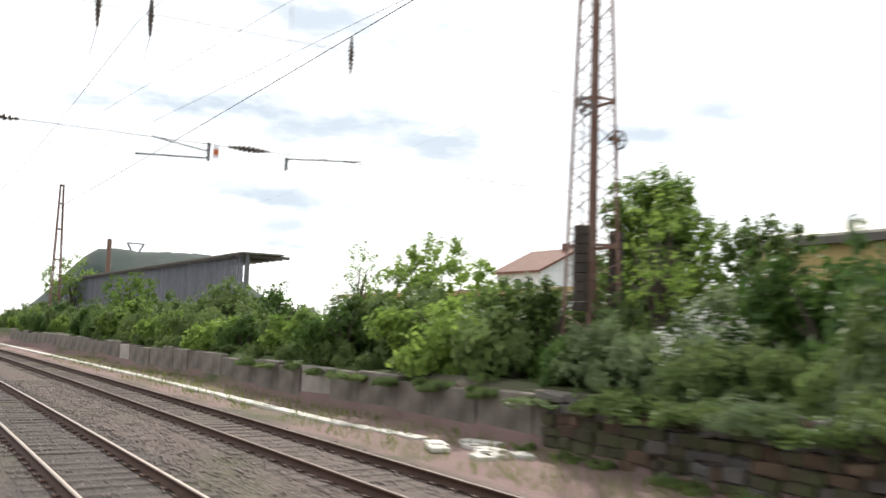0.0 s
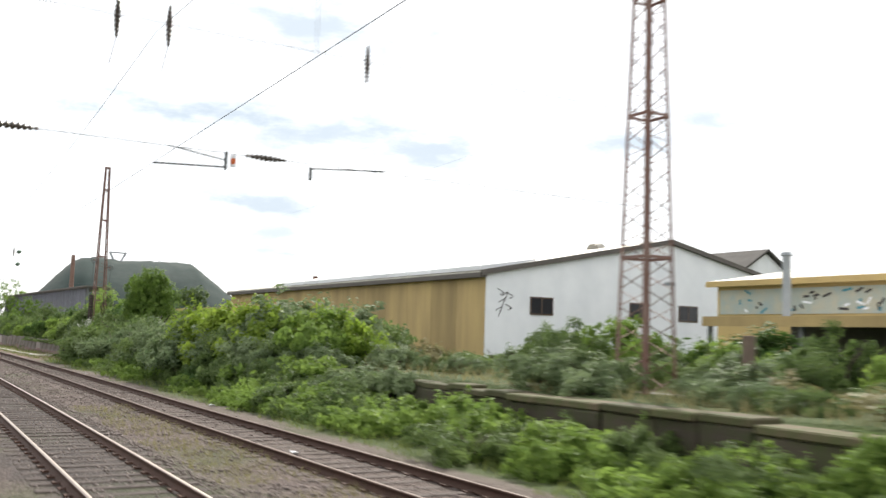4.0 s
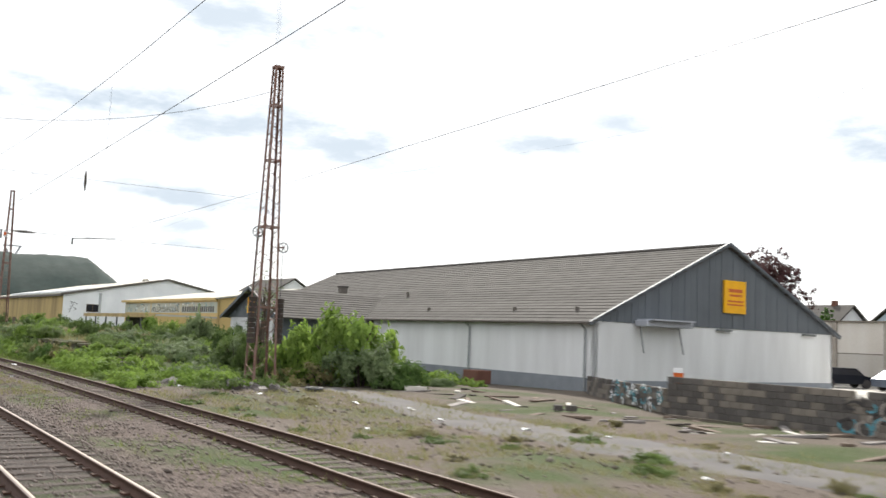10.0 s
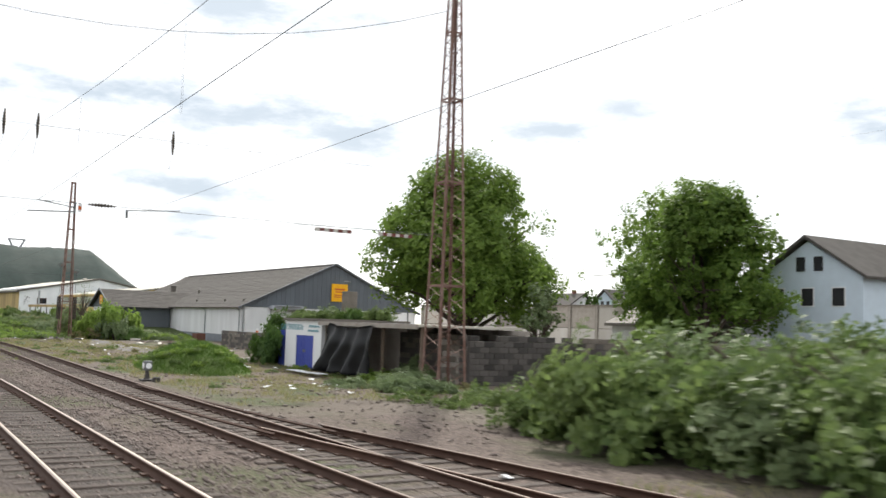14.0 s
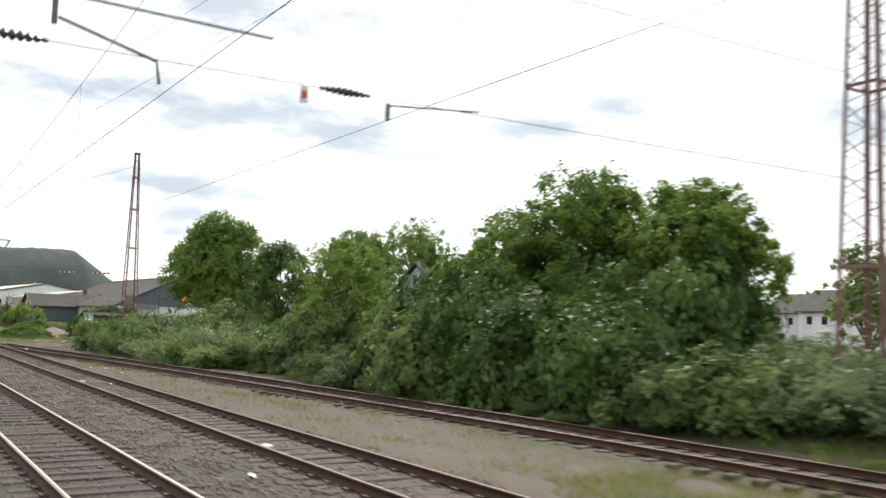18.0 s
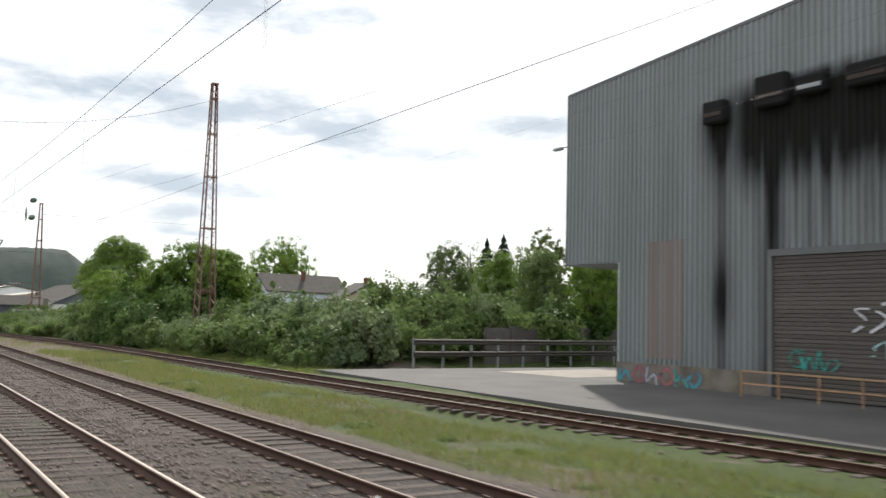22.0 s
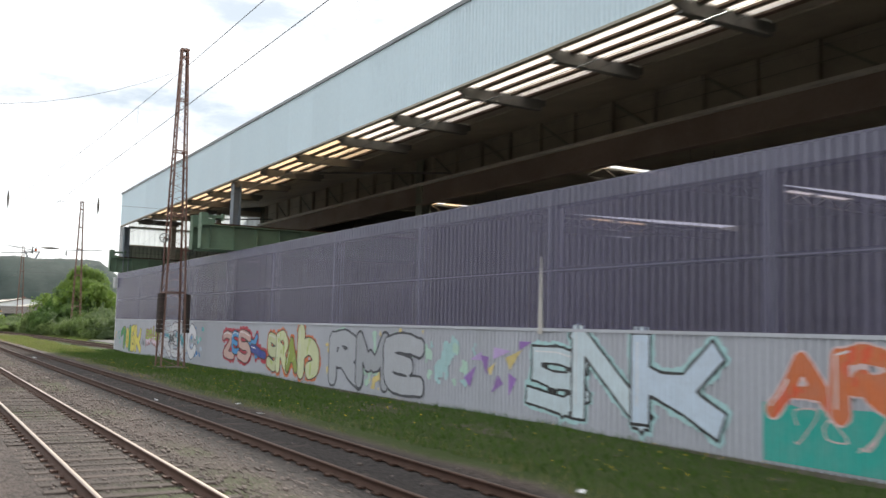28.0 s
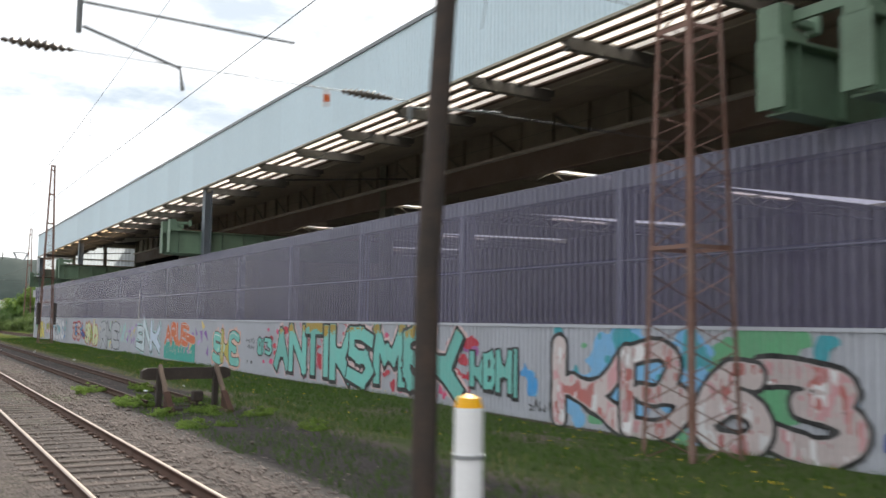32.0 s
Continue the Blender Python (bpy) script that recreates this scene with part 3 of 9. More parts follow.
S_NEAR = np.concatenate([np.linspace(-2700, -420, 24), np.linspace(-380, -110, 28), np.arange(-100, 470, 0.9), np.linspace(475, 700, 26), np.linspace(760, 3000, 24)])
D_NEAR = np.concatenate([np.linspace(-1500, -60, 14), np.linspace(-40, -4, 7), np.arange(-2, 18.4, 0.42), np.arange(18.8, 34, 1.0), np.linspace(36, 110, 24), np.linspace(130, 2600, 30)])
gv, gz = [], {"grass": [], "ballast": [], "dirt": [], "pink": [], "dark_bed": []}
for s in S_NEAR:
    for d in D_NEAR:
        s, d = float(s), float(d)
        inside = -150 < s < 480 and -3 < d < 34
        gv.append(P(s, d, near_z(s, d) if inside else (height(s, d) if -400 < s < 600 and d > 0 else -0.24)))
        n1 = noise.noise((s * 0.22, d * 0.35, 5)) + 0.5 * noise.noise((s * 0.9, d * 1.1, 8))
        c2 = track2(s)
        bal = 1.0 if d < 4.9 else 1 - smooth(c2 + 1.3, c2 + 2.3 + n1, d)
        if 193 < s < 312.5:
            bal = max(bal, 1 - smooth(1.2, 1.9, abs(d - track3(s))), 0.75 * (1 - smooth(13, 15, d)) * (1 - smooth(232, 262, s)))
        if s > 411:
            bal = min(bal, 1 - smooth(5.2, 6.2 + n1, d))
        gr = 0.25 + 0.45 * n1
        if s > 236 and d > c2 + 1.2:
            gr = (0.22 + 0.35 * n1 + 0.95 * smooth(252, 288, s) * smooth(-0.6, 0.25, n1 + 0.2)) * (0.15 + 0.85 * smooth(c2 + 1.6, c2 + 2.9, d - 0.5 * n1))
        if s < 118 and d > 9.5:
            gr = (0.75 if s > -2 or d > 12.6 else 0.12) + 0.5 * n1
        if 118 < s < 190 and d > 9.2:
            gr = 0.33 + 0.85 * n1
        if 60 < s < 160 and 5.0 < d < c2 - 1.3:
            gr, bal = 0.36 + 0.8 * n1, 0.7
        if 84 < s < 160 and abs(d - c2) < 1.2:
            gr = 0.35 + 0.9 * n1
        di = 0.6 * smooth(118, 128, s) * (1 - smooth(186, 194, s)) * smooth(9, 11, d) * (1 - smooth(26, 29, d))
        # how far the ground colour is darkened along the two near tracks
        gz["dark_bed"].append(max(0.75 * (1 - smooth(1.15, 1.5, abs(d - 3.07) + 0.25 * n1)), smooth(285, 312, s) * (1 - smooth(1.5, 2.0, abs(d - c2 - 0.1) + 0.2 * n1)), 0.5 * smooth(215, 255, s) * (1 - smooth(5.2, 6.0, d))))
        gz["grass"].append(min(1, max(0, gr if abs(d - c2) > 1.5 or s < 285 else 0)))
        gz["ballast"].append(min(1, max(0, bal)))
        gz["dirt"].append(min(1, max(0, di + 0.25 * n1)))
        gz["pink"].append((1 - smooth(-8, 6, s)) * smooth(8.3, 9.5, d) * (1 - smooth(12, 13.5, d)))
nd = len(D_NEAR)
gf = [(i * nd + j, (i + 1) * nd + j, (i + 1) * nd + j + 1, i * nd + j + 1) for i in range(len(S_NEAR) - 1) for j in range(nd - 1)]


def ground_material():
    m = bpy.data.materials.new("trackside ground")
    m.use_nodes = True
    n, l = m.node_tree.nodes, m.node_tree.links
    b = n["Principled BSDF"]
    b.inputs["Roughness"].default_value = 0.95
    b.inputs["Specular IOR Level"].default_value = 0.2
    tc = n.new("ShaderNodeTexCoord")

    def tex(scale, detail=4, kind="ShaderNodeTexNoise"):
        t = n.new(kind)
        t.inputs["Scale"].default_value = scale
        if kind == "ShaderNodeTexNoise":
            t.inputs["Detail"].default_value = detail
        l.new(tc.outputs["Object"], t.inputs["Vector"])
        return t

    def mixc(f, a, c):
        x = n.new("ShaderNodeMix")
        x.data_type = "RGBA"
        for sock, v in ((x.inputs[0], f), (x.inputs[6], a), (x.inputs[7], c)):
            if isinstance(v, (int, float)):
                sock.default_value = v
            elif isinstance(v, tuple):
                sock.default_value = (*v, 1)
            else:
                l.new(v, sock)
        return x.outputs[2]

    def attr(name, nz, k):
        a = n.new("ShaderNodeAttribute")
        a.attribute_name = name
        x = n.new("ShaderNodeMath")
        x.operation = "MULTIPLY_ADD"
        l.new(nz, x.inputs[0])
        x.inputs[1].default_value = k
        l.new(a.outputs["Fac"], x.inputs[2])
        r = n.new("ShaderNodeMapRange")
        r.inputs[1].default_value, r.inputs[2].default_value = 0.5 + k * 0.5 - 0.22, 0.5 + k * 0.5 + 0.22
        l.new(x.outputs[0], r.inputs[0])
        return r.outputs[0]

    big, mid, fine = tex(0.35), tex(2.6), tex(22)
    vor = tex(15, kind="ShaderNodeTexVoronoi")
    vor2 = tex(34, kind="ShaderNodeTexVoronoi")
    earth = mixc(mid.outputs[0], (0.095, 0.078, 0.064), (0.165, 0.138, 0.115))
    dirt = mixc(fine.outputs[0], (0.075, 0.06, 0.05), (0.19, 0.15, 0.125))
    dst = n.new("ShaderNodeSeparateColor")
    l.new(vor2.outputs["Color"], dst.inputs[0])
    dirt = mixc(dst.outputs[0], dirt, mixc(big.outputs[0], (0.085, 0.068, 0.058), (0.17, 0.135, 0.11)))
    st = n.new("ShaderNodeSeparateColor")
    l.new(vor.outputs["Color"], st.inputs[0])
    bal = mixc(st.outputs[0], (0.035, 0.026, 0.022), (0.215, 0.168, 0.148))
    bal = mixc(big.outputs[0], bal, mixc(st.outputs[1], (0.035, 0.026, 0.022), (0.16, 0.125, 0.108)))
    st2 = n.new("ShaderNodeSeparateColor")
    l.new(vor2.outputs["Color"], st2.inputs[0])
    green = mixc(st2.outputs[0], (0.027, 0.056, 0.012), (0.06, 0.092, 0.023))
    green = mixc(mid.outputs[0], green, mixc(fine.outputs[0], (0.05, 0.068, 0.024), (0.095, 0.105, 0.042)))
    pink = mixc(fine.outputs[0], (0.17, 0.11, 0.1), (0.25, 0.175, 0.16))
    c = mixc(attr("dirt", mid.outputs[0], 0.5), earth, dirt)
    c = mixc(attr("pink", mid.outputs[0], 0.3), c, pink)
    c = mixc(attr("ballast", mid.outputs[0], 0.5), c, bal)
    ca = n.new("ShaderNodeAttribute")
    ca.attribute_name = "dark_bed"
    c = mixc(ca.outputs["Fac"], c, mixc(st.outputs[2], (0.03, 0.027, 0.026), (0.075, 0.066, 0.062)))
    c = mixc(attr("grass", fine.outputs[0], 0.8), c, green)
    l.new(c, b.inputs["Base Color"])
    bp = n.new("ShaderNodeBump")
    bp.inputs["Strength"].default_value, bp.inputs["Distance"].default_value = 0.9, 0.05
    l.new(vor.outputs["Distance"], bp.inputs["Height"])
    bp.invert = True
    l.new(bp.outputs[0], b.inputs["Normal"])
    return m


gme = mesh_np("ground", gv, gf, ground_material())
for key, vals in gz.items():
    gme.attributes.new(key, "FLOAT", "POINT").data.foreach_set("value", np.array(vals, np.float32))
for poly in gme.polygons:
    poly.use_smooth = True
ground = tagged(new("ground", gme), "gravel, dirt and patchy grass beside the railway", "ground", kind="structure")

# loose ballast stones on the shoulders and between the rails
rng = np.random.default_rng(5)
OCT = np.array([(1, 0, 0), (-1, 0, 0), (0, 1, 0), (0, -1, 0), (0, 0, 0.7), (0, 0, -0.7)], np.float32)
OCF = np.array([(0, 2, 4), (2, 1, 4), (1, 3, 4), (3, 0, 4), (2, 0, 5), (1, 2, 5), (3, 1, 5), (0, 3, 5)])


def stones(name, s, d, size, mat, label):
    n = len(s)
    z = np.array([near_z(float(a), float(b)) for a, b in zip(s, d)]) + size * 0.25
    c = track_np(s, d, z)
    ang = rng.uniform(0, math.tau, n)
    sc = size[:, None] * rng.uniform(0.6, 1.2, (n, 3))
    o = OCT[None] * sc[:, None] + rng.normal(scale=0.12, size=(n, 6, 3)) * size[:, None, None]
    ca, sa = np.cos(ang)[:, None], np.sin(ang)[:, None]
    v = np.stack([o[..., 0] * ca - o[..., 1] * sa, o[..., 0] * sa + o[..., 1] * ca, o[..., 2]], -1) + c[:, None]
    f = (np.arange(n)[:, None, None] * 6 + OCF[None]).reshape(-1, 3)
    return tagged(new(name, mesh_np(name, v.reshape(-1, 3), f, mat)), label, "gravel", kind="stuff")


n = 112000
s = rng.uniform(-35, 445, n)
d = rng.choice([0, 1, 2], n, p=[0.4, 0.42, 0.18])
d = np.where(d == 0, rng.uniform(1.9, 4.6, n), np.where(d == 1, rng.uniform(4.2, 6.3, n), rng.uniform(6.2, 8.8, n)))
keep = ~((s > 290) & (d > 5.7) & (rng.random(n) < 0.93)) & ~((np.abs(d - 3.07) < 1.2) & (rng.random(n) < 0.6))
s, d, n = s[keep], d[keep], int(keep.sum())
stones("ballast", s, d, rng.uniform(0.022, 0.05, n), "stone", "grey brown ballast stones strewn round the sleepers")
n = 7000
s = np.where(rng.random(n) < 0.85, rng.uniform(120, 200, n), rng.uniform(60, 430, n))
d = np.where(rng.random(n) < 0.85, rng.normal(14.0, 2.6, n).clip(9.2, 20), rng.uniform(4.6, 9, n))
stones("rubble", s, d, rng.uniform(0.02, 0.11, n) * rng.uniform(0.4, 1.0, n) ** 1.5, "stone_pale", "pale broken rubble scattered over the waste ground")

n = 9000
s = rng.uniform(200, 306, n)
d = 4.98 + rng.normal(0, 0.16, n) + 0.12 * np.sin(s * 0.21)
ok = np.array([noise.noise((float(a) * 0.45, 3.0, 0.0)) > -0.15 for a in s])
stones("pale_chippings", s[ok], d[ok], rng.uniform(0.012, 0.034, int(ok.sum())), "stone_pale", "pale chippings in a broken strip between the tracks")


# ---- tracks ----
RAIL = [(-0.07, -0.155), (0.07, -0.155), (0.07, -0.135), (0.012, -0.115), (0.012, -0.04), (0.036, -0.03), (0.036, 0.0), (-0.036, 0.0), (-0.036, -0.03), (-0.012, -0.04), (-0.012, -0.115), (-0.07, -0.135)]


def rail(parent, centre, off, s0, s1, step=3.0, head="rail_top"):
    ss = np.append(np.arange(s0, s1, step), s1)
    k = len(RAIL)
    v = np.concatenate([track_np(np.full(k, a), centre(a) + off + np.array([p[0] for p in RAIL]), np.array([p[1] for p in RAIL])) for a in ss])
    f = [(i * k + j, i * k + (j + 1) % k, (i + 1) * k + (j + 1) % k, (i + 1) * k + j) for i in range(len(ss) - 1) for j in range(k)]
    me = mesh_np("rail", v, np.array(f)[:, ::-1], "rail_side")
    me.materials.append(MAT[head])
    tops = np.array([1 if j == 6 else 0 for i in range(len(ss) - 1) for j in range(k)], np.int32)
    me.polygons.foreach_set("material_index", tops)
    o = new("rail", me)
    o.parent = parent
    return o


def make_sleeper(length, w, h):
    bm = boxed(-w / 2, w / 2, -length / 2, length / 2, -h, 0, bevel=0.02)
    me = bpy.data.meshes.new("sleeper")
    bm.to_mesh(me)
    bm.free()
    me.materials.append(MAT["sleeper"])
    return me


SLEEPER = make_sleeper(2.5, 0.25, 0.16)
CHAIR = bpy.data.meshes.new("rail_chair")
cb = boxed(-0.09, 0.09, -0.17, 0.17, 0, 0.02)
box(cb, -0.05, 0.05, -0.13, -0.08, 0.02, 0.07)
box(cb, -0.05, 0.05, 0.08, 0.13, 0.02, 0.07)
cb.to_mesh(CHAIR)
cb.free()
CHAIR.materials.append(MAT["rail_side"])


def track(label, centre, s0, s1, near0, near1, seed):
    r = random.Random(seed)
    t = thing("railway_track", Matrix.Identity(4), label, "railway track", "railway tracks")
    for off in (-0.7525, 0.7525):
        rail(t, centre, off, s0, s1, head="rail_top" if seed == 1 else "rail_dull")
    rest, chairs = bmesh.new(), bmesh.new()
    s, i = s0 + 0.3, 0
    while s < s1:
        tilt = r.uniform(-1.2, 1.2)
        m = M(s, centre(s), -0.15 - (0.022 * smooth(322, 350, s) if seed == 2 else 0.0) + r.uniform(-0.015, 0.005), tilt)
        if near0 < s < near1 and i < 300:
            share("sleeper", SLEEPER, t, m)
            i += 1
        else:
            b2 = bmesh.new()
            b2.from_mesh(SLEEPER)
            b2.transform(m)
            tmp = bpy.data.meshes.new("tmp")
            b2.to_mesh(tmp)
            b2.free()
            rest.from_mesh(tmp)
            bpy.data.meshes.remove(tmp)
        for o in (-0.7525, 0.7525):
            box(chairs, -0.09, 0.09, -0.17, 0.17, 0, 0)
            chairs.verts.ensure_lookup_table()
            for k, v in enumerate(chairs.verts[-8:]):
                v.co = M(s, centre(s) + o, -0.155) @ Vector((v.co.x, v.co.y, 0.03 if k > 3 else 0.0))
        s += 0.63 + r.uniform(-0.03, 0.03)
    if rest.verts:
        tagged(part("sleeper_bed", rest, "sleeper", t), kind="stuff")
    tagged(part("chair_row", chairs, "rail_side", t), kind="stuff")
    return t


track("running line with worn sleepers and bright rail heads", lambda s: 3.07, -160, 447, 255, 445, 1)
track("rusty siding with grey timber sleepers ending at a buffer", track2, -160, 412.8, 200, 390, 2)
track("rusty branch siding curving away into the hall", track3, 197, 336, 197, 336, 3)
# timber of the points where the branch leaves the siding
pts = thing("points", Matrix.Identity(4), "rusty switch blades and long timbers of the points", "railway points")
for k in range(26):
    s = 180 + k * 0.7
    w = track3(max(186, s)) - 7.03
    part("long_timber", boxed(-0.13, 0.13, -1.3, 1.3 + w, -0.3, -0.154), "sleeper", pts).matrix_world = M(s, 7.03)
for o in (-0.7, 0.7):
    blade = [P(a, 7.03 + o + (track3(max(186, a)) - 7.03) * 0.8, -0.045) for a in np.arange(184, 198.5, 0.5)]
    part("switch_blade", rod(bmesh.new(), blade, 0.035, 4), "rail_side", pts)

# ---- overhead line ----
def mast(s, d, z0, top, label, base=1.25, tip=0.42, weights=False, rz=0.0):
    """A four-legged lattice mast with zigzag bracing on all four faces."""
    h = top - z0
    t = thing("lattice_mast", M(s, d, z0, rz), label, "railway mast", "overhead line masts")
    half = lambda z: (base + (tip - base) * min(1, z / h)) / 2
    foot = boxed(-base * 0.6, base * 0.6, -base * 0.6, base * 0.6, -0.5, 0.03, bevel=0.02)
    part("foundation", foot, "concrete", t)
    for i, (a, b) in enumerate(((-1, -1), (1, -1), (1, 1), (-1, 1))):
        bm, w, th = bmesh.new(), 0.1, 0.018
        rings = []
        for zz in (0.0, h):
            g = half(zz)
            rings.append([bm.verts.new((a * (g - x), b * (g - y), zz)) for x, y in ((0, 0), (w, 0), (w, th), (th, th), (th, w), (0, w))])
        for k in range(6):
            bm.faces.new((rings[0][k], rings[0][(k + 1) % 6], rings[1][(k + 1) % 6], rings[1][k]))
        bm.faces.new(rings[0][::-1])
        bm.faces.new(rings[1])
        bmesh.ops.recalc_face_normals(bm, faces=bm.faces[:])
        part("leg", bm, "steel_rust", t)
    zs, z = [0.0], 0.0
    while z < h - 0.3:
        z += 1.15 * half(z) * 1.25 + 0.12
        zs.append(min(z, h))
    for face in range(4):
        bm = bmesh.new()
        turn = Matrix.Rotation(face * math.pi / 2, 4, "Z")
        zig = []
        for k in range(len(zs) - 1):
            a = half(zs[k])
            m = (zs[k] + zs[k + 1]) / 2
            c = half(m)
            zig += [turn @ Vector((-a, -a + 0.012, zs[k])), turn @ Vector((c, -c + 0.012, m))]
            if k % 5 == 4:
                part("cross_bar", bar(bmesh.new(), turn @ Vector((-a, -a, zs[k])), turn @ Vector((a, -a, zs[k])), 0.02, 0.08), "steel_rust", t)
        part("bracing", rod(bm, zig, 0.024, 4), "steel_rust", t)
    part("cap", boxed(-tip * 0.55, tip * 0.55, -tip * 0.55, tip * 0.55, h, h + 0.12), "steel_rust", t)
    if weights:
        for k, (x, y) in enumerate(((0.45, -0.75), (0.05, 0.78))):
            for j in range(9):
                part("tension_weight", rod(bmesh.new(), [(x, y, 1.9 + j * 0.24), (x, y, 2.12 + j * 0.24)], 0.2, 12), "weight", t)
            part("weight_rope", rod(bmesh.new(), [(x, y, 1.9), (x, y, 7.1 - k * 0.6)], 0.015, 5), "wire", t)
            zc = 7.1 - k * 0.6
            wh = bmesh.new()
            ring = [(x + 0.05, y + 0.24 * math.cos(a), zc + 0.24 * math.sin(a)) for a in np.linspace(0, math.tau, 17)]
            rod(wh, ring, 0.03, 5)
            for a in (0, math.pi / 3, 2 * math.pi / 3):
                bar(wh, (x + 0.05, y - 0.24 * math.cos(a), zc - 0.24 * math.sin(a)), (x + 0.05, y + 0.24 * math.cos(a), zc + 0.24 * math.sin(a)), 0.03)
            part("tension_wheel", wh, "steel_grey", t)
            part("bracket", bar(bmesh.new(), (0, y * 0.6, zc), (x + 0.1, y, zc), 0.08), "steel_rust", t)
    return t


MASTS = ((-99, 17.0, 1.0, 16.3, False), (-13.8, 15.6, 1.0, 16.3, True), (52.4, 16.9, 1.0, 16.35, False), (121.0, 17.0, -0.2, 15.0, True),
         (184.0, 20.0, -0.2, 16.7, False), (255.3, 20.3, -0.2, 18.6, False), (340.4, 12.7, -0.25, 17.6, True), (427.0, 13.35, -0.25, 17.6, False))
for s, d, z0, top, wt in MASTS:
    mast(s, d, z0, top, "tall rusty lattice mast with tension weights" if wt else "tall rusty steel lattice mast of the overhead line", 1.35 if s > 180 else 1.15, weights=wt)


def insulator(a, b, fat=1.0, label="dark ribbed insulator on the overhead line", mat="insulator"):
    """A ribbed insulator string from a to b."""
    a, b = Vector(a), Vector(b)
    t = thing("insulator", Matrix.Translation(a), label, "insulator", "insulators")
    bm, n = bmesh.new(), 9
    pts, rad = [], []
    for k in range(n):
        q = 0.35 + 0.65 * math.sin((k + 0.5) / n * math.pi)
        for f, r in ((0.05, 0.04 * q * fat), (0.4, 0.075 * q * fat), (0.6, 0.075 * q * fat), (0.95, 0.04 * q * fat)):
            pts.append((b - a) * ((k + f) / n))
            rad.append(r)
    part("ribbed_body", rod(bm, pts, rad, 8), mat, t)
    return t


def cable(name, pts, r, label, mat="wire"):
    o = obj(name, rod(bmesh.new(), pts, r, 5), MAT[mat])
    return tagged(o, label, "overhead wire", "overhead wires")


def sagging(a, b, sag, n=9):
    a, b = Vector(a), Vector(b)
    return [a.lerp(b, k / n) - Vector((0, 0, sag * 4 * (k / n) * (1 - k / n))) for k in range(n + 1)]


def stagger(s):
    return float(np.interp(s, [0, 55, 140, 190, 265], [0.35, 0.05, 0.0, -0.1, -0.42]))


SPANS = [m[0] for m in MASTS] + [500]
for d, zc, zm in ((3.85, 5.5, 7.3), (-1.2, 5.5, 7.3)):
    for i in range(len(SPANS) - 1):
        a, b = SPANS[i], SPANS[i + 1]
        cable("contact_wire", [P(a + (b - a) * k / 12, d + stagger(a + (b - a) * k / 12), zc + 0.05) for k in range(13)], 0.0055 if d > 0 else 0.0035, "taut copper contact wire over the running line")
        cable("catenary_wire", sagging(P(a, d, zm + 0.9), P(b, d, zm + 0.9), 1.6, 12), 0.0055 if d > 0 else 0.0035, "sagging catenary wire above the contact wire")
        drop = bmesh.new()
        for k in range(1, 8):
            f = k / 8
            top = zm + 0.9 - 1.6 * 4 * f * (1 - f)
            p = P(a + (b - a) * f, d, 0)
            rod(drop, [p + Vector((0, 0, zc)), p + Vector((0, 0, top))], 0.004, 4)
        tagged(obj("dropper_row", drop, MAT["wire"]), "thin droppers between catenary and contact wire", "overhead wire", kind="stuff")
for i in range(len(SPANS) - 2):
    a, b = SPANS[i], SPANS[i + 1]
    if a > 60:
        cable("contact_wire", [P(a + (b - a) * k / 6, track2(a + (b - a) * k / 6), 5.6) for k in range(7)], 0.005, "thin contact wire over the siding")
    cable("feeder_wire", sagging(P(a, MASTS[i][1] - 0.3, 9.0), P(b, MASTS[i + 1][1] - 0.3, 9.0), 1.0), 0.0018, "thin feeder wire from mast to mast")
    if a > 180:
        cable("feeder_wire", sagging(P(a, MASTS[i][1] - 0.5, 7.6), P(b, MASTS[i + 1][1] - 0.5, 7.6), 0.6), 0.0018, "thin feeder wire from mast to mast")
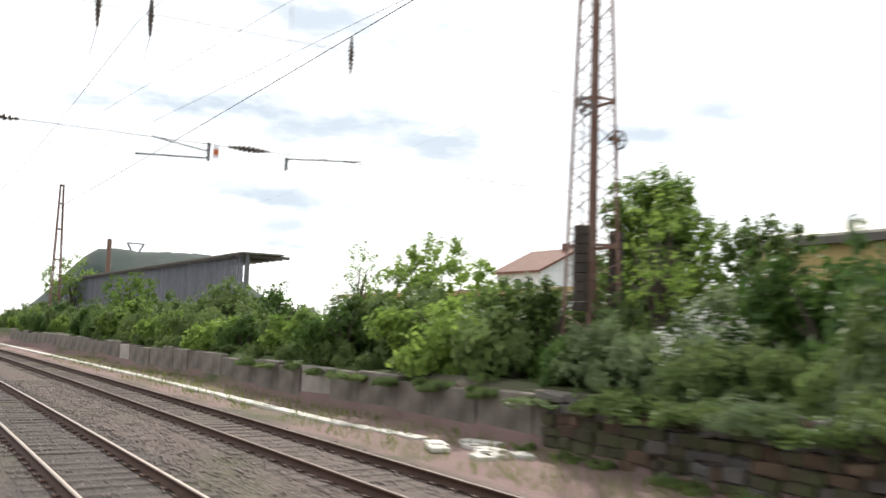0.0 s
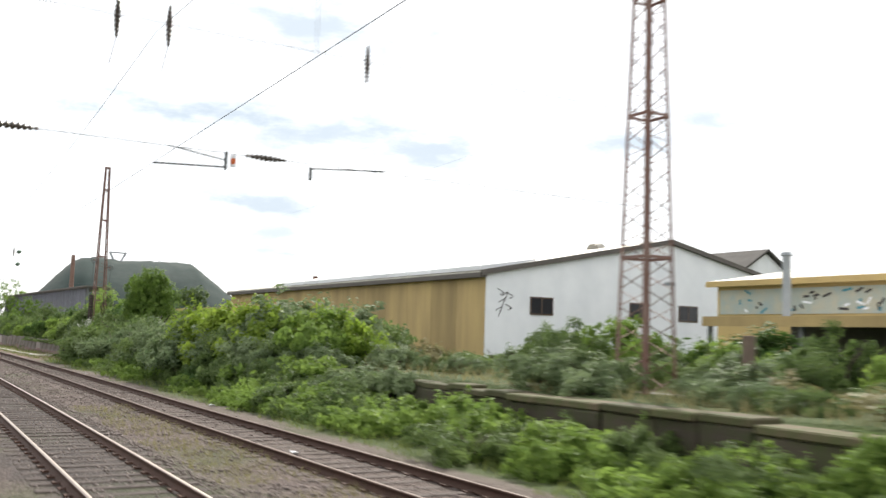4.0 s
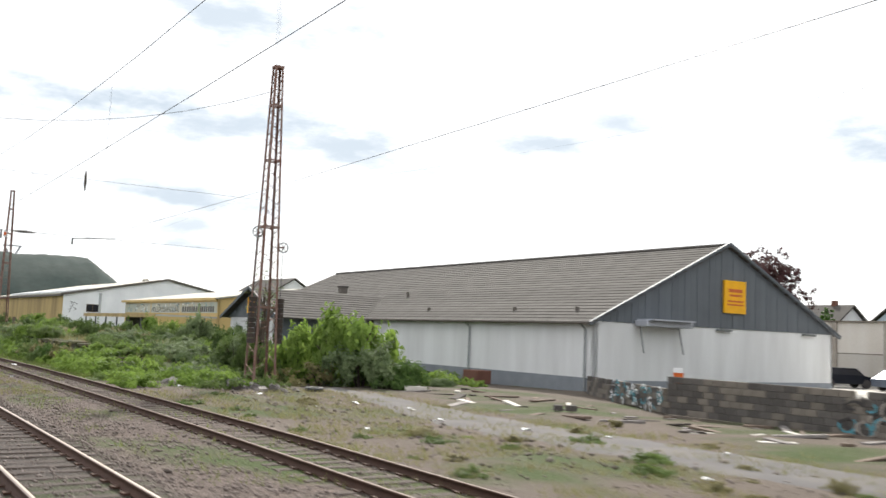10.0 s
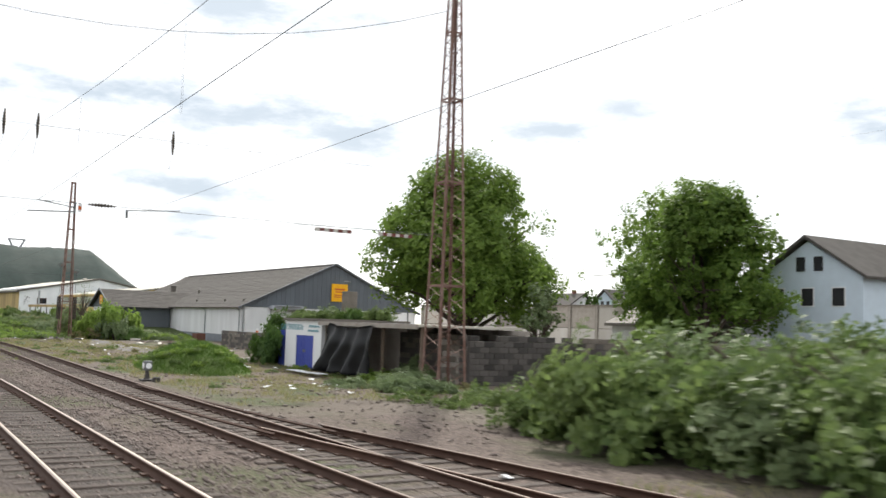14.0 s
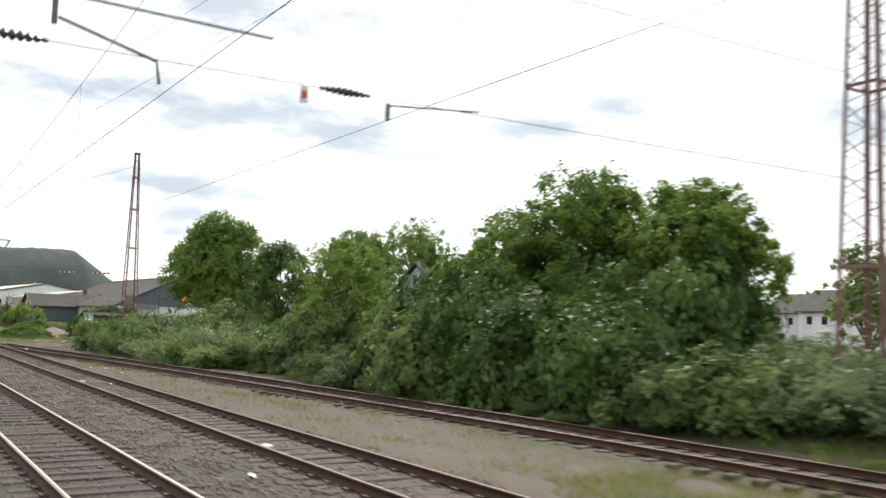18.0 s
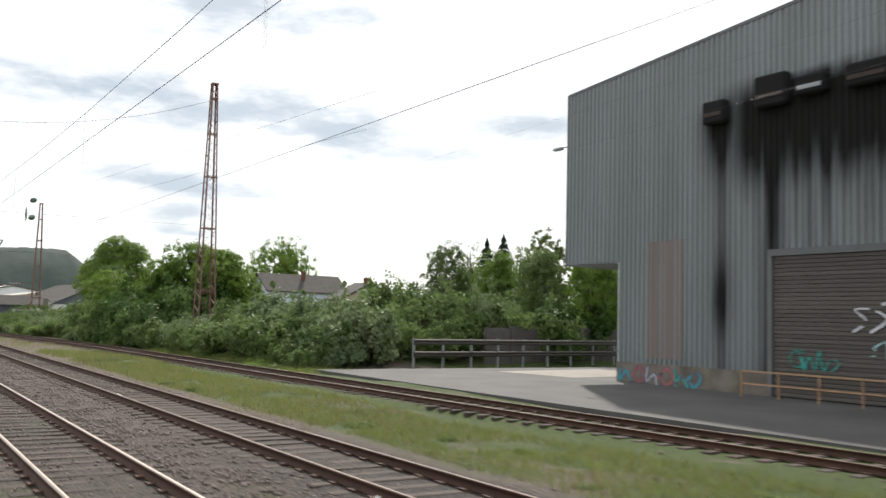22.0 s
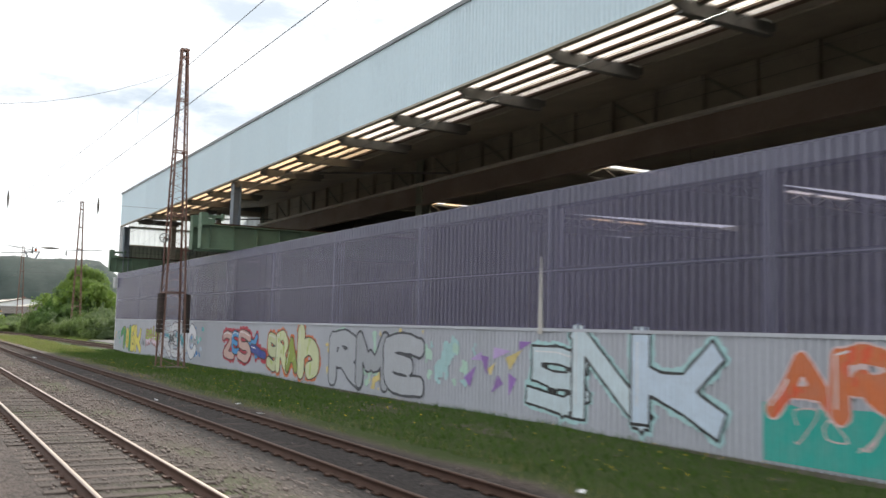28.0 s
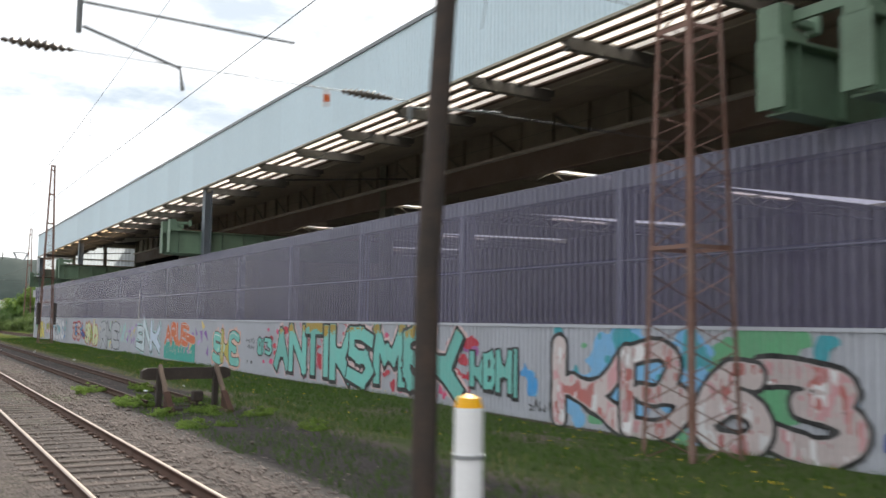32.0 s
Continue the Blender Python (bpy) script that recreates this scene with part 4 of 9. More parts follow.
# head spans across the line at each mast
for s, d, z0, top, wt in MASTS:
    if s < -50:
        continue
    far = -12.0
    up = sagging(P(s, d - 0.3, top - 1.2), P(s, far, top - 1.2), 3.4, 14)
    cable("head_span_wire", up, 0.012, "sagging head span wire across the tracks")
    cable("cross_span_wire", [P(s, d - 0.3, 8.5), P(s, far, 8.3)], 0.008, "upper cross span wire")
    cable("cross_span_wire", [P(s, d - 0.4, 5.95), P(s, far, 5.95)], 0.008, "lower cross span wire")
    for dd, z in ((6.25, 5.95), (1.4, 5.95)):
        insulator(P(s, dd - 0.45, z), P(s, dd + 0.45, z))
    for dd in (4.1, 3.1, 8.5):
        z = 8.35
        insulator(P(s, dd, z + 0.45), P(s, dd, z - 0.4))
        cable("hanger", [P(s, dd, z - 0.4), P(s, dd - 0.1, 7.4)], 0.006, "thin hanger below an insulator")
    st = thing("steady_arm", M(s, 0, 0), "thin steel steady arm holding the contact wire", "steady arm", "steady arms")
    if 200 < s < 300 or s > 400:
        part("hook", rod(bmesh.new(), [(0, 1.9, 6.2), (0, 1.9, 6.75)], 0.04, 6), "steel_grey", st)
        part("upper_tube", rod(bmesh.new(), [(0, 1.9, 6.64), (0, 5.0, 6.58)], 0.024, 6), "steel_grey", st)
        part("lower_tube", rod(bmesh.new(), [(0, 1.95, 6.3), (0, 3.28, 5.92), (0, 3.33, 5.6)], 0.028, 6), "steel_grey", st)
    else:
        part("hook", rod(bmesh.new(), [(0, 5.4, 5.6), (0, 5.4, 5.98)], 0.035, 6), "steel_grey", st)
        part("upper_tube", rod(bmesh.new(), [(0, 5.4, 5.8), (0, 4.25, 5.96)], 0.018, 6), "steel_grey", st)
        part("lower_tube", rod(bmesh.new(), [(0, 5.4, 5.66), (0, 3.95, 5.58)], 0.022, 6), "steel_grey", st)
    sa = thing("steady_arm", M(s, track2(s) - 7.41, 0), "thin steady arm over the siding", "steady arm", "steady arms")
    part("tube", rod(bmesh.new(), [(0, 7.4, 5.85), (0, 9.2, 6.0)], 0.018, 6), "steel_grey", sa)
    part("clamp", boxed(-0.03, 0.03, 7.38, 7.44, 5.6, 5.88), "steel_grey", sa)
    mk = thing("mast_marker", M(s, d - d + 5.55, 5.8), "small red and white tag hanging from the span", "marker", "span markers")
    part("plate", boxed(-0.01, 0.01, -0.06, 0.06, -0.13, 0.13), "white_bright", mk)
    part("stripe", boxed(0.011, 0.014, -0.05, 0.05, -0.06, 0.06), "red_mark", mk)

# cut-in insulators, one over the other, where the wires over the siding are divided
for s, z in ((11.6, 6.54), (11.4, 5.83), (276.6, 6.95), (276.4, 6.23)):
    insulator(P(s - 0.3, 5.84, z - 0.01), P(s + 0.3, 5.96, z + 0.01), 1.5, "grey green spindle insulator in the siding's wire", "green_steel")
    cable("cut_in_wire", [P(s - 26, 3.4, z - 0.1), P(s, 5.9, z), P(s + 26, 8.4, z - 0.1)], 0.003, "thin wire that crosses over to the siding")

gauge = thing("striped_gauge_bars", M(184.3, 0, 0), "thin span carrying two red and white striped gauge bars", "gauge bars")
part("span_wire", rod(bmesh.new(), [(0, 13.0, 5.88), (0, 20.0, 6.0)], 0.008, 5), "wire", gauge)
for y0 in (13.9, 16.6):
    for k in range(8):
        part("stripe", boxed(-0.03, 0.03, y0 + k * 0.19, y0 + k * 0.19 + 0.188, 5.7 + 0.01 * y0 - 0.139, 5.83 + 0.01 * y0 - 0.139), "faded_red" if k % 2 else "render_old", gauge)
    for y in (y0 + 0.2, y0 + 1.3):
        part("hanger", rod(bmesh.new(), [(0, y, 5.82), (0, y, 5.96)], 0.01, 5), "wire", gauge)

# ---- the long steel hall ----
HY = 14.95
hall = thing("steel_hall", M(312.6, HY, 0), "long open steel hall with smoky plastic over grey corrugated sheet", "industrial hall")
HL = 168.0
PANEL = 3.0
npan = int(HL / PANEL)
light = corrugated(0, PANEL, -0.22, 2.33)
dark_s = corrugated(0, PANEL, 2.30, 6.06, pitch=0.25, depth=0.06)
fas = corrugated(0, PANEL, 10.08, 12.72)


def mesh_of(name, bm, mat):
    me = bpy.data.meshes.new(name)
    bm.to_mesh(me)
    bm.free()
    me.materials.append(MAT[mat])
    return me


ml, md, mf = mesh_of("lower_sheet", light, "clad_light"), mesh_of("smoky_sheet", dark_s, "smoke"), mesh_of("fascia_sheet", fas, "fascia")
for i in range(npan):
    x = i * PANEL
    share("lower_sheet", ml, hall, Matrix.Translation((x, 0, 0)))
    share("smoky_sheet", md, hall, Matrix.Translation((x, -0.012, 0)))
    share("fascia_sheet", mf, hall, Matrix.Translation((x, 0, 0)))
part("base_kerb", boxed(0, HL, -0.02, 0.3, -0.6, -0.2), "concrete", hall)
part("wall_backing", boxed(0.02, HL, 0.03, 0.07, -0.2, 2.3), "grey_metal", hall)
part("top_trim", boxed(-0.02, HL, -0.06, 0.1, 6.05, 6.1), "smoke_light", hall)
part("seam_trim", boxed(-0.02, HL, -0.075, -0.053, 2.28, 2.36), "clad_light", hall)
part("roof_trim", boxed(-0.06, HL, -0.1, 0.15, 12.72, 12.86), "grey_metal", hall)
part("fascia_lower_trim", boxed(-0.03, HL, -0.07, 0.12, 10.0, 10.08), "hall_dark", hall)
part("corner_trim", boxed(-0.06, 0.02, -0.06, 0.14, -0.2, 10.0), "white_bright", hall)
for k in range(2):
    part("wall_rail", boxed(0, HL, 0.06, 0.2, (3.86, 5.6)[k], (3.98, 5.7)[k]), "steel_grey", hall)
# paler strips on the sheet put the posts' lit look into its colour
for k in range(23):
    x = 1.4 + 7.28 * k
    part("wall_post", boxed(x - 0.15, x + 0.15, 0.02, 0.3, -0.2, 6.0), "clad_light", hall)
    part("cover_strip", boxed(x - 0.13, x + 0.13, -0.05, -0.046, 2.37, 6.03), "smoke_light", hall)
# a thin pale line likewise imitates the lit rail behind the sheet
part("fixing_line", boxed(0, HL, -0.084, -0.08, 3.88, 3.91), "smoke_light", hall)
mo_ = mesh_of("overlap_sheet", corrugated(0, PANEL, 5.66, 6.05, pitch=0.25, depth=0.045), "smoke_light")
for i in range(npan):
    share("overlap_sheet", mo_, hall, Matrix.Translation((i * PANEL, -0.03, 0)))
part("drip_streak", prism(bmesh.new(), [(59.2, 2.2), (59.42, 2.2), (59.33, 4.3), (59.29, 4.3)], -0.094, -0.09), "render_old", hall, "pale streak of dried drips")
# outer columns under the canopy, and the inner row that carries the great girder
for x in (0.25, 29.9, 73.8, 117.8, 161.0):
    c = bmesh.new()
    box(c, x - 0.28, x + 0.28, 0.22, 0.26, -0.2, 10.0)
    box(c, x - 0.28, x + 0.28, 0.62, 0.66, -0.2, 10.0)
    box(c, x - 0.02, x + 0.02, 0.26, 0.62, -0.2, 10.0)
    part("column", c, "column", hall)
    c = bmesh.new()
    box(c, x - 0.4, x + 0.4, 12.0, 12.06, -0.2, 12.6)
    box(c, x - 0.4, x + 0.4, 12.6, 12.66, -0.2, 12.6)
    box(c, x - 0.04, x + 0.04, 12.06, 12.6, -0.2, 12.6)
    part("inner_column", c, "hall_green", hall)
# great girder: a plated upper web over a ledge, a smooth crane beam below it
part("girder_web", boxed(0, HL, 12.3, 12.36, 11.05, 12.8), "hall_dark", hall)
part("girder_ledge", boxed(0, HL, 11.7, 12.4, 10.98, 11.1), "hall_ledge", hall)
part("crane_beam", boxed(0, HL, 12.05, 12.12, 9.85, 10.98), "hall_brown", hall)
part("beam_flange", boxed(0, HL, 11.85, 12.3, 9.78, 9.85), "hall_brown", hall)
for k in range(61):
    x = 1.0 + 2.75 * k
    part("stiffener", boxed(x, x + 0.12, 12.08, 12.3, 11.06, 12.8), "hall_dark", hall)
    if k % 2:
        part("web_brace", bar(bmesh.new(), (x + 0.3, 12.18, 12.5), (x + 2.4, 12.18, 11.2), 0.06, 0.1), "hall_green", hall)
part("hand_rail", rod(bmesh.new(), [(0, 11.8, 11.75), (HL, 11.8, 11.75)], 0.02, 5), "hall_green", hall)
part("far_wall", boxed(0, HL, 55.8, 56.0, -0.2, 13.0), "hall_black", hall)
part("end_wall", boxed(HL, HL + 0.2, 0, 56, -0.2, 13.0), "hall_black", hall)
part("hall_floor", boxed(0, HL, 0.3, 55.8, -0.3, -0.16), "concrete_light", hall)
# canopy: four glazed bands between purlins on rafters, behind the fascia; a step up to the main roof
part("parapet_back", boxed(0, HL, 0.06, 0.12, 10.1, 12.72), "grey_metal", hall)
part("canopy_bulkhead", boxed(6.9, HL, 3.42, 3.48, 10.16, 11.5), "hall_dark", hall)
part("end_soffit", boxed(0.05, 6.9, 0.13, 3.42, 11.5, 11.58), "hall_dark", hall)
part("canopy_cheek", boxed(6.84, 6.9, 0.13, 3.42, 10.16, 11.5), "hall_dark", hall)
for k in range(34):
    x = 5.5 + 4.88 * k
    if k:
        x = 0.62 + 4.88 * (k + 1)
    x1 = min(0.62 + 4.88 * (k + 2), HL)
    rf = bmesh.new()
    prism_x(rf, [(0.05, 10.02), (0.05, 10.18), (3.6, 10.18), (3.6, 9.98), (3.3, 9.86), (0.4, 9.86)], x, x + 0.09)
    box(rf, x - 0.09, x + 0.18, 0.3, 3.4, 9.8, 9.86)
    part("rafter", rf, "rafter_grey", hall)
    g0 = max(x + 0.1, 6.95)
    for q in range(4):
        y = 0.42 + 0.63 * q
        part("skylight", boxed(g0, x1 - 0.02, y, y + 0.43, 10.225, 10.24), "skylight_warm" if x < 40 else "skylight", hall)
    part("gutter_sheet", boxed(g0, x1 - 0.02, 2.9, 3.42, 10.2, 10.24), "hall_dark", hall)
for q in range(5):
    y = 0.32 + 0.63 * q
    part("purlin", boxed(6.9, HL, y - 0.1, y + 0.1, 10.16, 10.223), "wood_grey", hall)
for x in (7.0, 34.0, 78.0, 112.0, 128.0):
    part("wind_brace", bar(bmesh.new(), (x, 0.4, 10.05), (x + 4.8, 9.0, 10.3), 0.1), "rafter_grey", hall)
# main roof over the first nave, then the second nave with cross skylights on light trusses
for k in range(35):
    x, x1 = 4.9 * k, min(4.9 * k + 4.9, HL)
    if x1 <= x:
        continue
    part("roof_sheet", prism_x(bmesh.new(), [(3.42, 11.5), (12.4, 12.75), (12.4, 12.85), (3.42, 11.6)], x, x1), "hall_black", hall)
NAVE = [13.0 + 21.75 * k for k in range(8)]
edges = [0.0] + [q for x in NAVE for q in (x, x + 2.6)] + [HL]
for a, b in zip(edges[::2], edges[1::2]):
    if b > a:
        part("roof_sheet", prism_x(bmesh.new(), [(12.36, 12.8), (26.0, 12.3), (56, 13.0), (56, 13.1), (26.0, 12.4), (12.36, 12.9)], a, min(b, HL)), "hall_black", hall)
for x in NAVE:
    if x + 2.6 > HL:
        continue
    for y0, y1 in ((12.5, 20.6), (27.2, 38.0), (45.0, 55.8)):
        part("roof_sheet", boxed(x, x + 2.6, y0, y1, 12.42, 12.5), "hall_black", hall)
    for y0, y1 in ((20.6, 22.4), (22.8, 24.6), (25.0, 27.2), (38.0, 41.0), (41.6, 45.0)):
        part("inner_skylight", boxed(x + 0.8, x + 1.8, y0 + 0.2, y1 - 0.2, 12.45, 12.47), "skylight_warm" if x < 16 else "skylight", hall)
    for x0, x1 in ((x, x + 0.8), (x + 1.8, x + 2.6)):
        for y0, y1 in ((20.6, 27.2), (38.0, 45.0)):
            part("roof_sheet", boxed(x0, x1, y0, y1, 12.42, 12.5), "hall_black", hall)
    tr_ = bmesh.new()
    for q in range(9):
        y = 20.0 + 3.0 * q
        bar(tr_, (x + 1.3, y, 11.6), (x + 1.3, y + 1.5, 12.3), 0.09)
        bar(tr_, (x + 1.3, y + 1.5, 12.3), (x + 1.3, y + 3.0, 11.6), 0.09)
    bar(tr_, (x + 1.3, 12.6, 11.6), (x + 1.3, 55, 11.6), 0.12)
    bar(tr_, (x + 1.3, 12.6, 12.3), (x + 1.3, 55, 12.3), 0.12)
    part("roof_truss", tr_, "hall_dark", hall)
    if x + 9.2 > HL:
        continue
    tb_ = thing("tube_lamp", M(312.6 + x + 9.0, HY + 22.0, 11.3), "dull grey strip lamp hanging under the hall roof", "lamp", "hall lamps")
    part("housing", boxed(-0.1, 0.1, -1.2, 1.2, 0, 0.12), "galv", tb_)
    for y in (-0.9, 0.9):
        part("hanger", rod(bmesh.new(), [(0, y, 0.12), (0, y, 1.05)], 0.012, 4), "wire", tb_)
# glazed end: three bays of milky sheet over a dark corrugated apron
for y0, y1 in ((0.62, 4.12), (4.5, 7.98), (8.4, 11.95)):
    for z0, z1 in ((8.56, 10.0), (10.1, 11.75)):
        p = corrugated(y0, y1, z0, z1, pitch=0.42, depth=0.03, y=0)
        p.transform(Matrix.Translation((0.1, 0, 0)) @ Matrix.Rotation(radians(90), 4, "Z"))
        part("milky_end_sheet", p, "milky", hall)
    part("end_post", boxed(0.02, 0.34, y1, y1 + 0.38 if y1 < 11 else y1 + 0.12, -0.2, 11.8), "hall_dark", hall)
    part("end_rail", boxed(0.02, 0.2, y0, y1, 9.99, 10.11), "hall_dark", hall)
    part("end_sill", boxed(-0.04, 0.25, y0, y1, 8.44, 8.56), "hall_dark", hall)
    q = corrugated(y0, y1, 6.0, 8.44, pitch=0.33, depth=0.06)
    q.transform(Matrix.Translation((0.1, 0, 0)) @ Matrix.Rotation(radians(90), 4, "Z"))
    part("end_apron_sheet", q, "hall_green", hall)
part("corner_pane", boxed(-0.04, 0.0, 0.14, 0.5, 6.2, 10.0), "milky", hall)
part("end_top_beam", boxed(0.02, 0.36, 0.3, 12.4, 11.75, 12.2), "hall_dark", hall)
part("end_close_sheet", boxed(0.0, 0.08, 12.0, 56, -0.2, 12.9), "hall_black", hall)
part("end_lower_sheet", boxed(0.0, 0.08, 0.5, 12.0, -0.2, 6.0), "grey_metal", hall)
part("end_fascia", boxed(-0.05, 0.02, 0.12, 56, 11.8, 12.7), "grey_metal", hall)
# crane girders that stick out over the wall
for x in (0.3, 28.7, 71.6, 116.4):
    cr = thing("crane_runway_beam", M(312.6 + x, HY, 0), "green painted crane girder sticking out over the wall", "crane girder", "crane girders")
    tip, lo, hi = (-0.8, 6.2, 7.4) if x < 1 else (-1.6, 6.2, 7.55)
    for o in ((0.0,) if x < 1 else (0.0, 1.75)):
        b = bmesh.new()
        box(b, o - 0.03, o + 0.03, tip, 12.0, lo + 0.04, hi - 0.04)
        box(b, o - 0.26, o + 0.26, tip, 12.0, hi - 0.05, hi)
        box(b, o - 0.26, o + 0.26, tip + 0.2, 12.0, lo, lo + 0.05)
        part("girder", b, "green_steel", cr)
        part("end_plate", boxed(o - 0.3, o + 0.3, tip - 0.05, tip + 0.01, lo + 0.06, hi + 0.02, bevel=0.01), "green_steel", cr)
        part("girder_rail", boxed(o - 0.05, o + 0.05, tip + 0.1, 12.0, hi, hi + 0.1), "rail_side", cr)
        for y in np.arange(tip + 0.5, 6, 1.3):
            part("stiffener", boxed(o - 0.22, o + 0.22, y, y + 0.02, lo + 0.05, hi - 0.05), "green_steel", cr)
        part("stop_block", prism_x(bmesh.new(), [(tip - 0.05, hi), (tip + 0.7, hi), (tip + 0.7, hi + 0.12), (tip + 0.35, hi + 0.2), (tip + 0.3, hi + 0.62), (tip - 0.05, hi + 0.62)], o - 0.24, o + 0.24), "green_steel", cr)
        part("buffer_arm", boxed(o - 0.08, o + 0.08, tip + 0.3, tip + 1.15, hi + 0.36, hi + 0.52, bevel=0.02), "green_steel", cr)
        part("buffer_head", boxed(o - 0.16, o + 0.16, tip + 1.1, tip + 1.25, hi + 0.26, hi + 0.62, bevel=0.03), "green_steel", cr)
        part("web_bracket", prism_x(bmesh.new(), [(0.05, lo), (0.9, lo), (0.5, lo - 0.32), (0.2, lo - 0.32)], o - 0.1, o + 0.1), "green_steel", cr)
    if x > 1:
        part("cross_tie", boxed(-0.1, 1.85, tip + 0.25, tip + 0.35, hi + 0.3, hi + 0.5), "green_steel", cr)
    else:
        part("hand_rail", bar(bmesh.new(), (0.1, -0.7, 7.4), (0.1, -0.7, 8.3), 0.04), "steel_grey", cr)
        part("white_box", boxed(-0.5, -0.1, -0.35, 0.1, 4.9, 5.8, bevel=0.06), "white_bright", cr)

# ---- grey corrugated works building ----
GB = M(284.7, 28.4, 0)
gb = thing("works_building", GB, "tall grey corrugated works building with soot stains and a roller door", "industrial building")
HOODS = ((9.3, 10.75), (12.0, 11.0), (13.7, 11.0), (15.9, 10.95), (18.6, 11.0), (21.2, 11.0))


def soot(x, z):
    """How thick the soot lies: plumes round and under each exhaust, streaks down the ribs."""
    k = 0.0
    for hx, hz in HOODS:
        g = hz + 0.55 - z
        if g > 0:
            w = 0.75 + 0.03 * g
            k = max(k, math.exp(-((x - hx) / w) ** 2) * (math.exp(-((g - 0.8) / 1.7) ** 2) + 0.4 * math.exp(-g / 4.0)))
    k = max(k, 0.97 * smooth(8.6, 11.0, x) * smooth(11.75, 11.3, z) * smooth(6.6 + 1.4 * noise.noise((x * 1.5, 0, 2)), 9.7, z))
    streak_ = noise.noise((x * 2.6, z * 0.12, 3.0)) + 0.4 * noise.noise((x * 7.0, z * 0.2, 5.0))
    band_ = k
    k += (0.3 + 0.75 * streak_) * smooth(9.5, 12.0, x) * smooth(12.2, 10.5, z) * (0.35 + 0.65 * smooth(4.0, 10.0, z))
    k += 0.75 * math.exp(-((x - 9.4) / 0.5) ** 2) * math.exp(-((z - 3.6) / 1.5) ** 2) * (1 + streak_)
    k += 0.6 * math.exp(-((x - 11.7) / 0.4) ** 2) * smooth(12, 10, z) + 0.45 * math.exp(-((x - 9.4) / 0.25) ** 2) * smooth(12, 10, z)
    k = max(k, band_)
    k += 0.1 * smooth(1.6, 0.7, z)
    return min(0.96, max(0.0, k))


gtop = lambda x: 13.2 + 0.085 * min(x, 34)
for i in range(15):
    x0, x1 = i * 3.0, i * 3.0 + 3.0
    ws = lambda a, c, z: part("wall_sheet", corrugated(a, c, z, 0, top=gtop, rows=26, soot=soot, pitch=0.28, depth=0.07), "works_sheet", gb)
    z0 = 5.1 if x1 < 4 else (5.0 if 11.7 <= x0 < 24 else 0.72)
    if i == 1:
        ws(3.0, 3.6, 5.1)
        ws(3.6, 6.0, 0.72)
        continue
    if i == 3:
        ws(9.0, 11.75, 0.72)
        ws(11.75, 12.0, 5.0)
        continue
    ws(x0, x1, z0)
side = corrugated(0, 16, 5.1, 13.2, pitch=0.28, depth=0.06)
side.transform(Matrix.Rotation(radians(90), 4, "Z"))
part("side_sheet", side, "grey_metal", gb)
part("soffit", boxed(0, 3.6, 0.02, 16, 5.05, 5.15), "grey_metal", gb)
part("corner_trim", boxed(-0.05, 0.06, -0.06, 0.06, 5.05, 13.25), "steel_grey", gb)
part("roof_edge", prism(bmesh.new(), [(0, 13.2), (34, 16.09), (34, 16.22), (0, 13.33)], -0.08, 16), "steel_grey", gb)
part("inner_wall", boxed(3.55, 3.65, 0.0, 16, -0.3, 5.1), "white", gb, "pale painted recess wall")
part("plinth", boxed(3.6, 11.6, -0.08, 0.2, -0.3, 0.72), "concrete", gb)
part("rear_wall", boxed(0.1, 45, 15.8, 16, -0.3, 13.0), "grey_metal", gb)
part("brown_panel", corrugated(5.35, 7.4, 0.95, 5.9, y=-0.055, depth=0.02), MAT["brown_sheet"], gb, "brown corrugated patch")
ds = thing("roller_door", M(296.5, 28.4, 0), "rusty slatted roller door sprayed with tags", "roller door")
for k in range(34):
    part("slat", boxed(0, 8, -0.02, 0.05, -0.1 + k * 0.15, 0.04 + k * 0.15, bevel=0.012), "door_slat", ds)
for x in (-0.2, 8.0):
    part("guide", boxed(x, x + 0.2, -0.1, 0.1, -0.2, 5.1), "steel_grey", ds)
part("header_box", boxed(-0.2, 8.2, -0.12, 0.1, 5.0, 5.25), "steel_grey", ds)
# exhaust hoods with soot streaks below them
for k, (x, z) in enumerate(HOODS):
    hd = thing("exhaust_hood", M(284.7 + x, 28.4, z), "sooty exhaust hood on the corrugated wall", "exhaust hood", "exhaust hoods")
    hw, z0, z1 = ((0.55, -0.4, 0.5), (0.7, -0.45, 0.75), (0.6, -0.3, 0.4), (0.8, -0.35, 0.45), (0.6, -0.35, 0.7), (0.6, -0.35, 0.35))[k]
    part("hood", boxed(-hw, hw, -0.5, -0.06, z0, z1, bevel=0.08), "soot", hd)
    part("louvre", boxed(-hw + 0.12, hw - 0.12, -0.53, -0.5, -0.12, 0.03), "galv" if k == 2 else "weight", hd)
lamp = thing("wall_lamp", M(284.7, 28.4, 10.8), "grey street lamp arm on the corner of the works building", "lamp")
part("arm", rod(bmesh.new(), [(0, 0, 0), (-0.5, -0.05, 0.05)], 0.03, 6), "galv", lamp)
part("head", boxed(-1.1, -0.45, -0.12, 0.12, -0.05, 0.1, bevel=0.04), "galv", lamp)
rl = thing("railing", M(296.0, 27.2, -0.2), "rusty low steel railing before the roller door", "railing")
for k in range(7):
    part("post", boxed(k * 1.6, k * 1.6 + 0.06, 0, 0.06, 0, 1.0), "rail_paint", rl)
for z in (0.5, 0.95):
    part("rail", boxed(0, 9.7, 0.01, 0.05, z, z + 0.06), "rail_paint", rl)
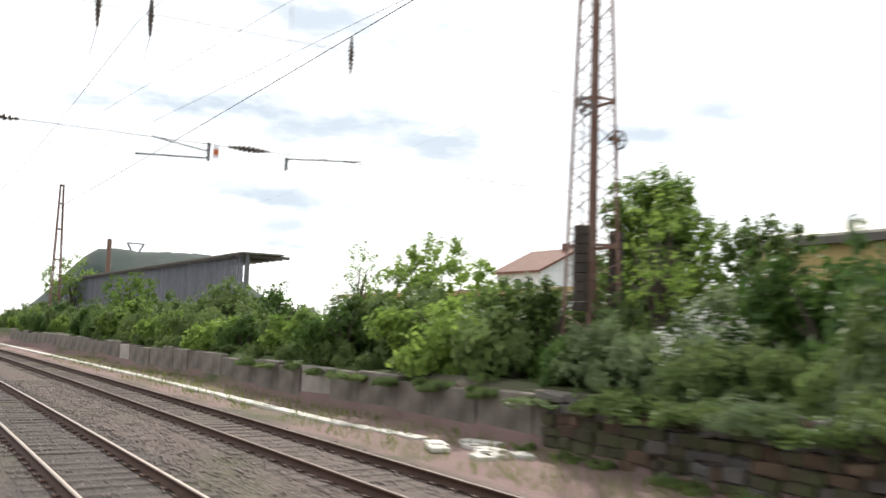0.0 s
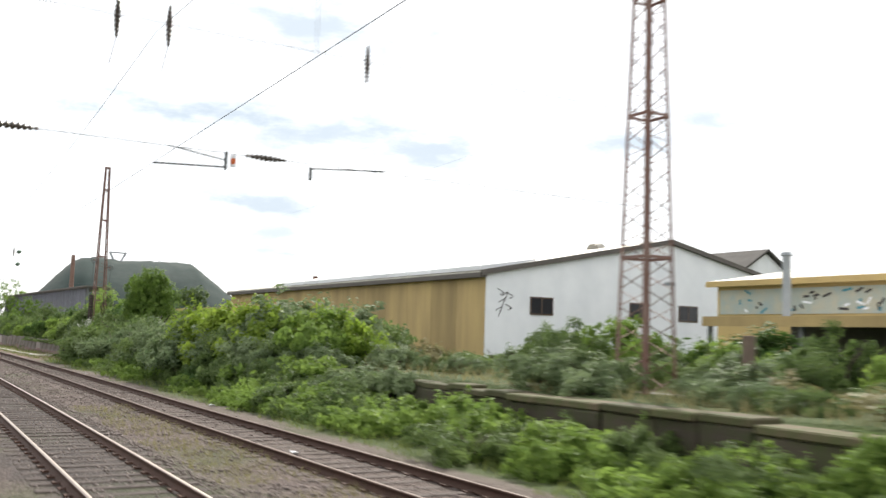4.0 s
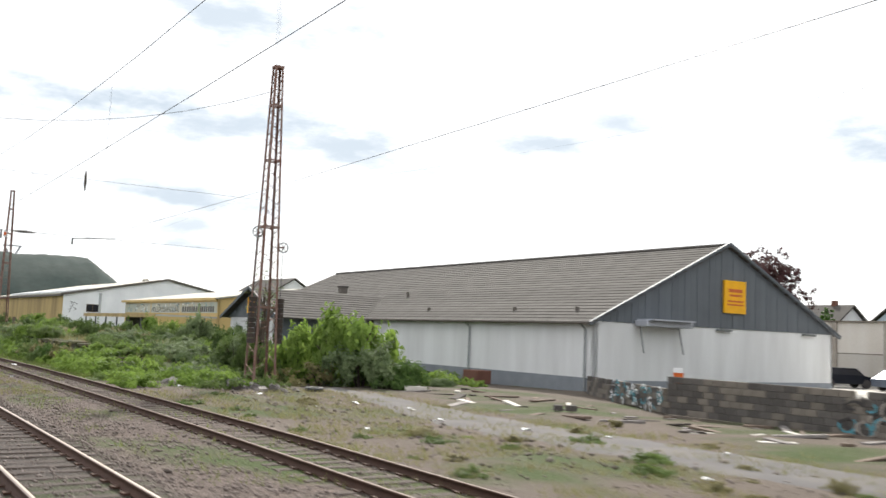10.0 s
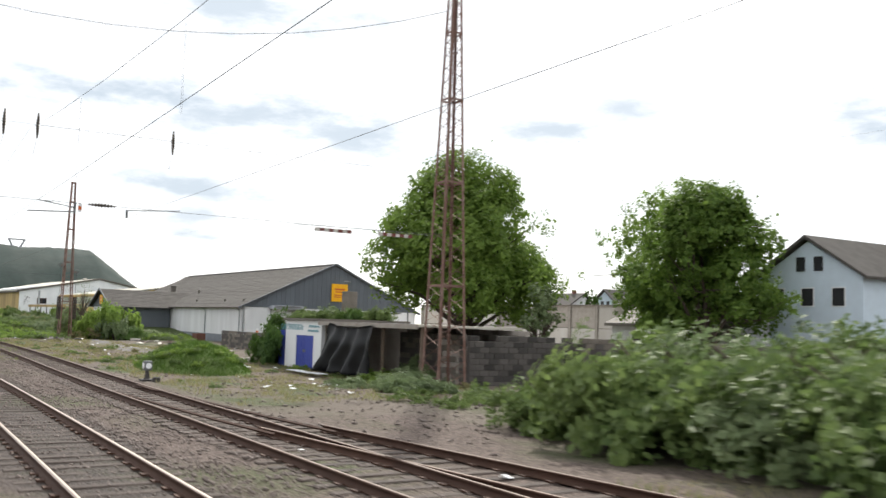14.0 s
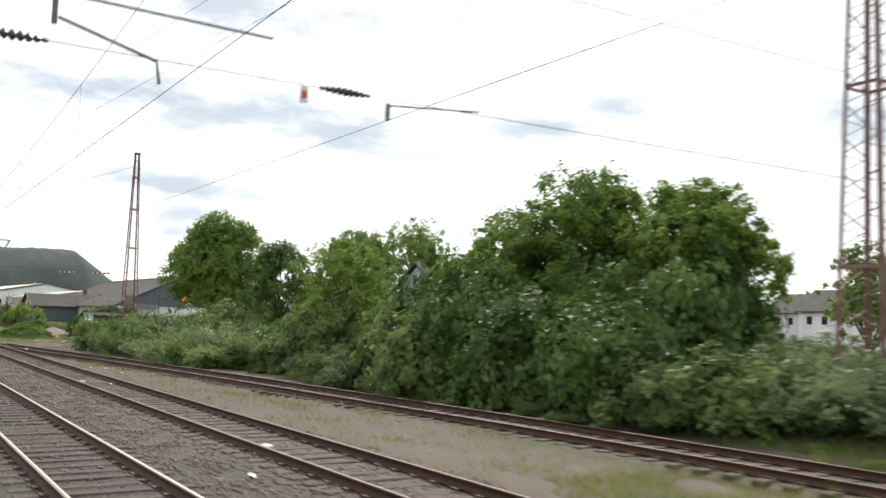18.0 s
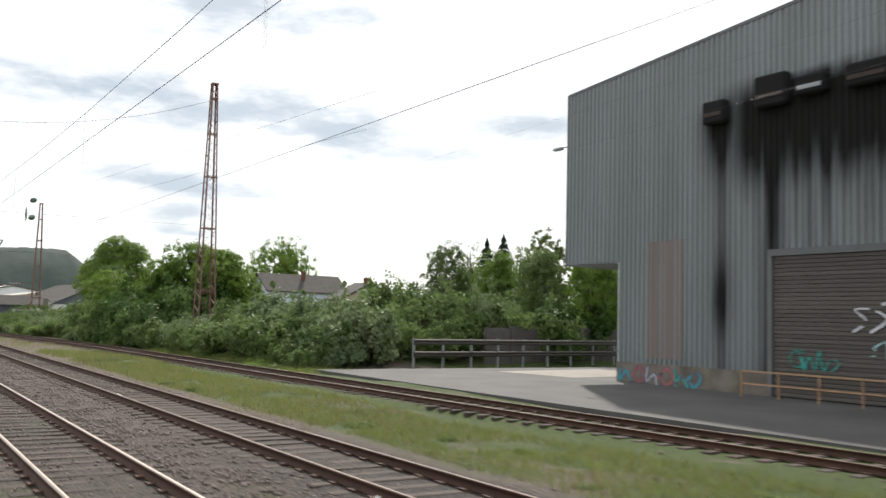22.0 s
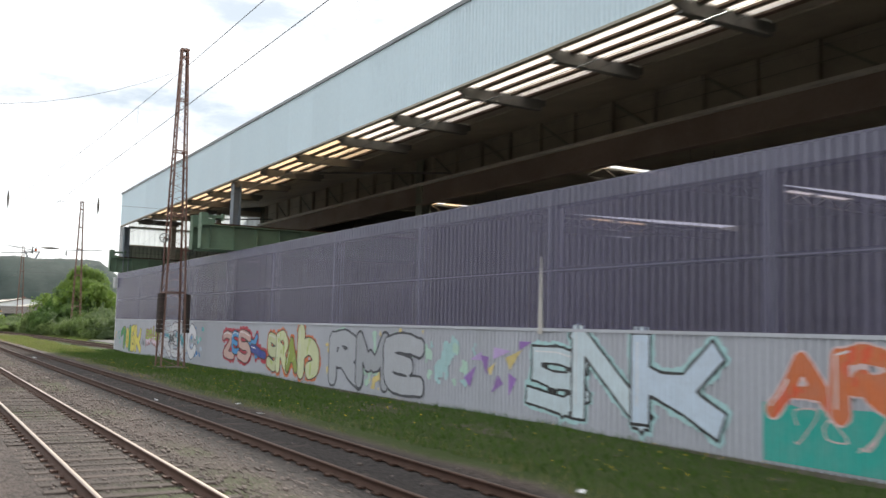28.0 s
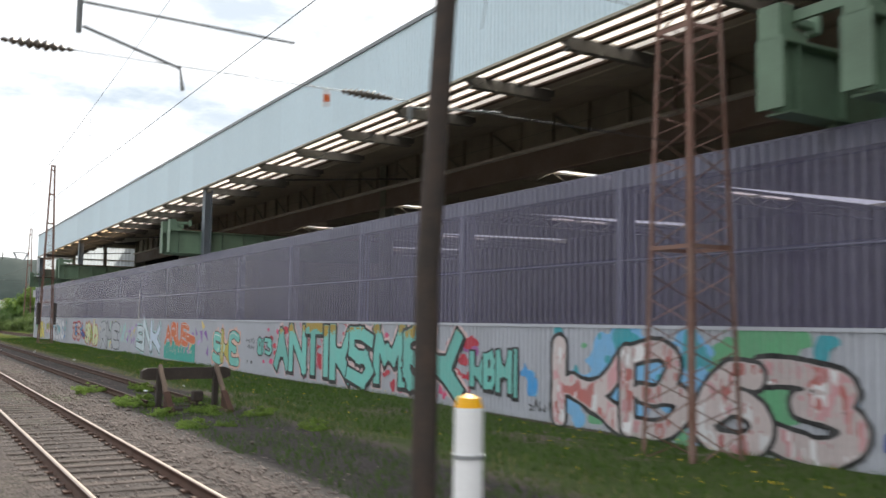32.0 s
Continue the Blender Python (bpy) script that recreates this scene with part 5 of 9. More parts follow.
# asphalt yard and concrete apron
yard = obj("yard", boxed(0, 36, 0, 26, -0.4, -0.14), MAT["asphalt"])
yard.matrix_world = M(278.5, 18.3, 0)
tagged(yard, "worn grey asphalt yard before the works building", "yard", kind="structure")
ap = obj("apron", boxed(0, 5, 0, 7.5, -0.4, -0.13), MAT["concrete_light"])
ap.matrix_world = M(281.3, 26.9, 0, 8)
tagged(ap, "pale concrete ramp beside the works building", "apron", kind="structure")
# crash barrier along the yard's edge, concrete wall behind it
cb_ = thing("crash_barrier", M(277.0, 24.6, 0, 97), "galvanised double crash barrier on posts", "crash barrier")
for z in (0.35, 1.0):
    b = bmesh.new()
    prism_x(b, [(0.03, z), (-0.04, z + 0.06), (-0.04, z + 0.12), (0.03, z + 0.16), (-0.04, z + 0.2), (-0.04, z + 0.26), (0.03, z + 0.31), (0.05, z + 0.31), (0.05, z)], 0, 22)
    part("beam", b, "door_slat", cb_)
for k in range(12):
    part("post", boxed(k * 2.0, k * 2.0 + 0.1, 0.05, 0.17, -0.3, 1.35), "galv", cb_)
cw = thing("yard_wall", M(275.2, 25.0, 0, 97), "stained dark concrete wall behind the crash barrier", "wall")
for k in range(3, 12):
    part("wall_panel", boxed(k * 2.0, k * 2.0 + 1.97, 0.0, 0.25, -0.3, 1.95 + 0.1 * (k % 3 == 1), bevel=0.02), "concrete_dark", cw)

# ---- yellow and white timber yard hall ----
def window(parent, x0, x1, z0, z1, y=-0.03, frame="brown_frame", n=2):
    """A window in a wall that faces -y."""
    part("window_frame", boxed(x0, x1, y - 0.03, y + 0.08, z0, z1), frame, parent)
    w = (x1 - x0) / n
    for k in range(n):
        part("pane", boxed(x0 + k * w + 0.05, x0 + (k + 1) * w - 0.05, y - 0.045, y - 0.031, z0 + 0.07, z1 - 0.07), "window", parent)


# gable ends face along +x: build with y as width
yh = thing("timber_hall", M(25.6, 29.6, 0), "long hall with stained ochre side and white rendered gable end", "warehouse")
for k in range(15):
    part("side_sheet", boxed(-47.0 + k * 3.13, -47.0 + k * 3.13 + 3.1, -0.06, 0.1, 0.5, 6.0), "ochre", yh)
gable = [(0, 0.3), (24.0, 0.3), (24.0, 7.3), (14.8, 9.05), (0, 6.1)]
part("gable_wall", prism_x(bmesh.new(), gable, -0.3, 0.0), "white_bright", yh)
part("far_gable", prism_x(bmesh.new(), gable, -47.0, -46.7), "white_bright", yh)
part("roof", prism_x(bmesh.new(), [(-0.45, 6.15), (14.8, 9.18), (24.4, 7.3), (24.4, 7.42), (14.8, 9.32), (-0.45, 6.3)], -47.3, 0.25), "roof_sheet", yh)
part("eaves_band", boxed(-47.2, 0.1, -0.5, -0.1, 5.92, 6.2), "roof_edge", yh)
part("verge", prism_x(bmesh.new(), [(-0.45, 6.02), (14.8, 9.05), (24.4, 7.17), (24.4, 7.45), (14.8, 9.36), (-0.45, 6.33)], 0.0, 0.28), "roof_edge", yh)
for y0, y1 in ((3.2, 4.95), (11.2, 12.9), (15.6, 17.4)):
    part("window_frame", boxed(-0.02, 0.05, y0, y1, 3.85, 4.95), "brown_frame", yh)
    part("pane", boxed(0.051, 0.06, y0 + 0.08, (y0 + y1) / 2 - 0.04, 3.93, 4.87), "window", yh)
    part("pane", boxed(0.051, 0.06, (y0 + y1) / 2 + 0.04, y1 - 0.08, 3.93, 4.87), "window", yh)
for k in range(11):
    x = -33.0 + k * 3.0
    part("roof_panel", prism_x(bmesh.new(), [(-0.35, 6.36), (3.6, 7.15), (3.6, 7.27), (-0.35, 6.62)], x, x + 2.95), "white_bright", yh)
part("ridge_vent", rod(bmesh.new(), [(-6, 13.2, 8.6), (-6, 13.8, 8.75)], 0.8, 14), "roof_sheet", yh)
fl = thing("flood_light", M(25.75, 43.6, 6.2), "small flood light on the white gable", "lamp")
part("arm", boxed(0, 0.5, -0.04, 0.04, 0, 0.06), "steel_grey", fl)
part("head", boxed(0.4, 0.9, -0.3, 0.3, -0.02, 0.2, bevel=0.03), "galv", fl)
sw = bmesh.new()
for k, (y, z) in enumerate(((0.8, 5.3), (1.1, 4.9), (1.5, 5.1), (0.9, 4.5), (1.4, 4.4), (0.7, 4.0))):
    bar(sw, (0.012, y, z), (0.012, y + 0.45, z + (0.25 if k % 2 else -0.2)), 0.012, 0.05)
    bar(sw, (0.012, y + 0.45, z + (0.25 if k % 2 else -0.2)), (0.012, y + 0.2, z - 0.35), 0.012, 0.05)
part("scrawl", sw, "lettering", yh, "thin black scrawl")

ys = thing("sign_hall", M(71.0, 34.0, 0), "ochre store with a faded painted sign along its eaves", "warehouse")
part("front_wall", boxed(-32.5, 0, -0.05, 0.2, 0.6, 5.3), "ochre_clean", ys)
g2 = [(0, 0.6), (20, 0.6), (20, 5.0), (9.6, 6.8), (0, 5.3)]
part("gable_wall", prism_x(bmesh.new(), g2, -0.25, 0), "ochre_clean", ys)
part("roof", prism_x(bmesh.new(), [(-0.5, 5.28), (9.6, 6.85), (20.3, 5.0), (20.3, 5.12), (9.6, 7.0), (-0.5, 5.42)], -32.8, 0.3), "roof_sheet", ys)
part("eaves_band", boxed(-32.8, 0.3, -0.55, -0.4, 5.15, 5.42), "ochre_clean", ys)
for a, b, mt in ((-32.3, -22.0, "sign_panel"), (-21.6, -11.2, "sign_panel"), (-10.9, -0.2, "sign_panel")):
    part("sign_board", boxed(a, b, -0.1, -0.052, 3.85, 5.0), mt, ys)
tm = text_mesh("painted_letters", "HOLZGROSSHANDLUNG", 0.62, "lettering", width=9.6)
share("painted_letters", tm, ys, Matrix.Translation((-21.2, -0.108, 3.95)))
nb = bmesh.new()
x = -10.5
for k, w in enumerate((0.75, 0.8, 0.7, 0.7, 0.62, 0.7, 0.62, 0.7, 0.5, 0.7, 0.6, 0.62, 0.62, 0.7, 0.6)):
    box(nb, x, x + w * 0.66, -0.112, -0.1, 3.95, 4.55)
    x += w * 0.98
part("name_bars", nb, "lettering", ys, "dark bars of painted lettering")
r = random.Random(9)
for mt, n in (("lettering", 26), ("bluegreen", 22), ("white_bright", 20)):
    tg = bmesh.new()
    for k in range(n):
        cx, cz = r.choice((r.uniform(-31.8, -22.6), r.uniform(-20, -1))), r.uniform(4.0, 4.9)
        if cx > -21:
            cz = r.uniform(4.62, 4.95)
        a, y = r.uniform(0, 3.1), -0.118 - 0.002 * r.random() - (0.004 if mt == "lettering" else 0)
        L = r.uniform(0.15, 0.5)
        bar(tg, (cx - L * math.cos(a) / 2, y, cz - L * math.sin(a) / 3), (cx + L * math.cos(a) / 2, y, cz + L * math.sin(a) / 3), 0.006, 0.1)
    part("spray_marks", tg, mt, ys, "overlapping sprayed marks")
# low annexe in front of it
an = thing("flat_annexe", M(71.0, 27.5, 0), "low flat roofed annexe with pale roof and open ochre front", "shed")
part("flat_roof", boxed(-27, 0, 0, 6.4, 3.25, 3.45), "roof_sheet", an)
part("roof_edge", boxed(-27.1, 0.1, -0.1, 0.0, 3.1, 3.48), "ochre", an)
part("back_wall", boxed(-27, 0, 5.0, 5.2, 0.8, 3.25), "concrete_dark", an)
part("side_wall", boxed(-0.2, 0, 0, 6.4, 0.8, 3.25), "ochre_clean", an)
for x in np.arange(-27, 0, 4.4):
    part("post", boxed(x, x + 0.15, 0.1, 0.25, 0.8, 3.25), "steel_grey", an)
vp = thing("vent_pipe", M(47.5, 28.5, 3.3), "grey vent pipe standing on the annexe roof", "vent pipe")
part("pipe", rod(bmesh.new(), [(0, 0, 0), (0, 0, 2.5)], 0.16, 10), "galv", vp)
part("cap", rod(bmesh.new(), [(0, 0, 2.5), (0, 0, 2.62)], [0.24, 0.18], 10), "galv", vp)

# ---- grey tiled hall with white walls ----
ga = thing("tiled_hall", M(126.8, 32.8, 0), "long low white hall with grey tiled roof and slate-grey gable", "warehouse")
part("front_wall", boxed(-48.6, 0, 0, 0.25, 0.55, 3.5), "white", ga)
part("front_plinth", boxed(-48.6, 0.02, -0.03, 0.25, -0.4, 0.55), "plinth", ga)
part("end_wall", boxed(-0.25, 0.0, 0, 20.5, 0.45, 3.55), "white", ga)
part("end_plinth", boxed(-0.25, 0.03, 0, 20.5, -0.4, 0.45), "plinth", ga)
part("back_wall", boxed(-48.6, 0, 20.3, 20.5, -0.4, 3.5), "white", ga)
gw = 10.7
n = 40
for k in range(n):
    y0, y1 = 20.5 * k / n, 20.5 * (k + 1) / n
    top = lambda y: 3.55 + 4.75 * (1 - abs(y - 10.25) / 10.25)
    part("gable_board", prism_x(bmesh.new(), [(y0 + 0.01, 3.5), (y1 - 0.01, 3.5), (y1 - 0.01, top(y1)), (y0 + 0.01, top(y0))], 0.0, 0.04 + 0.012 * (k % 2)), "grey_clad", ga)
part("gable_core", prism_x(bmesh.new(), [(0, 3.5), (20.5, 3.5), (10.25, 8.25)], -0.2, 0.0), "grey_clad", ga)
# roof courses
rise, run = 4.75, 10.7


def tiled_slope(parent, x0, x1, hip, ny=26, side=1):
    """Overlapping tile courses up one slope; hip: how far the courses draw in on the x0 end at the ridge."""
    for k in range(ny):
        t0, t1 = k / ny, (k + 1.12) / ny
        y0, y1 = -0.45 + run * t0, -0.45 + run * min(1.0, t1)
        z0, z1 = 3.42 + (rise + 0.15) * t0, 3.42 + (rise + 0.15) * min(1.0, t1)
        a0, a1 = x0 + hip * t0, x0 + hip * min(1, t1)
        b = bmesh.new()
        v = [(a0, y0, z0 + 0.05), (x1, y0, z0 + 0.05), (x1, y1, z1 + 0.02), (a1, y1, z1 + 0.02), (a0, y0, z0 - 0.02), (x1, y0, z0 - 0.02), (x1, y1, z1 - 0.1), (a1, y1, z1 - 0.1)]
        if side < 0:
            v = [(p, 20.5 - q, z) for p, q, z in v]
        w = [b.verts.new(p) for p in v]
        for f in ((0, 1, 2, 3), (7, 6, 5, 4), (4, 5, 1, 0), (5, 6, 2, 1), (6, 7, 3, 2), (7, 4, 0, 3)):
            b.faces.new([w[i] for i in f])
        bmesh.ops.recalc_face_normals(b, faces=b.faces[:])
        part("tile_course", b, "tile", parent)


tiled_slope(ga, -49.5, 0.3, 0.0)
tiled_slope(ga, -49.5, 0.3, 0.0, ny=10, side=-1)
part("hip_roof_end", prism_x(bmesh.new(), [(0, 3.45), (20.5, 3.45), (10.25, 8.2)], -49.6, -49.3), "tile", ga)
for sgn in (-1, 1):
    b = bmesh.new()
    bar(b, (0.2, 10.25, 8.4), (0.2, 10.25 + sgn * 10.8, 3.35), 0.2, 0.2)
    part("barge_board", b, "grey_clad", ga)
part("ridge", rod(bmesh.new(), [(-49.5, 10.25, 8.36), (0.3, 10.25, 8.36)], 0.12, 6), "tile", ga)
part("gutter", rod(bmesh.new(), [(-48.8, -0.5, 3.4), (0.2, -0.5, 3.4)], 0.09, 8), "roof_edge", ga)
for x in (-0.6, -11.0):
    part("downpipe", rod(bmesh.new(), [(x, -0.45, 3.35), (x, -0.12, 3.05), (x, -0.12, -0.1)], 0.06, 8), "galv", ga)
for x in (-38, -24.3, -2.5, -8, -17.4):
    part("roof_vent", rod(bmesh.new(), [(x, 3.5 if x < -20 else 1.0, 5.1 if x < -20 else 3.95), (x, 3.5 if x < -20 else 1.0, 5.65 if x < -20 else 4.3)], 0.12, 8), "roof_edge", ga)
sg = thing("yellow_sign", M(126.85, 43.6, 0), "yellow sign board with red lettering on the grey gable", "sign", "yellow signs")
part("board", boxed(0.02, 0.16, -0.95, 0.95, 4.4, 6.3, bevel=0.02), "yellow_sign", sg)
for z, w, h in ((5.62, 0.6, 0.2), (5.38, 0.55, 0.12), (5.05, 0.7, 0.1), (4.85, 0.72, 0.09)):
    part("mark", boxed(0.161, 0.17, -w, w, z, z + h), "red_mark", sg)
cp = thing("canopy_frame", M(126.85, 35.0, 3.25), "broken white awning frame hanging on the end wall", "awning")
part("cassette", boxed(0.0, 0.9, 0.6, 4.2, 0.1, 0.42, bevel=0.03), "clad_light", cp)
part("shelf", boxed(0.0, 1.2, 0.8, 4.0, 0.42, 0.5), "clad_light", cp)
for y in (0.8, 3.8):
    part("strut", bar(bmesh.new(), (1.0, y - 0.5, -1.3), (0.2, y, 0.15), 0.06), "steel_grey", cp)
for y in (9.0, 17.0):
    part("lintel_lamp", boxed(0.0, 0.12, y - 1.9, y - 0.6, 0.08, 0.2), "steel_grey", cp)
# gabled porch
pb = thing("gabled_porch", M(98.9, 25.8, 0), "gabled porch with grey boarding over white walls", "porch")
part("porch_wall", boxed(-4.4, 1.5, 0, 0.25, 0.8, 3.3), "white", pb)
part("porch_wall", boxed(2.75, 3.4, 0, 0.25, 0.8, 3.3), "white", pb)
part("side_wall", boxed(4.2, 4.45, 0.2, 7, 0.8, 3.3), "grey_clad", pb)
part("side_wall", boxed(-4.4, -4.15, 0.2, 7, 0.8, 3.3), "white", pb)
# near-black block behind the door gap, in place of a shaded interior
part("doorway", boxed(1.5, 2.75, 0.5, 1.2, 0.8, 3.0), "lettering", pb)
part("inner_wall", boxed(-0.6, 4.3, 2.6, 2.8, 0.8, 3.3), "concrete_dark", pb)
n = 24
for k in range(n):
    x0, x1 = -4.9 + 9.8 * k / n, -4.9 + 9.8 * (k + 1) / n
    top = lambda x: 3.25 + 2.0 * (1 - abs(x) / 4.9)
    part("gable_board", prism(bmesh.new(), [(x0 + 0.01, 3.2), (x1 - 0.01, 3.2), (x1 - 0.01, top(x1)), (x0 + 0.01, top(x0))], -0.03 - 0.015 * (k % 2), 0.12), "grey_clad", pb)
for sgn in (-1, 1):
    for k in range(12):
        t0, t1 = k / 12, (k + 1.1) / 12
        b = bmesh.new()
        pz = lambda t: (sgn * 5.2 * (1 - t), 3.2 + 2.15 * t)
        (xa, za), (xb, zb) = pz(t0), pz(min(1, t1))
        w = [b.verts.new(p) for p in ((xa, -0.5, za + 0.06), (xa, 12, za + 0.06), (xb, 12, zb + 0.02), (xb, -0.5, zb + 0.02), (xa, -0.5, za - 0.04), (xa, 12, za - 0.04), (xb, 12, zb - 0.1), (xb, -0.5, zb - 0.1))]
        for f in ((0, 1, 2, 3), (7, 6, 5, 4), (4, 5, 1, 0), (5, 6, 2, 1), (6, 7, 3, 2), (7, 4, 0, 3)):
            b.faces.new([w[i] for i in f])
        bmesh.ops.recalc_face_normals(b, faces=b.faces[:])
        part("tile_course", b, "tile", pb)
    part("barge_board", bar(bmesh.new(), (0, -0.52, 5.38), (sgn * 5.3, -0.52, 3.18), 0.08, 0.2), "grey_clad", pb)
sg2 = thing("yellow_sign", M(98.7, 25.75, 0), "yellow sign board with red lettering on the porch gable", "sign", "yellow signs")
part("board", boxed(-0.62, 0.62, -0.16, -0.05, 3.52, 4.65, bevel=0.02), "yellow_sign", sg2)
for z, w, h in ((4.25, 0.4, 0.12), (4.1, 0.36, 0.07), (3.9, 0.45, 0.06)):
    part("mark", boxed(-w, w, -0.17, -0.161, z, z + h), "red_mark", sg2)
ch = thing("chimney", M(92.5, 36.5, 5.0), "small dark chimney stack on the tiled roof", "chimney")
part("stack", boxed(-0.3, 0.3, -0.3, 0.3, -0.4, 1.2, bevel=0.02), "roof_edge", ch)
part("cap", boxed(-0.36, 0.36, -0.36, 0.36, 1.2, 1.32), "concrete_dark", ch)

# ---- yard walls and the shed ----


def block_wall(name, m, length, rows, mats, label, bw=0.5, bh=0.24, seed=1, drop=0.0, thick=0.24):
    """A wall of separate concrete blocks in running bond, its top broken where drop is over 0."""
    rr = random.Random(seed)
    t = thing(name, m, label, "wall")
    meshes = [mesh_of("block", boxed(0.006, bw - 0.006, 0, thick, 0.006, bh - 0.006, bevel=0.012), k) for k in mats]
    half = [mesh_of("block", boxed(0.006, bw / 2 - 0.006, 0, thick, 0.006, bh - 0.006, bevel=0.012), k) for k in mats]
    part("mortar", boxed(0, length, 0.03, thick - 0.03, 0, rows * bh - 0.02 - (bh if drop else 0)), "concrete_dark", t)
    for r_ in range(rows):
        x, off = (0.0, False) if r_ % 2 == 0 else (0.0, True)
        while x < length - 0.1:
            use = half if off else meshes
            w = bw / 2 if off else bw
            off = False
            if not (r_ == rows - 1 and rr.random() < drop):
                share("block", rr.choice(use), t, Matrix.Translation((x, rr.uniform(-0.006, 0.006), r_ * bh)))
            x += w
    return t


block_wall("yard_block_wall", M(137.0, 27.0, -0.25), 21, 6, ("concrete_dark", "concrete_dark", "concrete"), "grey block wall covered with faded graffiti beside the tiled hall", seed=3, drop=0.1)
block_wall("yard_block_wall", M(127.6, 31.6, -0.25, -26), 10.5, 4, ("concrete_dark", "concrete"), "low broken block wall with white graffiti", seed=4, drop=0.4)
rg = random.Random(12)
for nm, m, x0, x1, z0, z1, cols, n in (("wall_graffiti", M(137, 26.97, -0.25), 7.5, 16.5, 0.1, 1.25, ("lettering", "bluegreen", "concrete_light"), 26), ("wall_graffiti", M(127.6, 31.57, -0.25, -26), 3.5, 10.0, 0.05, 0.9, ("lettering", "white_bright", "bluegreen"), 20)):
    gt = thing(nm, m, "curly faded spray paint on the block wall", "graffiti", "wall graffiti")
    for j, mt in enumerate(cols):
        for q in range(3):
            b = bmesh.new()
            for k in range(n // 3):
                cx, cz, a = rg.uniform(x0, x1), rg.uniform(z0, z1), rg.uniform(0, 6.28)
                R0 = rg.uniform(0.1, 0.3)
                pts = [(cx + R0 * math.cos(a + u) * 1.2, -0.012 - 0.003 * j - 0.0006 * k, cz + R0 * math.sin(a + u)) for u in np.linspace(0, rg.uniform(2, 4.5), 8)]
                for p_, q_ in zip(pts, pts[1:]):
                    bar(b, p_, q_, 0.004, rg.uniform(0.04, 0.1))
            part("spray_line", b, mt, gt)
red = thing("red_white_board", M(133.0, 31.8, -0.2), "small red and white warning board", "sign")
for k in range(5):
    part("stripe", boxed(0, 0.55, -0.02, 0.02, 0.5 + k * 0.22, 0.5 + k * 0.22 + 0.22), "red_mark" if k % 2 else "white_bright", red)
part("stand", boxed(0.22, 0.3, 0.02, 0.08, 0, 0.5), "steel_grey", red)
crate = thing("crate", M(118.5, 30.5, -0.2), "rusty red crate lying by the white wall", "crate")
part("body", boxed(0, 1.4, 0, 1.0, 0, 0.75, bevel=0.03), "tile_red", crate)
far = thing("boundary_wall", M(112, 64, 0, 0), "long pale rendered boundary wall", "wall")
for k in range(14):
    part("wall_bay", boxed(k * 4.2 + 0.05, k * 4.2 + 4.05, 0, 0.3, -0.3, 2.35), "render_old", far)
    part("wall_bay", boxed(k * 4.2 + 0.05, k * 4.2 + 4.05, 0.02, 0.3, 2.42, 4.72), "concrete_light" if k in (4, 6, 7, 10) else "render_old", far)
    part("pier", boxed(k * 4.2 - 0.2, k * 4.2 + 0.2, -0.16, -0.003, -0.3, 4.72), "concrete_light", far)
part("rail_course", boxed(0, 58.8, 0.04, 0.28, 2.35, 2.42), "concrete", far)
part("coping", boxed(-0.3, 59.0, -0.2, 0.4, 4.725, 4.85, bevel=0.02), "concrete", far)
yard = thing("yard_paving", M(112, 40, 0), "pale concrete paving of the yard by the boundary wall", "paving")
for k in range(5):
    part("slab", boxed(k * 7.2, k * 7.2 + 7.15, 8, 23.7, -0.4, -0.05), "path", yard)
# lamp posts behind the block wall
for s, d, top, lamp in ((151.3, 32.0, 5.45, True), (150.4, 38.0, 4.95, False)):
    lp = thing("lamp_post" if lamp else "pole", M(s, d, -0.25), "grey steel lamp post with one flat head" if lamp else "thin grey steel pole in the yard", "street lamp" if lamp else "pole")
    part("post", rod(bmesh.new(), [(0, 0, 0), (0, 0, 2.2), (0, 0, top + 0.2)], 0.07 if lamp else 0.05, 10), "steel_grey", lp)
    if lamp:
        part("base_sleeve", rod(bmesh.new(), [(0, 0, 0), (0, 0, 1.1)], 0.095, 10), "galv", lp)
        part("lamp_head", boxed(-0.75, 0.08, -0.14, 0.14, top + 0.12, top + 0.28, bevel=0.05), "steel_grey", lp)
        part("sign", boxed(-0.02, 0.3, -0.13, -0.105, 1.2, 1.75), "blue", lp)

sh = thing("garden_shed", M(169.0, 19.3, -0.2), "small white rendered shed with blue doors and painted lettering", "shed")
b = bmesh.new()
part("front_wall", boxed(0, 1.45, 0, 0.2, 0, 2.5), "white_bright", sh)
part("front_wall", boxed(3.65, 4.6, 0, 0.2, 0, 2.5), "white_bright", sh)
part("lintel", boxed(1.45, 3.65, 0, 0.2, 1.74, 2.5), "white_bright", sh)
part("side_wall", boxed(4.4, 4.6, 0.2, 5, 0, 2.45), "concrete_light", sh)
part("side_wall", boxed(0, 0.2, 0.2, 5, 0, 2.45), "white_bright", sh)
part("rear_wall", boxed(0, 4.6, 4.8, 5, 0, 2.45), "concrete_light", sh)
part("roof", boxed(-0.1, 4.7, -0.15, 5.1, 2.5, 2.62), "roof_edge", sh)
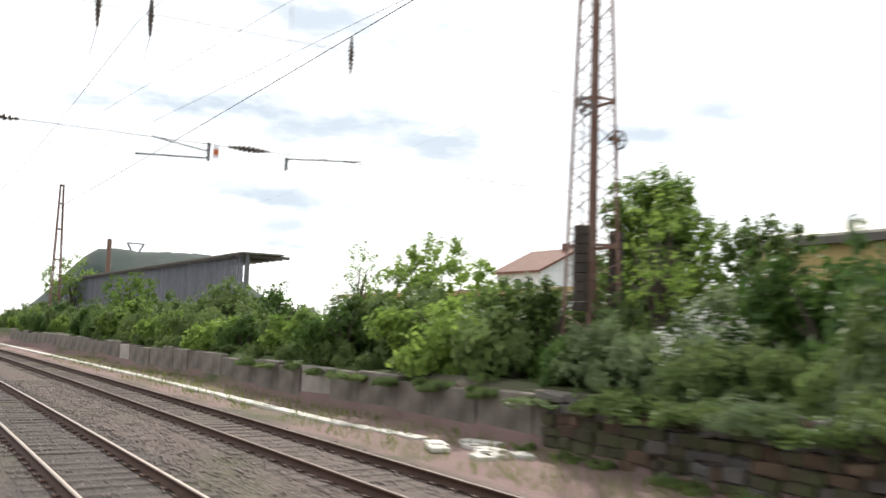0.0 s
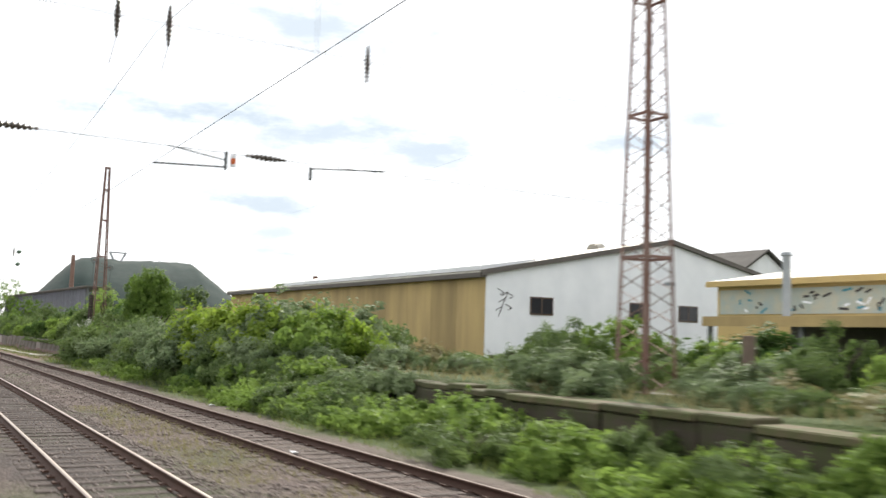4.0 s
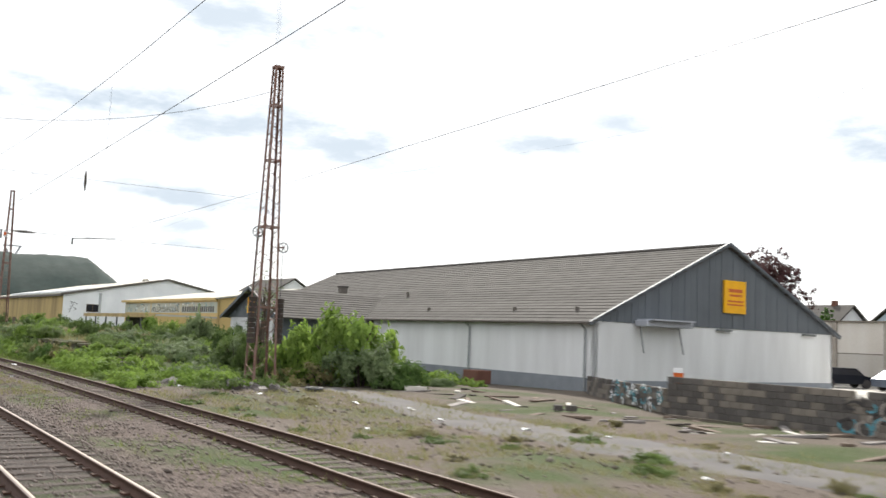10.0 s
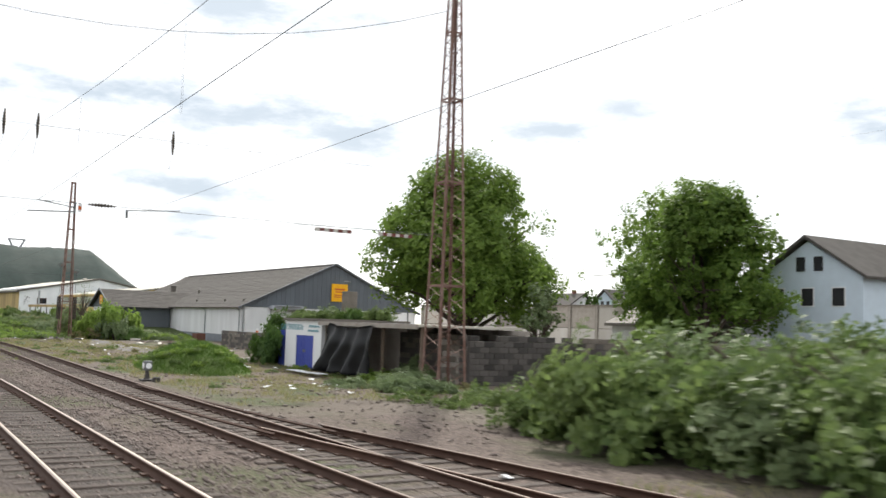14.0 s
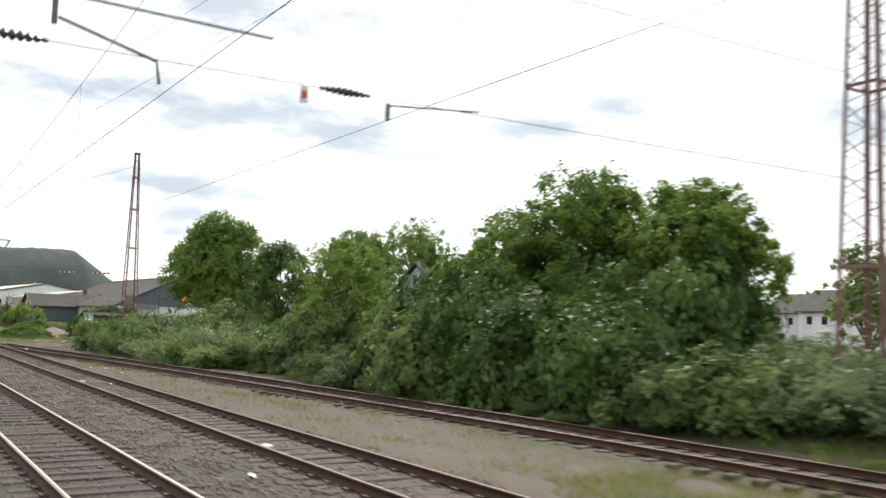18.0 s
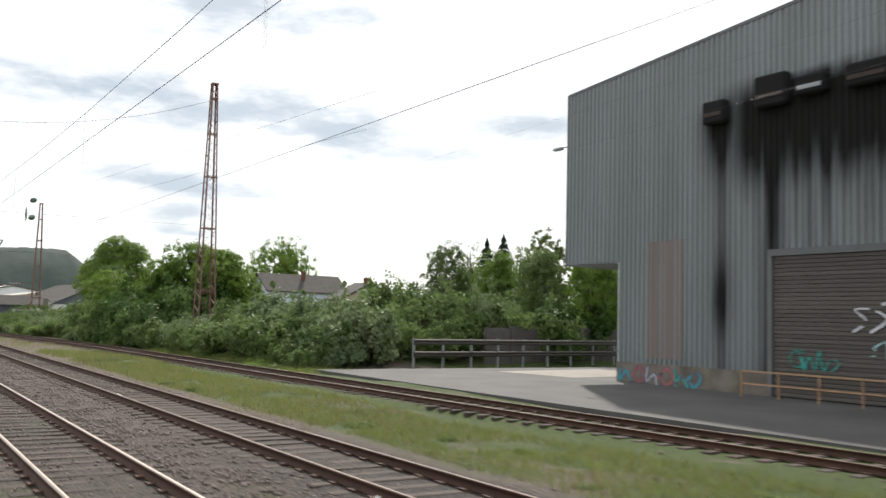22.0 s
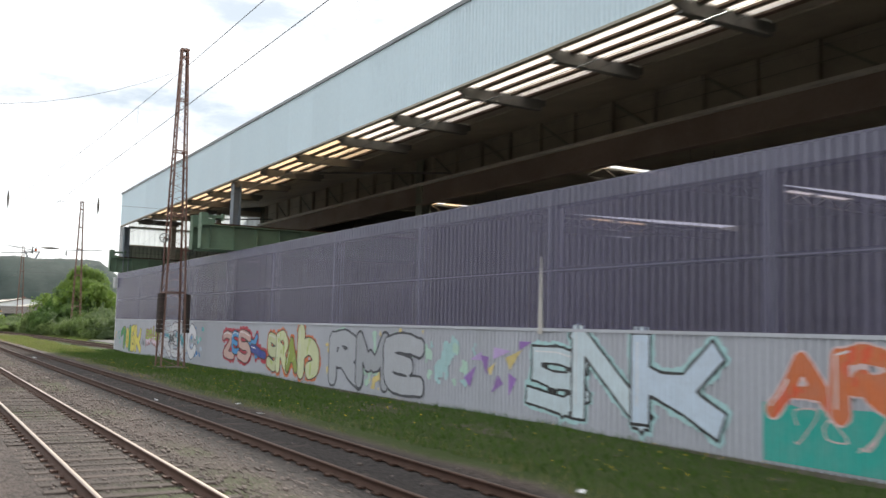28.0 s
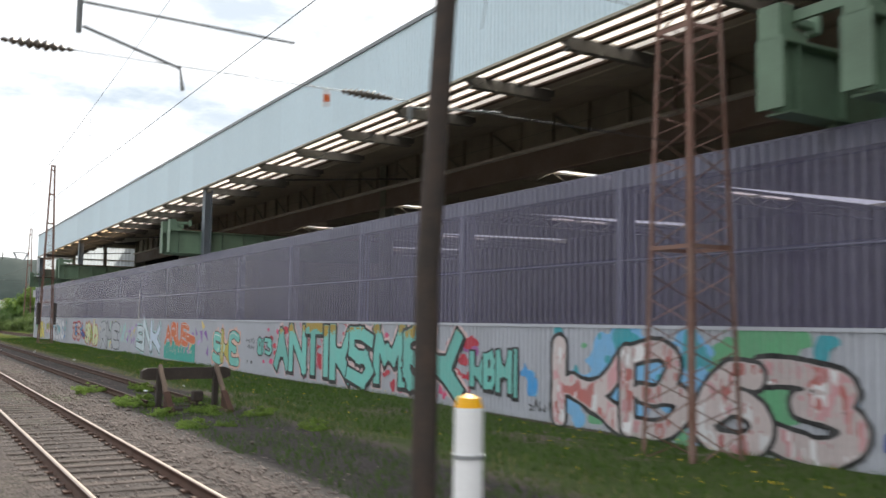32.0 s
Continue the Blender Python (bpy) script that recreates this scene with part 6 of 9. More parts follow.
for x in (1.45, 2.55):
    d_ = part("door", boxed(x + 0.01, x + 1.09, 0.03, 0.1, 0.05, 1.73), "blue", sh)
    part("door_handle", boxed(x + (0.95 if x < 2 else 0.08), x + (1.0 if x < 2 else 0.13), -0.02, 0.03, 0.85, 1.0), "steel_grey", d_)
    for k in range(4):
        part("door_rib", boxed(x + 0.12 + k * 0.26, x + 0.15 + k * 0.26, 0.015, 0.03, 0.1, 1.68), "blue", d_)
dl = thing("blue_gate", M(167.7, 19.45, -0.2), "blue metal gate half hidden by ivy", "gate")
part("leaf", boxed(0, 1.25, 0, 0.06, 0, 1.95), "blue", dl)
part("rail", boxed(0, 1.25, -0.03, 0.0, 1.0, 1.08), "blue", dl)
share("painted_letters", text_mesh("painted_letters", "GARTENDESIGN", 0.3, "bluegreen", width=2.9), sh, Matrix.Translation((-0.6, -0.012, 2.0)))
nb = bmesh.new()
for z, x0 in ((2.16, 3.05), (1.93, 2.95)):
    for k in range(9):
        box(nb, x0 + k * 0.15, x0 + k * 0.15 + 0.1, -0.012, -0.004, z, z + 0.11)
part("contact_bars", nb, "bluegreen", sh, "small rows of bars")
# open carport with tarpaulin
cpt = thing("carport", M(173.7, 19.4, -0.2), "open carport with a thin corrugated roof and block rear wall", "carport")
part("roof", boxed(0, 9.6, -0.3, 5.2, 2.38, 2.48), "roof_sheet", cpt)
part("roof_edge", boxed(-0.05, 9.7, -0.36, -0.3, 2.3, 2.5), "concrete_light", cpt)
for x in (1.6, 6.0, 9.4):
    part("post", boxed(x, x + 0.12, 0, 0.12, 0, 2.38), "wood_grey", cpt)
block_wall("carport_wall", M(174.0, 24.0, -0.25), 10.0, 10, ("concrete_light", "concrete"), "pale block wall at the back of the carport", seed=6)
block_wall("yard_block_wall", M(177.5, 21.6, -0.25), 5.6, 9, ("concrete_dark", "concrete_dark", "concrete"), "dark sooty block wall under the carport roof", seed=7)
block_wall("yard_block_wall", M(181.6, 21.2, -0.25, 20), 2.7, 8, ("concrete_light", "concrete"), "pale block wall piece", seed=8, drop=0.2)
block_wall("yard_block_wall", M(184.4, 21.0, -0.25, 90), 7.0, 9, ("concrete_dark", "wall_black", "concrete_dark"), "free-standing dark concrete block wall", seed=9, drop=0.15)
block_wall("yard_block_wall", M(184.6, 26.8, -0.25, 10), 10, 9, ("concrete", "concrete_dark"), "grey rendered block wall behind brambles", seed=10)
bs = thing("concrete_post", M(166.8, 24.2, -0.2), "square concrete chimney post behind the ivy", "chimney")
part("shaft", boxed(-0.35, 0.35, -0.35, 0.35, 0, 4.3, bevel=0.03), "concrete", bs)
# hanging tarpaulin with folds
tb = bmesh.new()
rows_, cols_ = 16, 40
grid = []
for j in range(rows_ + 1):
    v_ = j / rows_
    row = []
    for i in range(cols_ + 1):
        u_ = i / cols_
        x = u_ * 4.6 - 0.9 * v_ ** 1.5 * (1 - u_)
        sag = 0.35 * math.sin(math.pi * u_) * (1 - v_) * 0.6
        y = -0.35 - 0.5 * v_ * (1 - 0.5 * u_) + 0.16 * math.sin(u_ * 23 + 2.5 * v_ + 1.5 * noise.noise((u_ * 3, v_ * 2, 1))) * (0.35 + v_) + 0.1 * noise.noise((u_ * 6, v_ * 4, 2))
        z = 2.35 * (1 - v_) - sag + 0.1
        row.append(tb.verts.new((x, y, max(0.02, z))))
    grid.append(row)
for j in range(rows_):
    for i in range(cols_):
        f = tb.faces.new((grid[j][i], grid[j + 1][i], grid[j + 1][i + 1], grid[j][i + 1]))
        f.smooth = True
bmesh.ops.solidify(tb, geom=tb.faces[:], thickness=0.01)
tarp = obj("tarpaulin", tb, MAT["tarp"])
tarp.matrix_world = M(175.2, 19.3, -0.2)
tagged(tarp, "creased black tarpaulin hanging from the carport roof", "tarpaulin")
sheet = thing("plastic_sheet", M(173.3, 17.8, -0.18), "crumpled white plastic sheet on the ground by the tarpaulin", "plastic sheet")
b = bmesh.new()
for k in range(9):
    x = k * 0.42
    bar(b, (x, 0.1 * math.sin(k), 0.03), (x + 0.42, 0.1 * math.sin(k + 1), 0.05), 0.45, 0.03)
part("sheet", b, "white_bright", sheet)

# ---- concrete retaining wall at the start ----
rw = thing("retaining_wall", Matrix.Identity(4), "mossy concrete retaining wall with broken capping", "retaining wall")
rr = random.Random(2)
s = -95.0
while s < -11.5:
    w = rr.uniform(1.9, 2.6)
    pn = part("concrete_panel", boxed(0, w - 0.03, 0, 0.35, -0.6, 0.98 + rr.uniform(-0.12, 0.1), bevel=0.03), "concrete" if rr.random() < 0.85 else "concrete_light", rw)
    pn.matrix_world = M(s, 12.4 + rr.uniform(-0.03, 0.03), 0, rr.uniform(-0.6, 0.6))
    s += w
sw_ = thing("stone_wall", Matrix.Identity(4), "old brown rubble stone retaining wall overgrown with brambles", "retaining wall")
for row in range(6):
    s = -11.5
    while s < 1.5:
        w = rr.uniform(0.22, 0.75)
        h = rr.uniform(0.17, 0.3)
        sb = boxed(0, w - 0.02, 0, 0.3, 0, h, bevel=0.04)
        for v in sb.verts:
            v.co += Vector((rr.uniform(-0.025, 0.025), rr.uniform(-0.03, 0.03), rr.uniform(-0.025, 0.025)))
        st_ = part("stone", sb, rr.choice(("moss_stone", "moss_stone", "stonewall", "concrete_dark")), sw_)
        st_.matrix_world = M(s, 12.3 + rr.uniform(-0.08, 0.06), -0.35 + row * 0.245 + rr.uniform(-0.03, 0.03), rr.uniform(-4, 4))
        s += w
core = part("wall_core", boxed(0, 13, 0, 0.4, -0.6, 1.05), "concrete_dark", sw_)
core.matrix_world = M(-11.5, 12.48, 0)
# broken platform edge along the bank
pe = thing("platform_edge", Matrix.Identity(4), "crumbling dark edge of an old loading platform", "platform edge")
for start, stop in ((43.0, 62.0), (90.0, 109.0)):
    s = start
    while s < stop:
        w = rr.uniform(1.0, 2.4)
        z = bank(s) - 0.3 + rr.uniform(-0.06, 0.05)
        d0 = 13.45 + 0.5 * math.sin(s * 0.2)
        e_ = part("edge_stone", boxed(0, w - 0.03, 0, 0.7, z - 0.85, z - 0.16, bevel=0.04), "moss_stone", pe)
        e_.matrix_world = M(s, d0 + rr.uniform(-0.06, 0.05), 0, rr.uniform(-2, 2))
        c_ = part("coping_stone", boxed(-0.02, w - 0.04, -0.08, 0.8, z - 0.15, z + 0.02, bevel=0.03), "coping", pe)
        c_.matrix_world = M(s, d0 + rr.uniform(-0.05, 0.05), 0, rr.uniform(-2, 2))
        s += w
# pale cable trough along the siding
tr = thing("cable_trough", Matrix.Identity(4), "row of pale concrete cable trough lids along the siding", "cable trough")
lid = mesh_of("trough_lid", boxed(0, 0.97, -0.2, 0.2, -0.06, 0.03, bevel=0.012), "path")
s = -110.0
while s < -14:
    share("trough_lid", lid, tr, M(s, 10.35 + 0.25 * smooth(-60, -110, s) + (0.5 * smooth(-19, -14, s)), -0.2, rr.uniform(-1, 1)))
    s += 1.0
for k in range(9):
    sl = part("loose_slab", boxed(0, rr.uniform(0.5, 1.0), -0.2, 0.2, -0.04, 0.05, bevel=0.012), "path", tr)
    sl.matrix_world = M(-14.3 + rr.uniform(0, 3.2), 10.3 + rr.uniform(0, 1.3), -0.19, rr.uniform(-25, 25))
rb = thing("relay_box", M(-0.2, 5.5, -0.25), "small rusty brown trackside relay box", "relay box")
part("box", boxed(-0.22, 0.22, -0.2, 0.2, 0.1, 0.75, bevel=0.02), "stonewall", rb)
part("lid", boxed(-0.26, 0.26, -0.24, 0.24, 0.75, 0.82, bevel=0.015), "stonewall", rb)
part("foot", boxed(-0.12, 0.12, -0.12, 0.12, -0.1, 0.1), "concrete_dark", rb)

# ---- slatted shed, houses and the far distance ----
ps = thing("slatted_shed", M(-66, 25.0, 0), "long open shed clad with grey violet upright slats", "shed")
for k in range(150):
    x = -75 + k * 0.5
    part("slat", boxed(x, x + 0.27, 0, 0.08, 3.2 if x > -20 else 2.0, 7.85), "purple_clad", ps)
part("roof", boxed(-75.5, 0.6, -0.4, 3.2, 7.85, 7.98), "roof_edge", ps)
for x in np.arange(-75, 1, 1.5):
    part("rafter", boxed(x, x + 0.12, -0.7, 3.9, 7.6, 7.84), "roof_edge", ps)
for x in np.arange(-75, 1, 7.5):
    part("post", boxed(x, x + 0.3, 0.1, 0.4, 0, 7.9), "steel_grey", ps)
part("back_wall", boxed(-75, -24, 3.0, 3.15, 0, 7.6), "concrete_dark", ps)
lo = thing("low_store", M(-40, 42, 0), "low store with pale roof edge seen over the bushes", "warehouse")
part("store_body", boxed(-42, 0, 0, 10, 0, 4.4), "white", lo)
part("roof", boxed(-43, 1, -0.8, 11, 5.2, 5.6), "ochre", lo)
# near-black sheet on the solid front imitates the shade of an open bay
part("opening", boxed(-12, -1, -0.05, 0, 0, 3.9), "lettering", lo)
part("roof_post", boxed(-20, -19.7, -0.5, -0.2, 0, 5.2), "steel_grey", lo)


def house(s, d, z, w, dep, eave, ridge, wall, roof, label, rz=0.0, chim=True, front_gable=False):
    h = thing("house", M(s, d, z, rz), label, "house", "distant houses")
    core = boxed(-w / 2, w / 2, 0, dep, -1, eave)
    part("house_body", core, wall, h)
    if front_gable:
        part("gable", prism(bmesh.new(), [(-w / 2, eave), (w / 2, eave), (0, ridge)], 0, dep), wall, h)
        for sg_ in (-1, 1):
            b = bmesh.new()
            prism(b, [(0, ridge + 0.2), (sg_ * (w / 2 + 0.5), eave - 0.15), (sg_ * (w / 2 + 0.5), eave + 0.05), (0, ridge + 0.42)], -0.4, dep + 0.4)
            bmesh.ops.recalc_face_normals(b, faces=b.faces[:])
            part("roof_slope", b, roof, h)
    else:
        part("gable", prism_x(bmesh.new(), [(0, eave), (dep, eave), (dep / 2, ridge)], -w / 2, w / 2), wall, h)
        for y0 in (-0.5, dep + 0.5):
            b = bmesh.new()
            prism_x(b, [(y0, eave - 0.15), (dep / 2, ridge + 0.1), (dep / 2, ridge + 0.35), (y0, eave + 0.08)], -w / 2 - 0.4, w / 2 + 0.4)
            bmesh.ops.recalc_face_normals(b, faces=b.faces[:])
            part("roof_slope", b, roof, h)
    for k in range(3):
        x = -w / 2 + w * (k + 0.75) / 3.5
        wn_ = part("window", boxed(x - 0.45, x + 0.45, -0.05, 0.02, eave - 1.9, eave - 0.7), "window", h)
        part("window_frame", boxed(x - 0.52, x + 0.52, -0.03, 0.015, eave - 1.97, eave - 0.63), "white_bright", wn_)
    if front_gable:
        for x in (-0.9, 0.5):
            part("window", boxed(x, x + 0.7, -0.05, 0.02, eave + 0.5, eave + 1.5), "window", h)
    if chim:
        part("chimney", boxed(w * 0.2, w * 0.2 + 0.6, dep / 2 - 0.3, dep / 2 + 0.3, ridge - 0.6, ridge + 0.9), "tile_red", h)
    return h


house(-73, 58, 0, 7.5, 10, 8.6, 11.0, "white", "tile_red", "white house with red tiled roof behind the bushes")
house(2.2, 70, 0, 15, 8, 9.3, 11.7, "white", "tile", "grey roofed gable house behind the store", chim=False)
house(175.6, 55, 0, 8.4, 14, 6.3, 8.9, "house_wall", "tile", "pale blue house with a front gable", front_gable=True)
house(90, 105, 0, 9, 9, 5.4, 8.3, "white", "tile", "house with a dark tiled roof behind the boundary wall")
house(101, 108, 0, 8, 10, 5.6, 8.8, "house_wall", "tile", "grey gabled house behind the boundary wall", front_gable=True)
house(111, 103, 0, 9, 9, 5.2, 8.0, "house_cream", "tile", "house with a dark roof behind the boundary wall")
house(122, 100, 0, 10, 9, 5.4, 8.2, "house_cream", "tile", "pale house with a dark tiled roof behind the boundary wall")
house(220.6, 47, 0, 3.8, 7, 4.4, 6.2, "house_cream", "tile", "small cream house with a tiled roof")
house(236, 75, 0, 9, 10, 6.5, 9.6, "house_wall", "tile", "house with grey roof among trees", front_gable=True)
house(263, 88, 0, 11, 10, 6.5, 10.2, "white", "tile", "white house with grey roof among trees")
house(166.2, 51.8, 0, 13, 7, 2.8, 4.1, "white", "roof_edge", "low white outbuilding with a shallow grey roof")
for k in range(5):
    house(128 + k * 14, 120 + (k % 2) * 12, 0, 9, 9, 5.5, 8.6, "white", "tile", "distant white house with grey roof", chim=k % 2 == 0)

# spoil heap hill with a steel viewing tower
hv, hf = [], []
nx, ny = 90, 24
for i in range(nx + 1):
    for j in range(ny + 1):
        u, v = i / nx * 2 - 1, j / ny * 2 - 1
        prof = min(1.0, max(0.0, (u + 0.92) / 0.5)) * (1 - smooth(0.18, 0.66, u) ** 0.8)
        hh = 137 * prof * (1 - abs(v) ** 2.2) + 5 * noise.noise((u * 5, v * 4, 0)) * prof + 2.5 * noise.noise((u * 21, v * 9, 3)) * prof
        hv.append(Vector((-1900 + v * 330, 232 + u * -340, max(-2, hh))))
hf = [(i * (ny + 1) + j, i * (ny + 1) + j + 1, (i + 1) * (ny + 1) + j + 1, (i + 1) * (ny + 1) + j) for i in range(nx) for j in range(ny)]
hme = mesh_np("spoil_heap", hv, hf, "hill")
for p_ in hme.polygons:
    p_.use_smooth = True
tagged(new("spoil_heap", hme), "flat topped wooded spoil heap in the distance", "hill", kind="structure")
vt = thing("viewing_tower", pose(-1823, 230, 118, 0, 0, 100), "V-shaped steel viewing tower on the distant hill", "tower")
part("leg", bar(bmesh.new(), (0, 0, 0), (-16, 0, 30), 3), "tower", vt)
part("leg", bar(bmesh.new(), (0, 0, 0), (16, 0, 30), 3), "tower", vt)
part("deck", bar(bmesh.new(), (-16, 0, 29), (16, 0, 29), 2.4), "tower", vt)
sc = thing("smoke_stack", pose(*P(-395, 115, 0), 0, 0, 0), "tall thin red brown chimney in the distance", "chimney")
part("shaft", rod(bmesh.new(), [(0, 0, 0), (0, 0, 37)], [1.3, 0.9], 10), "steel_rust", sc)

# ---- plants ----
VEG = np.random.default_rng(11)


def clumps(n_clump, per, shape, rng, spread=0.22):
    """Leaf centres gathered in clumps; shape(rng, n) gives the clump centres in a unit plant."""
    c = shape(rng, n_clump)
    k = rng.uniform(0.6, 1.4, (n_clump, 1, 1)) * spread
    off = rng.normal(size=(n_clump, per, 3))
    off /= np.linalg.norm(off, axis=2)[..., None] ** 0.6 + 0.3
    return (c[:, None] + off * k).reshape(-1, 3)


def lobed(rng, n, k, r0, r1, top, flat=1.0):
    """Points on several overlapping rounded masses that stand on the ground, with a few long shoots."""
    a, q = rng.uniform(0, math.tau, k), np.sqrt(rng.uniform(0, 1, k)) * 0.82
    rad = rng.uniform(r0, r1, k)
    cz = rng.uniform(0.12, 1.0, k) * (top - rad * 0.9) * (1 - 0.5 * q)
    c = np.stack([q * np.cos(a), q * np.sin(a), np.maximum(cz, 0.05)], -1)
    i = rng.choice(k, n, p=rad**2 / (rad**2).sum())
    v = rng.normal(size=(n, 3))
    v /= np.linalg.norm(v, axis=1)[:, None]
    v[:, 2] = np.where(rng.random(n) < 0.7, np.abs(v[:, 2]), v[:, 2])
    p = c[i] + v * rad[i][:, None] * rng.uniform(0.62, 1.04, (n, 1)) * np.array([1, 1, flat])
    shoot = rng.random(n) < 0.06
    p[shoot, 2] += rng.uniform(0.05, 0.28, shoot.sum())
    p[:, 2] = np.abs(p[:, 2])
    return p


def dome(rng, n):
    return lobed(rng, n, 15, 0.19, 0.36, 0.95)


def upright(rng, n):
    p = lobed(rng, n, 17, 0.15, 0.28, 1.05)
    p[:, :2] *= 0.75
    return p


def low(rng, n):
    p = lobed(rng, n, 22, 0.17, 0.33, 0.85, 0.75)
    p[:, :2] *= 1.12
    return p


def plant_mesh(name, shape, n_clump, per, size, mat, seed, spread=0.2):
    rng_ = np.random.default_rng(seed)
    c = clumps(int(n_clump * 1.5), int(per * 1.25), shape, rng_, spread * 0.55)
    c[:, 2] = np.maximum(c[:, 2], 0.02)
    v, f = leaves(c, size * 0.92, rng_, out=c - np.array([0, 0, 0.2]) + 0.25 * np.sin(c * 9.0 + seed))
    return mesh_np(name, v, f, mat)


def stem_mesh(name, seed, n=7, spread=0.55, h=0.75):
    r_ = random.Random(seed)
    bm = bmesh.new()
    for k in range(n):
        a, q = r_.uniform(0, 6.28), r_.uniform(0.3, 1) * spread
        tip = Vector((q * math.cos(a), q * math.sin(a), h * r_.uniform(0.6, 1.0)))
        mid = tip * 0.5 + Vector((0, 0, 0.12))
        rod(bm, [(0.04 * math.cos(a), 0.04 * math.sin(a), -0.05), mid, tip], [0.025, 0.016, 0.006], 5)
    me = bpy.data.meshes.new(name)
    bm.to_mesh(me)
    bm.free()
    me.materials.append(MAT["bark"])
    return me


BUSH = {}
for key, shape, nc, per, size, mat, sp in (("shrub", dome, 150, 26, 0.082, "leaf", 0.17), ("fresh", dome, 130, 22, 0.1, "leaf_bright", 0.18), ("dark", dome, 170, 26, 0.08, "leaf_dark", 0.17),
                                           ("grey", dome, 130, 26, 0.085, "leaf_grey", 0.17), ("bramble", low, 230, 22, 0.072, "leaf", 0.15), ("bramble_grey", low, 210, 22, 0.072, "leaf_grey", 0.16),
                                           ("tall", upright, 170, 26, 0.06, "leaf", 0.14), ("tall_fresh", upright, 130, 24, 0.065, "leaf_bright", 0.15), ("weed", low, 60, 14, 0.13, "leaf_bright", 0.2), ("weed_dark", low, 60, 14, 0.12, "leaf", 0.2),
                                           ("brown", dome, 90, 20, 0.09, "dry", 0.18), ("yellow", dome, 130, 22, 0.095, "leaf_yellow", 0.18)):
    BUSH[key] = [plant_mesh("foliage", shape, nc, per, size, mat, hash_ + 100 * len(BUSH), sp) for hash_ in (1, 2, 3)]
STEMS = [stem_mesh("woody_base", k) for k in range(3)]
LABEL = {"shrub": "leafy green shrub on the bank", "fresh": "bright fresh green leafy shrub", "dark": "dense dark green leafy shrub", "grey": "grey green shrub with dusty leaves", "bramble": "sprawling green bramble thicket",
         "bramble_grey": "pale sprawling bramble thicket", "tall": "tall slender dark green bush", "tall_fresh": "tall bright green bush", "weed": "low bright green weeds", "weed_dark": "low green weeds", "brown": "half dry brownish shrub", "yellow": "bright yellow green shrub on the slope"}
PR = random.Random(21)


def plant(kind, s, d, h, w=None, z=None):
    """One plant: foliage over a few stems. h metres high, w metres wide."""
    w = (w or h * 1.25) * 1.12
    if z is None:
        z = height(s, d) if d > 9 else near_z(s, d)
    name = "weeds" if kind.startswith("weed") else ("bramble" if kind.startswith("bramble") else ("shrub" if kind in ("shrub", "brown") else "bush"))
    t = thing(name, M(s, d, z - 0.04, PR.uniform(0, 360)), LABEL[kind], "plant" if name == "weeds" else name, "trackside " + name)
    f = share("foliage", PR.choice(BUSH[kind]), t, Matrix.Diagonal((w / 2, w / 2 * PR.uniform(0.85, 1.15), h, 1)))
    if name != "weeds":
        tagged(share("woody_base", PR.choice(STEMS), t, Matrix.Diagonal((w / 2, w / 2, h, 1))), kind="stuff")
    return t


def thicket(kinds, s0, s1, d0, d1, n, h0, h1, wide=1.3):
    for k in range(n):
        s = s0 + (s1 - s0) * (k + PR.random()) / n
        d = PR.uniform(d0, d1)
        h = PR.uniform(h0, h1)
        plant(PR.choice(kinds), s, d, h, h * wide * PR.uniform(0.85, 1.25))


# bank over the retaining wall
thicket(("shrub", "dark", "tall", "fresh"), -110, -12, 13.4, 15.4, 40, 1.4, 2.8)
thicket(("shrub", "dark", "tall"), -130, -15, 16, 22, 26, 2.2, 3.8)
thicket(("bramble", "shrub"), -60, -12, 12.9, 13.8, 20, 0.5, 1.2)
thicket(("bramble", "bramble_grey", "bramble"), -13, 2, 13.9, 15.2, 16, 1.5, 2.3, 1.2)
plant("dark", -7.2, 16.2, 3.7, 4.6)
plant("shrub", -3.2, 15.6, 3.3, 4.8)
plant("shrub", -15.0, 15.2, 3.4, 4.8)
plant("fresh", -18.6, 14.4, 2.6, 4.2)
plant("shrub", -0.2, 15.2, 2.6, 3.6)
thicket(("weed_dark",), -12, -5, 11.7, 12.1, 6, 0.25, 0.5, 1.6)
plant("grey", -8.8, 14.6, 2.5, 3.2)
for k in range(9):
    plant(PR.choice(("bramble", "bramble_grey", "bramble", "weed_dark")), -9.0 + k * 1.1, 12.25 + PR.uniform(-0.15, 0.25), PR.uniform(0.5, 0.85), PR.uniform(1.1, 1.7), PR.uniform(0.75, 1.0))
plant("fresh", 2.2, 12.3, 2.2, 2.6)
plant("yellow", 3.6, 12.1, 1.7, 2.2)
for k in range(9):
    plant("bramble", -30 + k * 2.3, 12.5, PR.uniform(0.35, 0.6), PR.uniform(0.9, 1.6), 0.75)
# overgrown slope
thicket(("bramble", "bramble_grey", "bramble_grey"), 1.5, 34, 12.0, 15.4, 40, 1.6, 2.5, 1.8)
thicket(("bramble", "grey", "bramble"), 2, 34, 15, 19, 30, 2.5, 3.3, 1.7)
thicket(("weed", "weed_dark"), 0.5, 44, 10.2, 12.2, 54, 0.5, 1.15, 1.7)
thicket(("yellow",), 23, 33, 12.6, 14.6, 6, 2.5, 3.2, 1.35)
thicket(("grey", "shrub", "bramble", "weed", "weed_dark", "dark"), 12, 40, 11.4, 13.3, 40, 0.7, 1.5, 1.5)
thicket(("yellow", "fresh"), 33, 37, 14, 16.5, 4, 2.2, 2.9, 1.3)
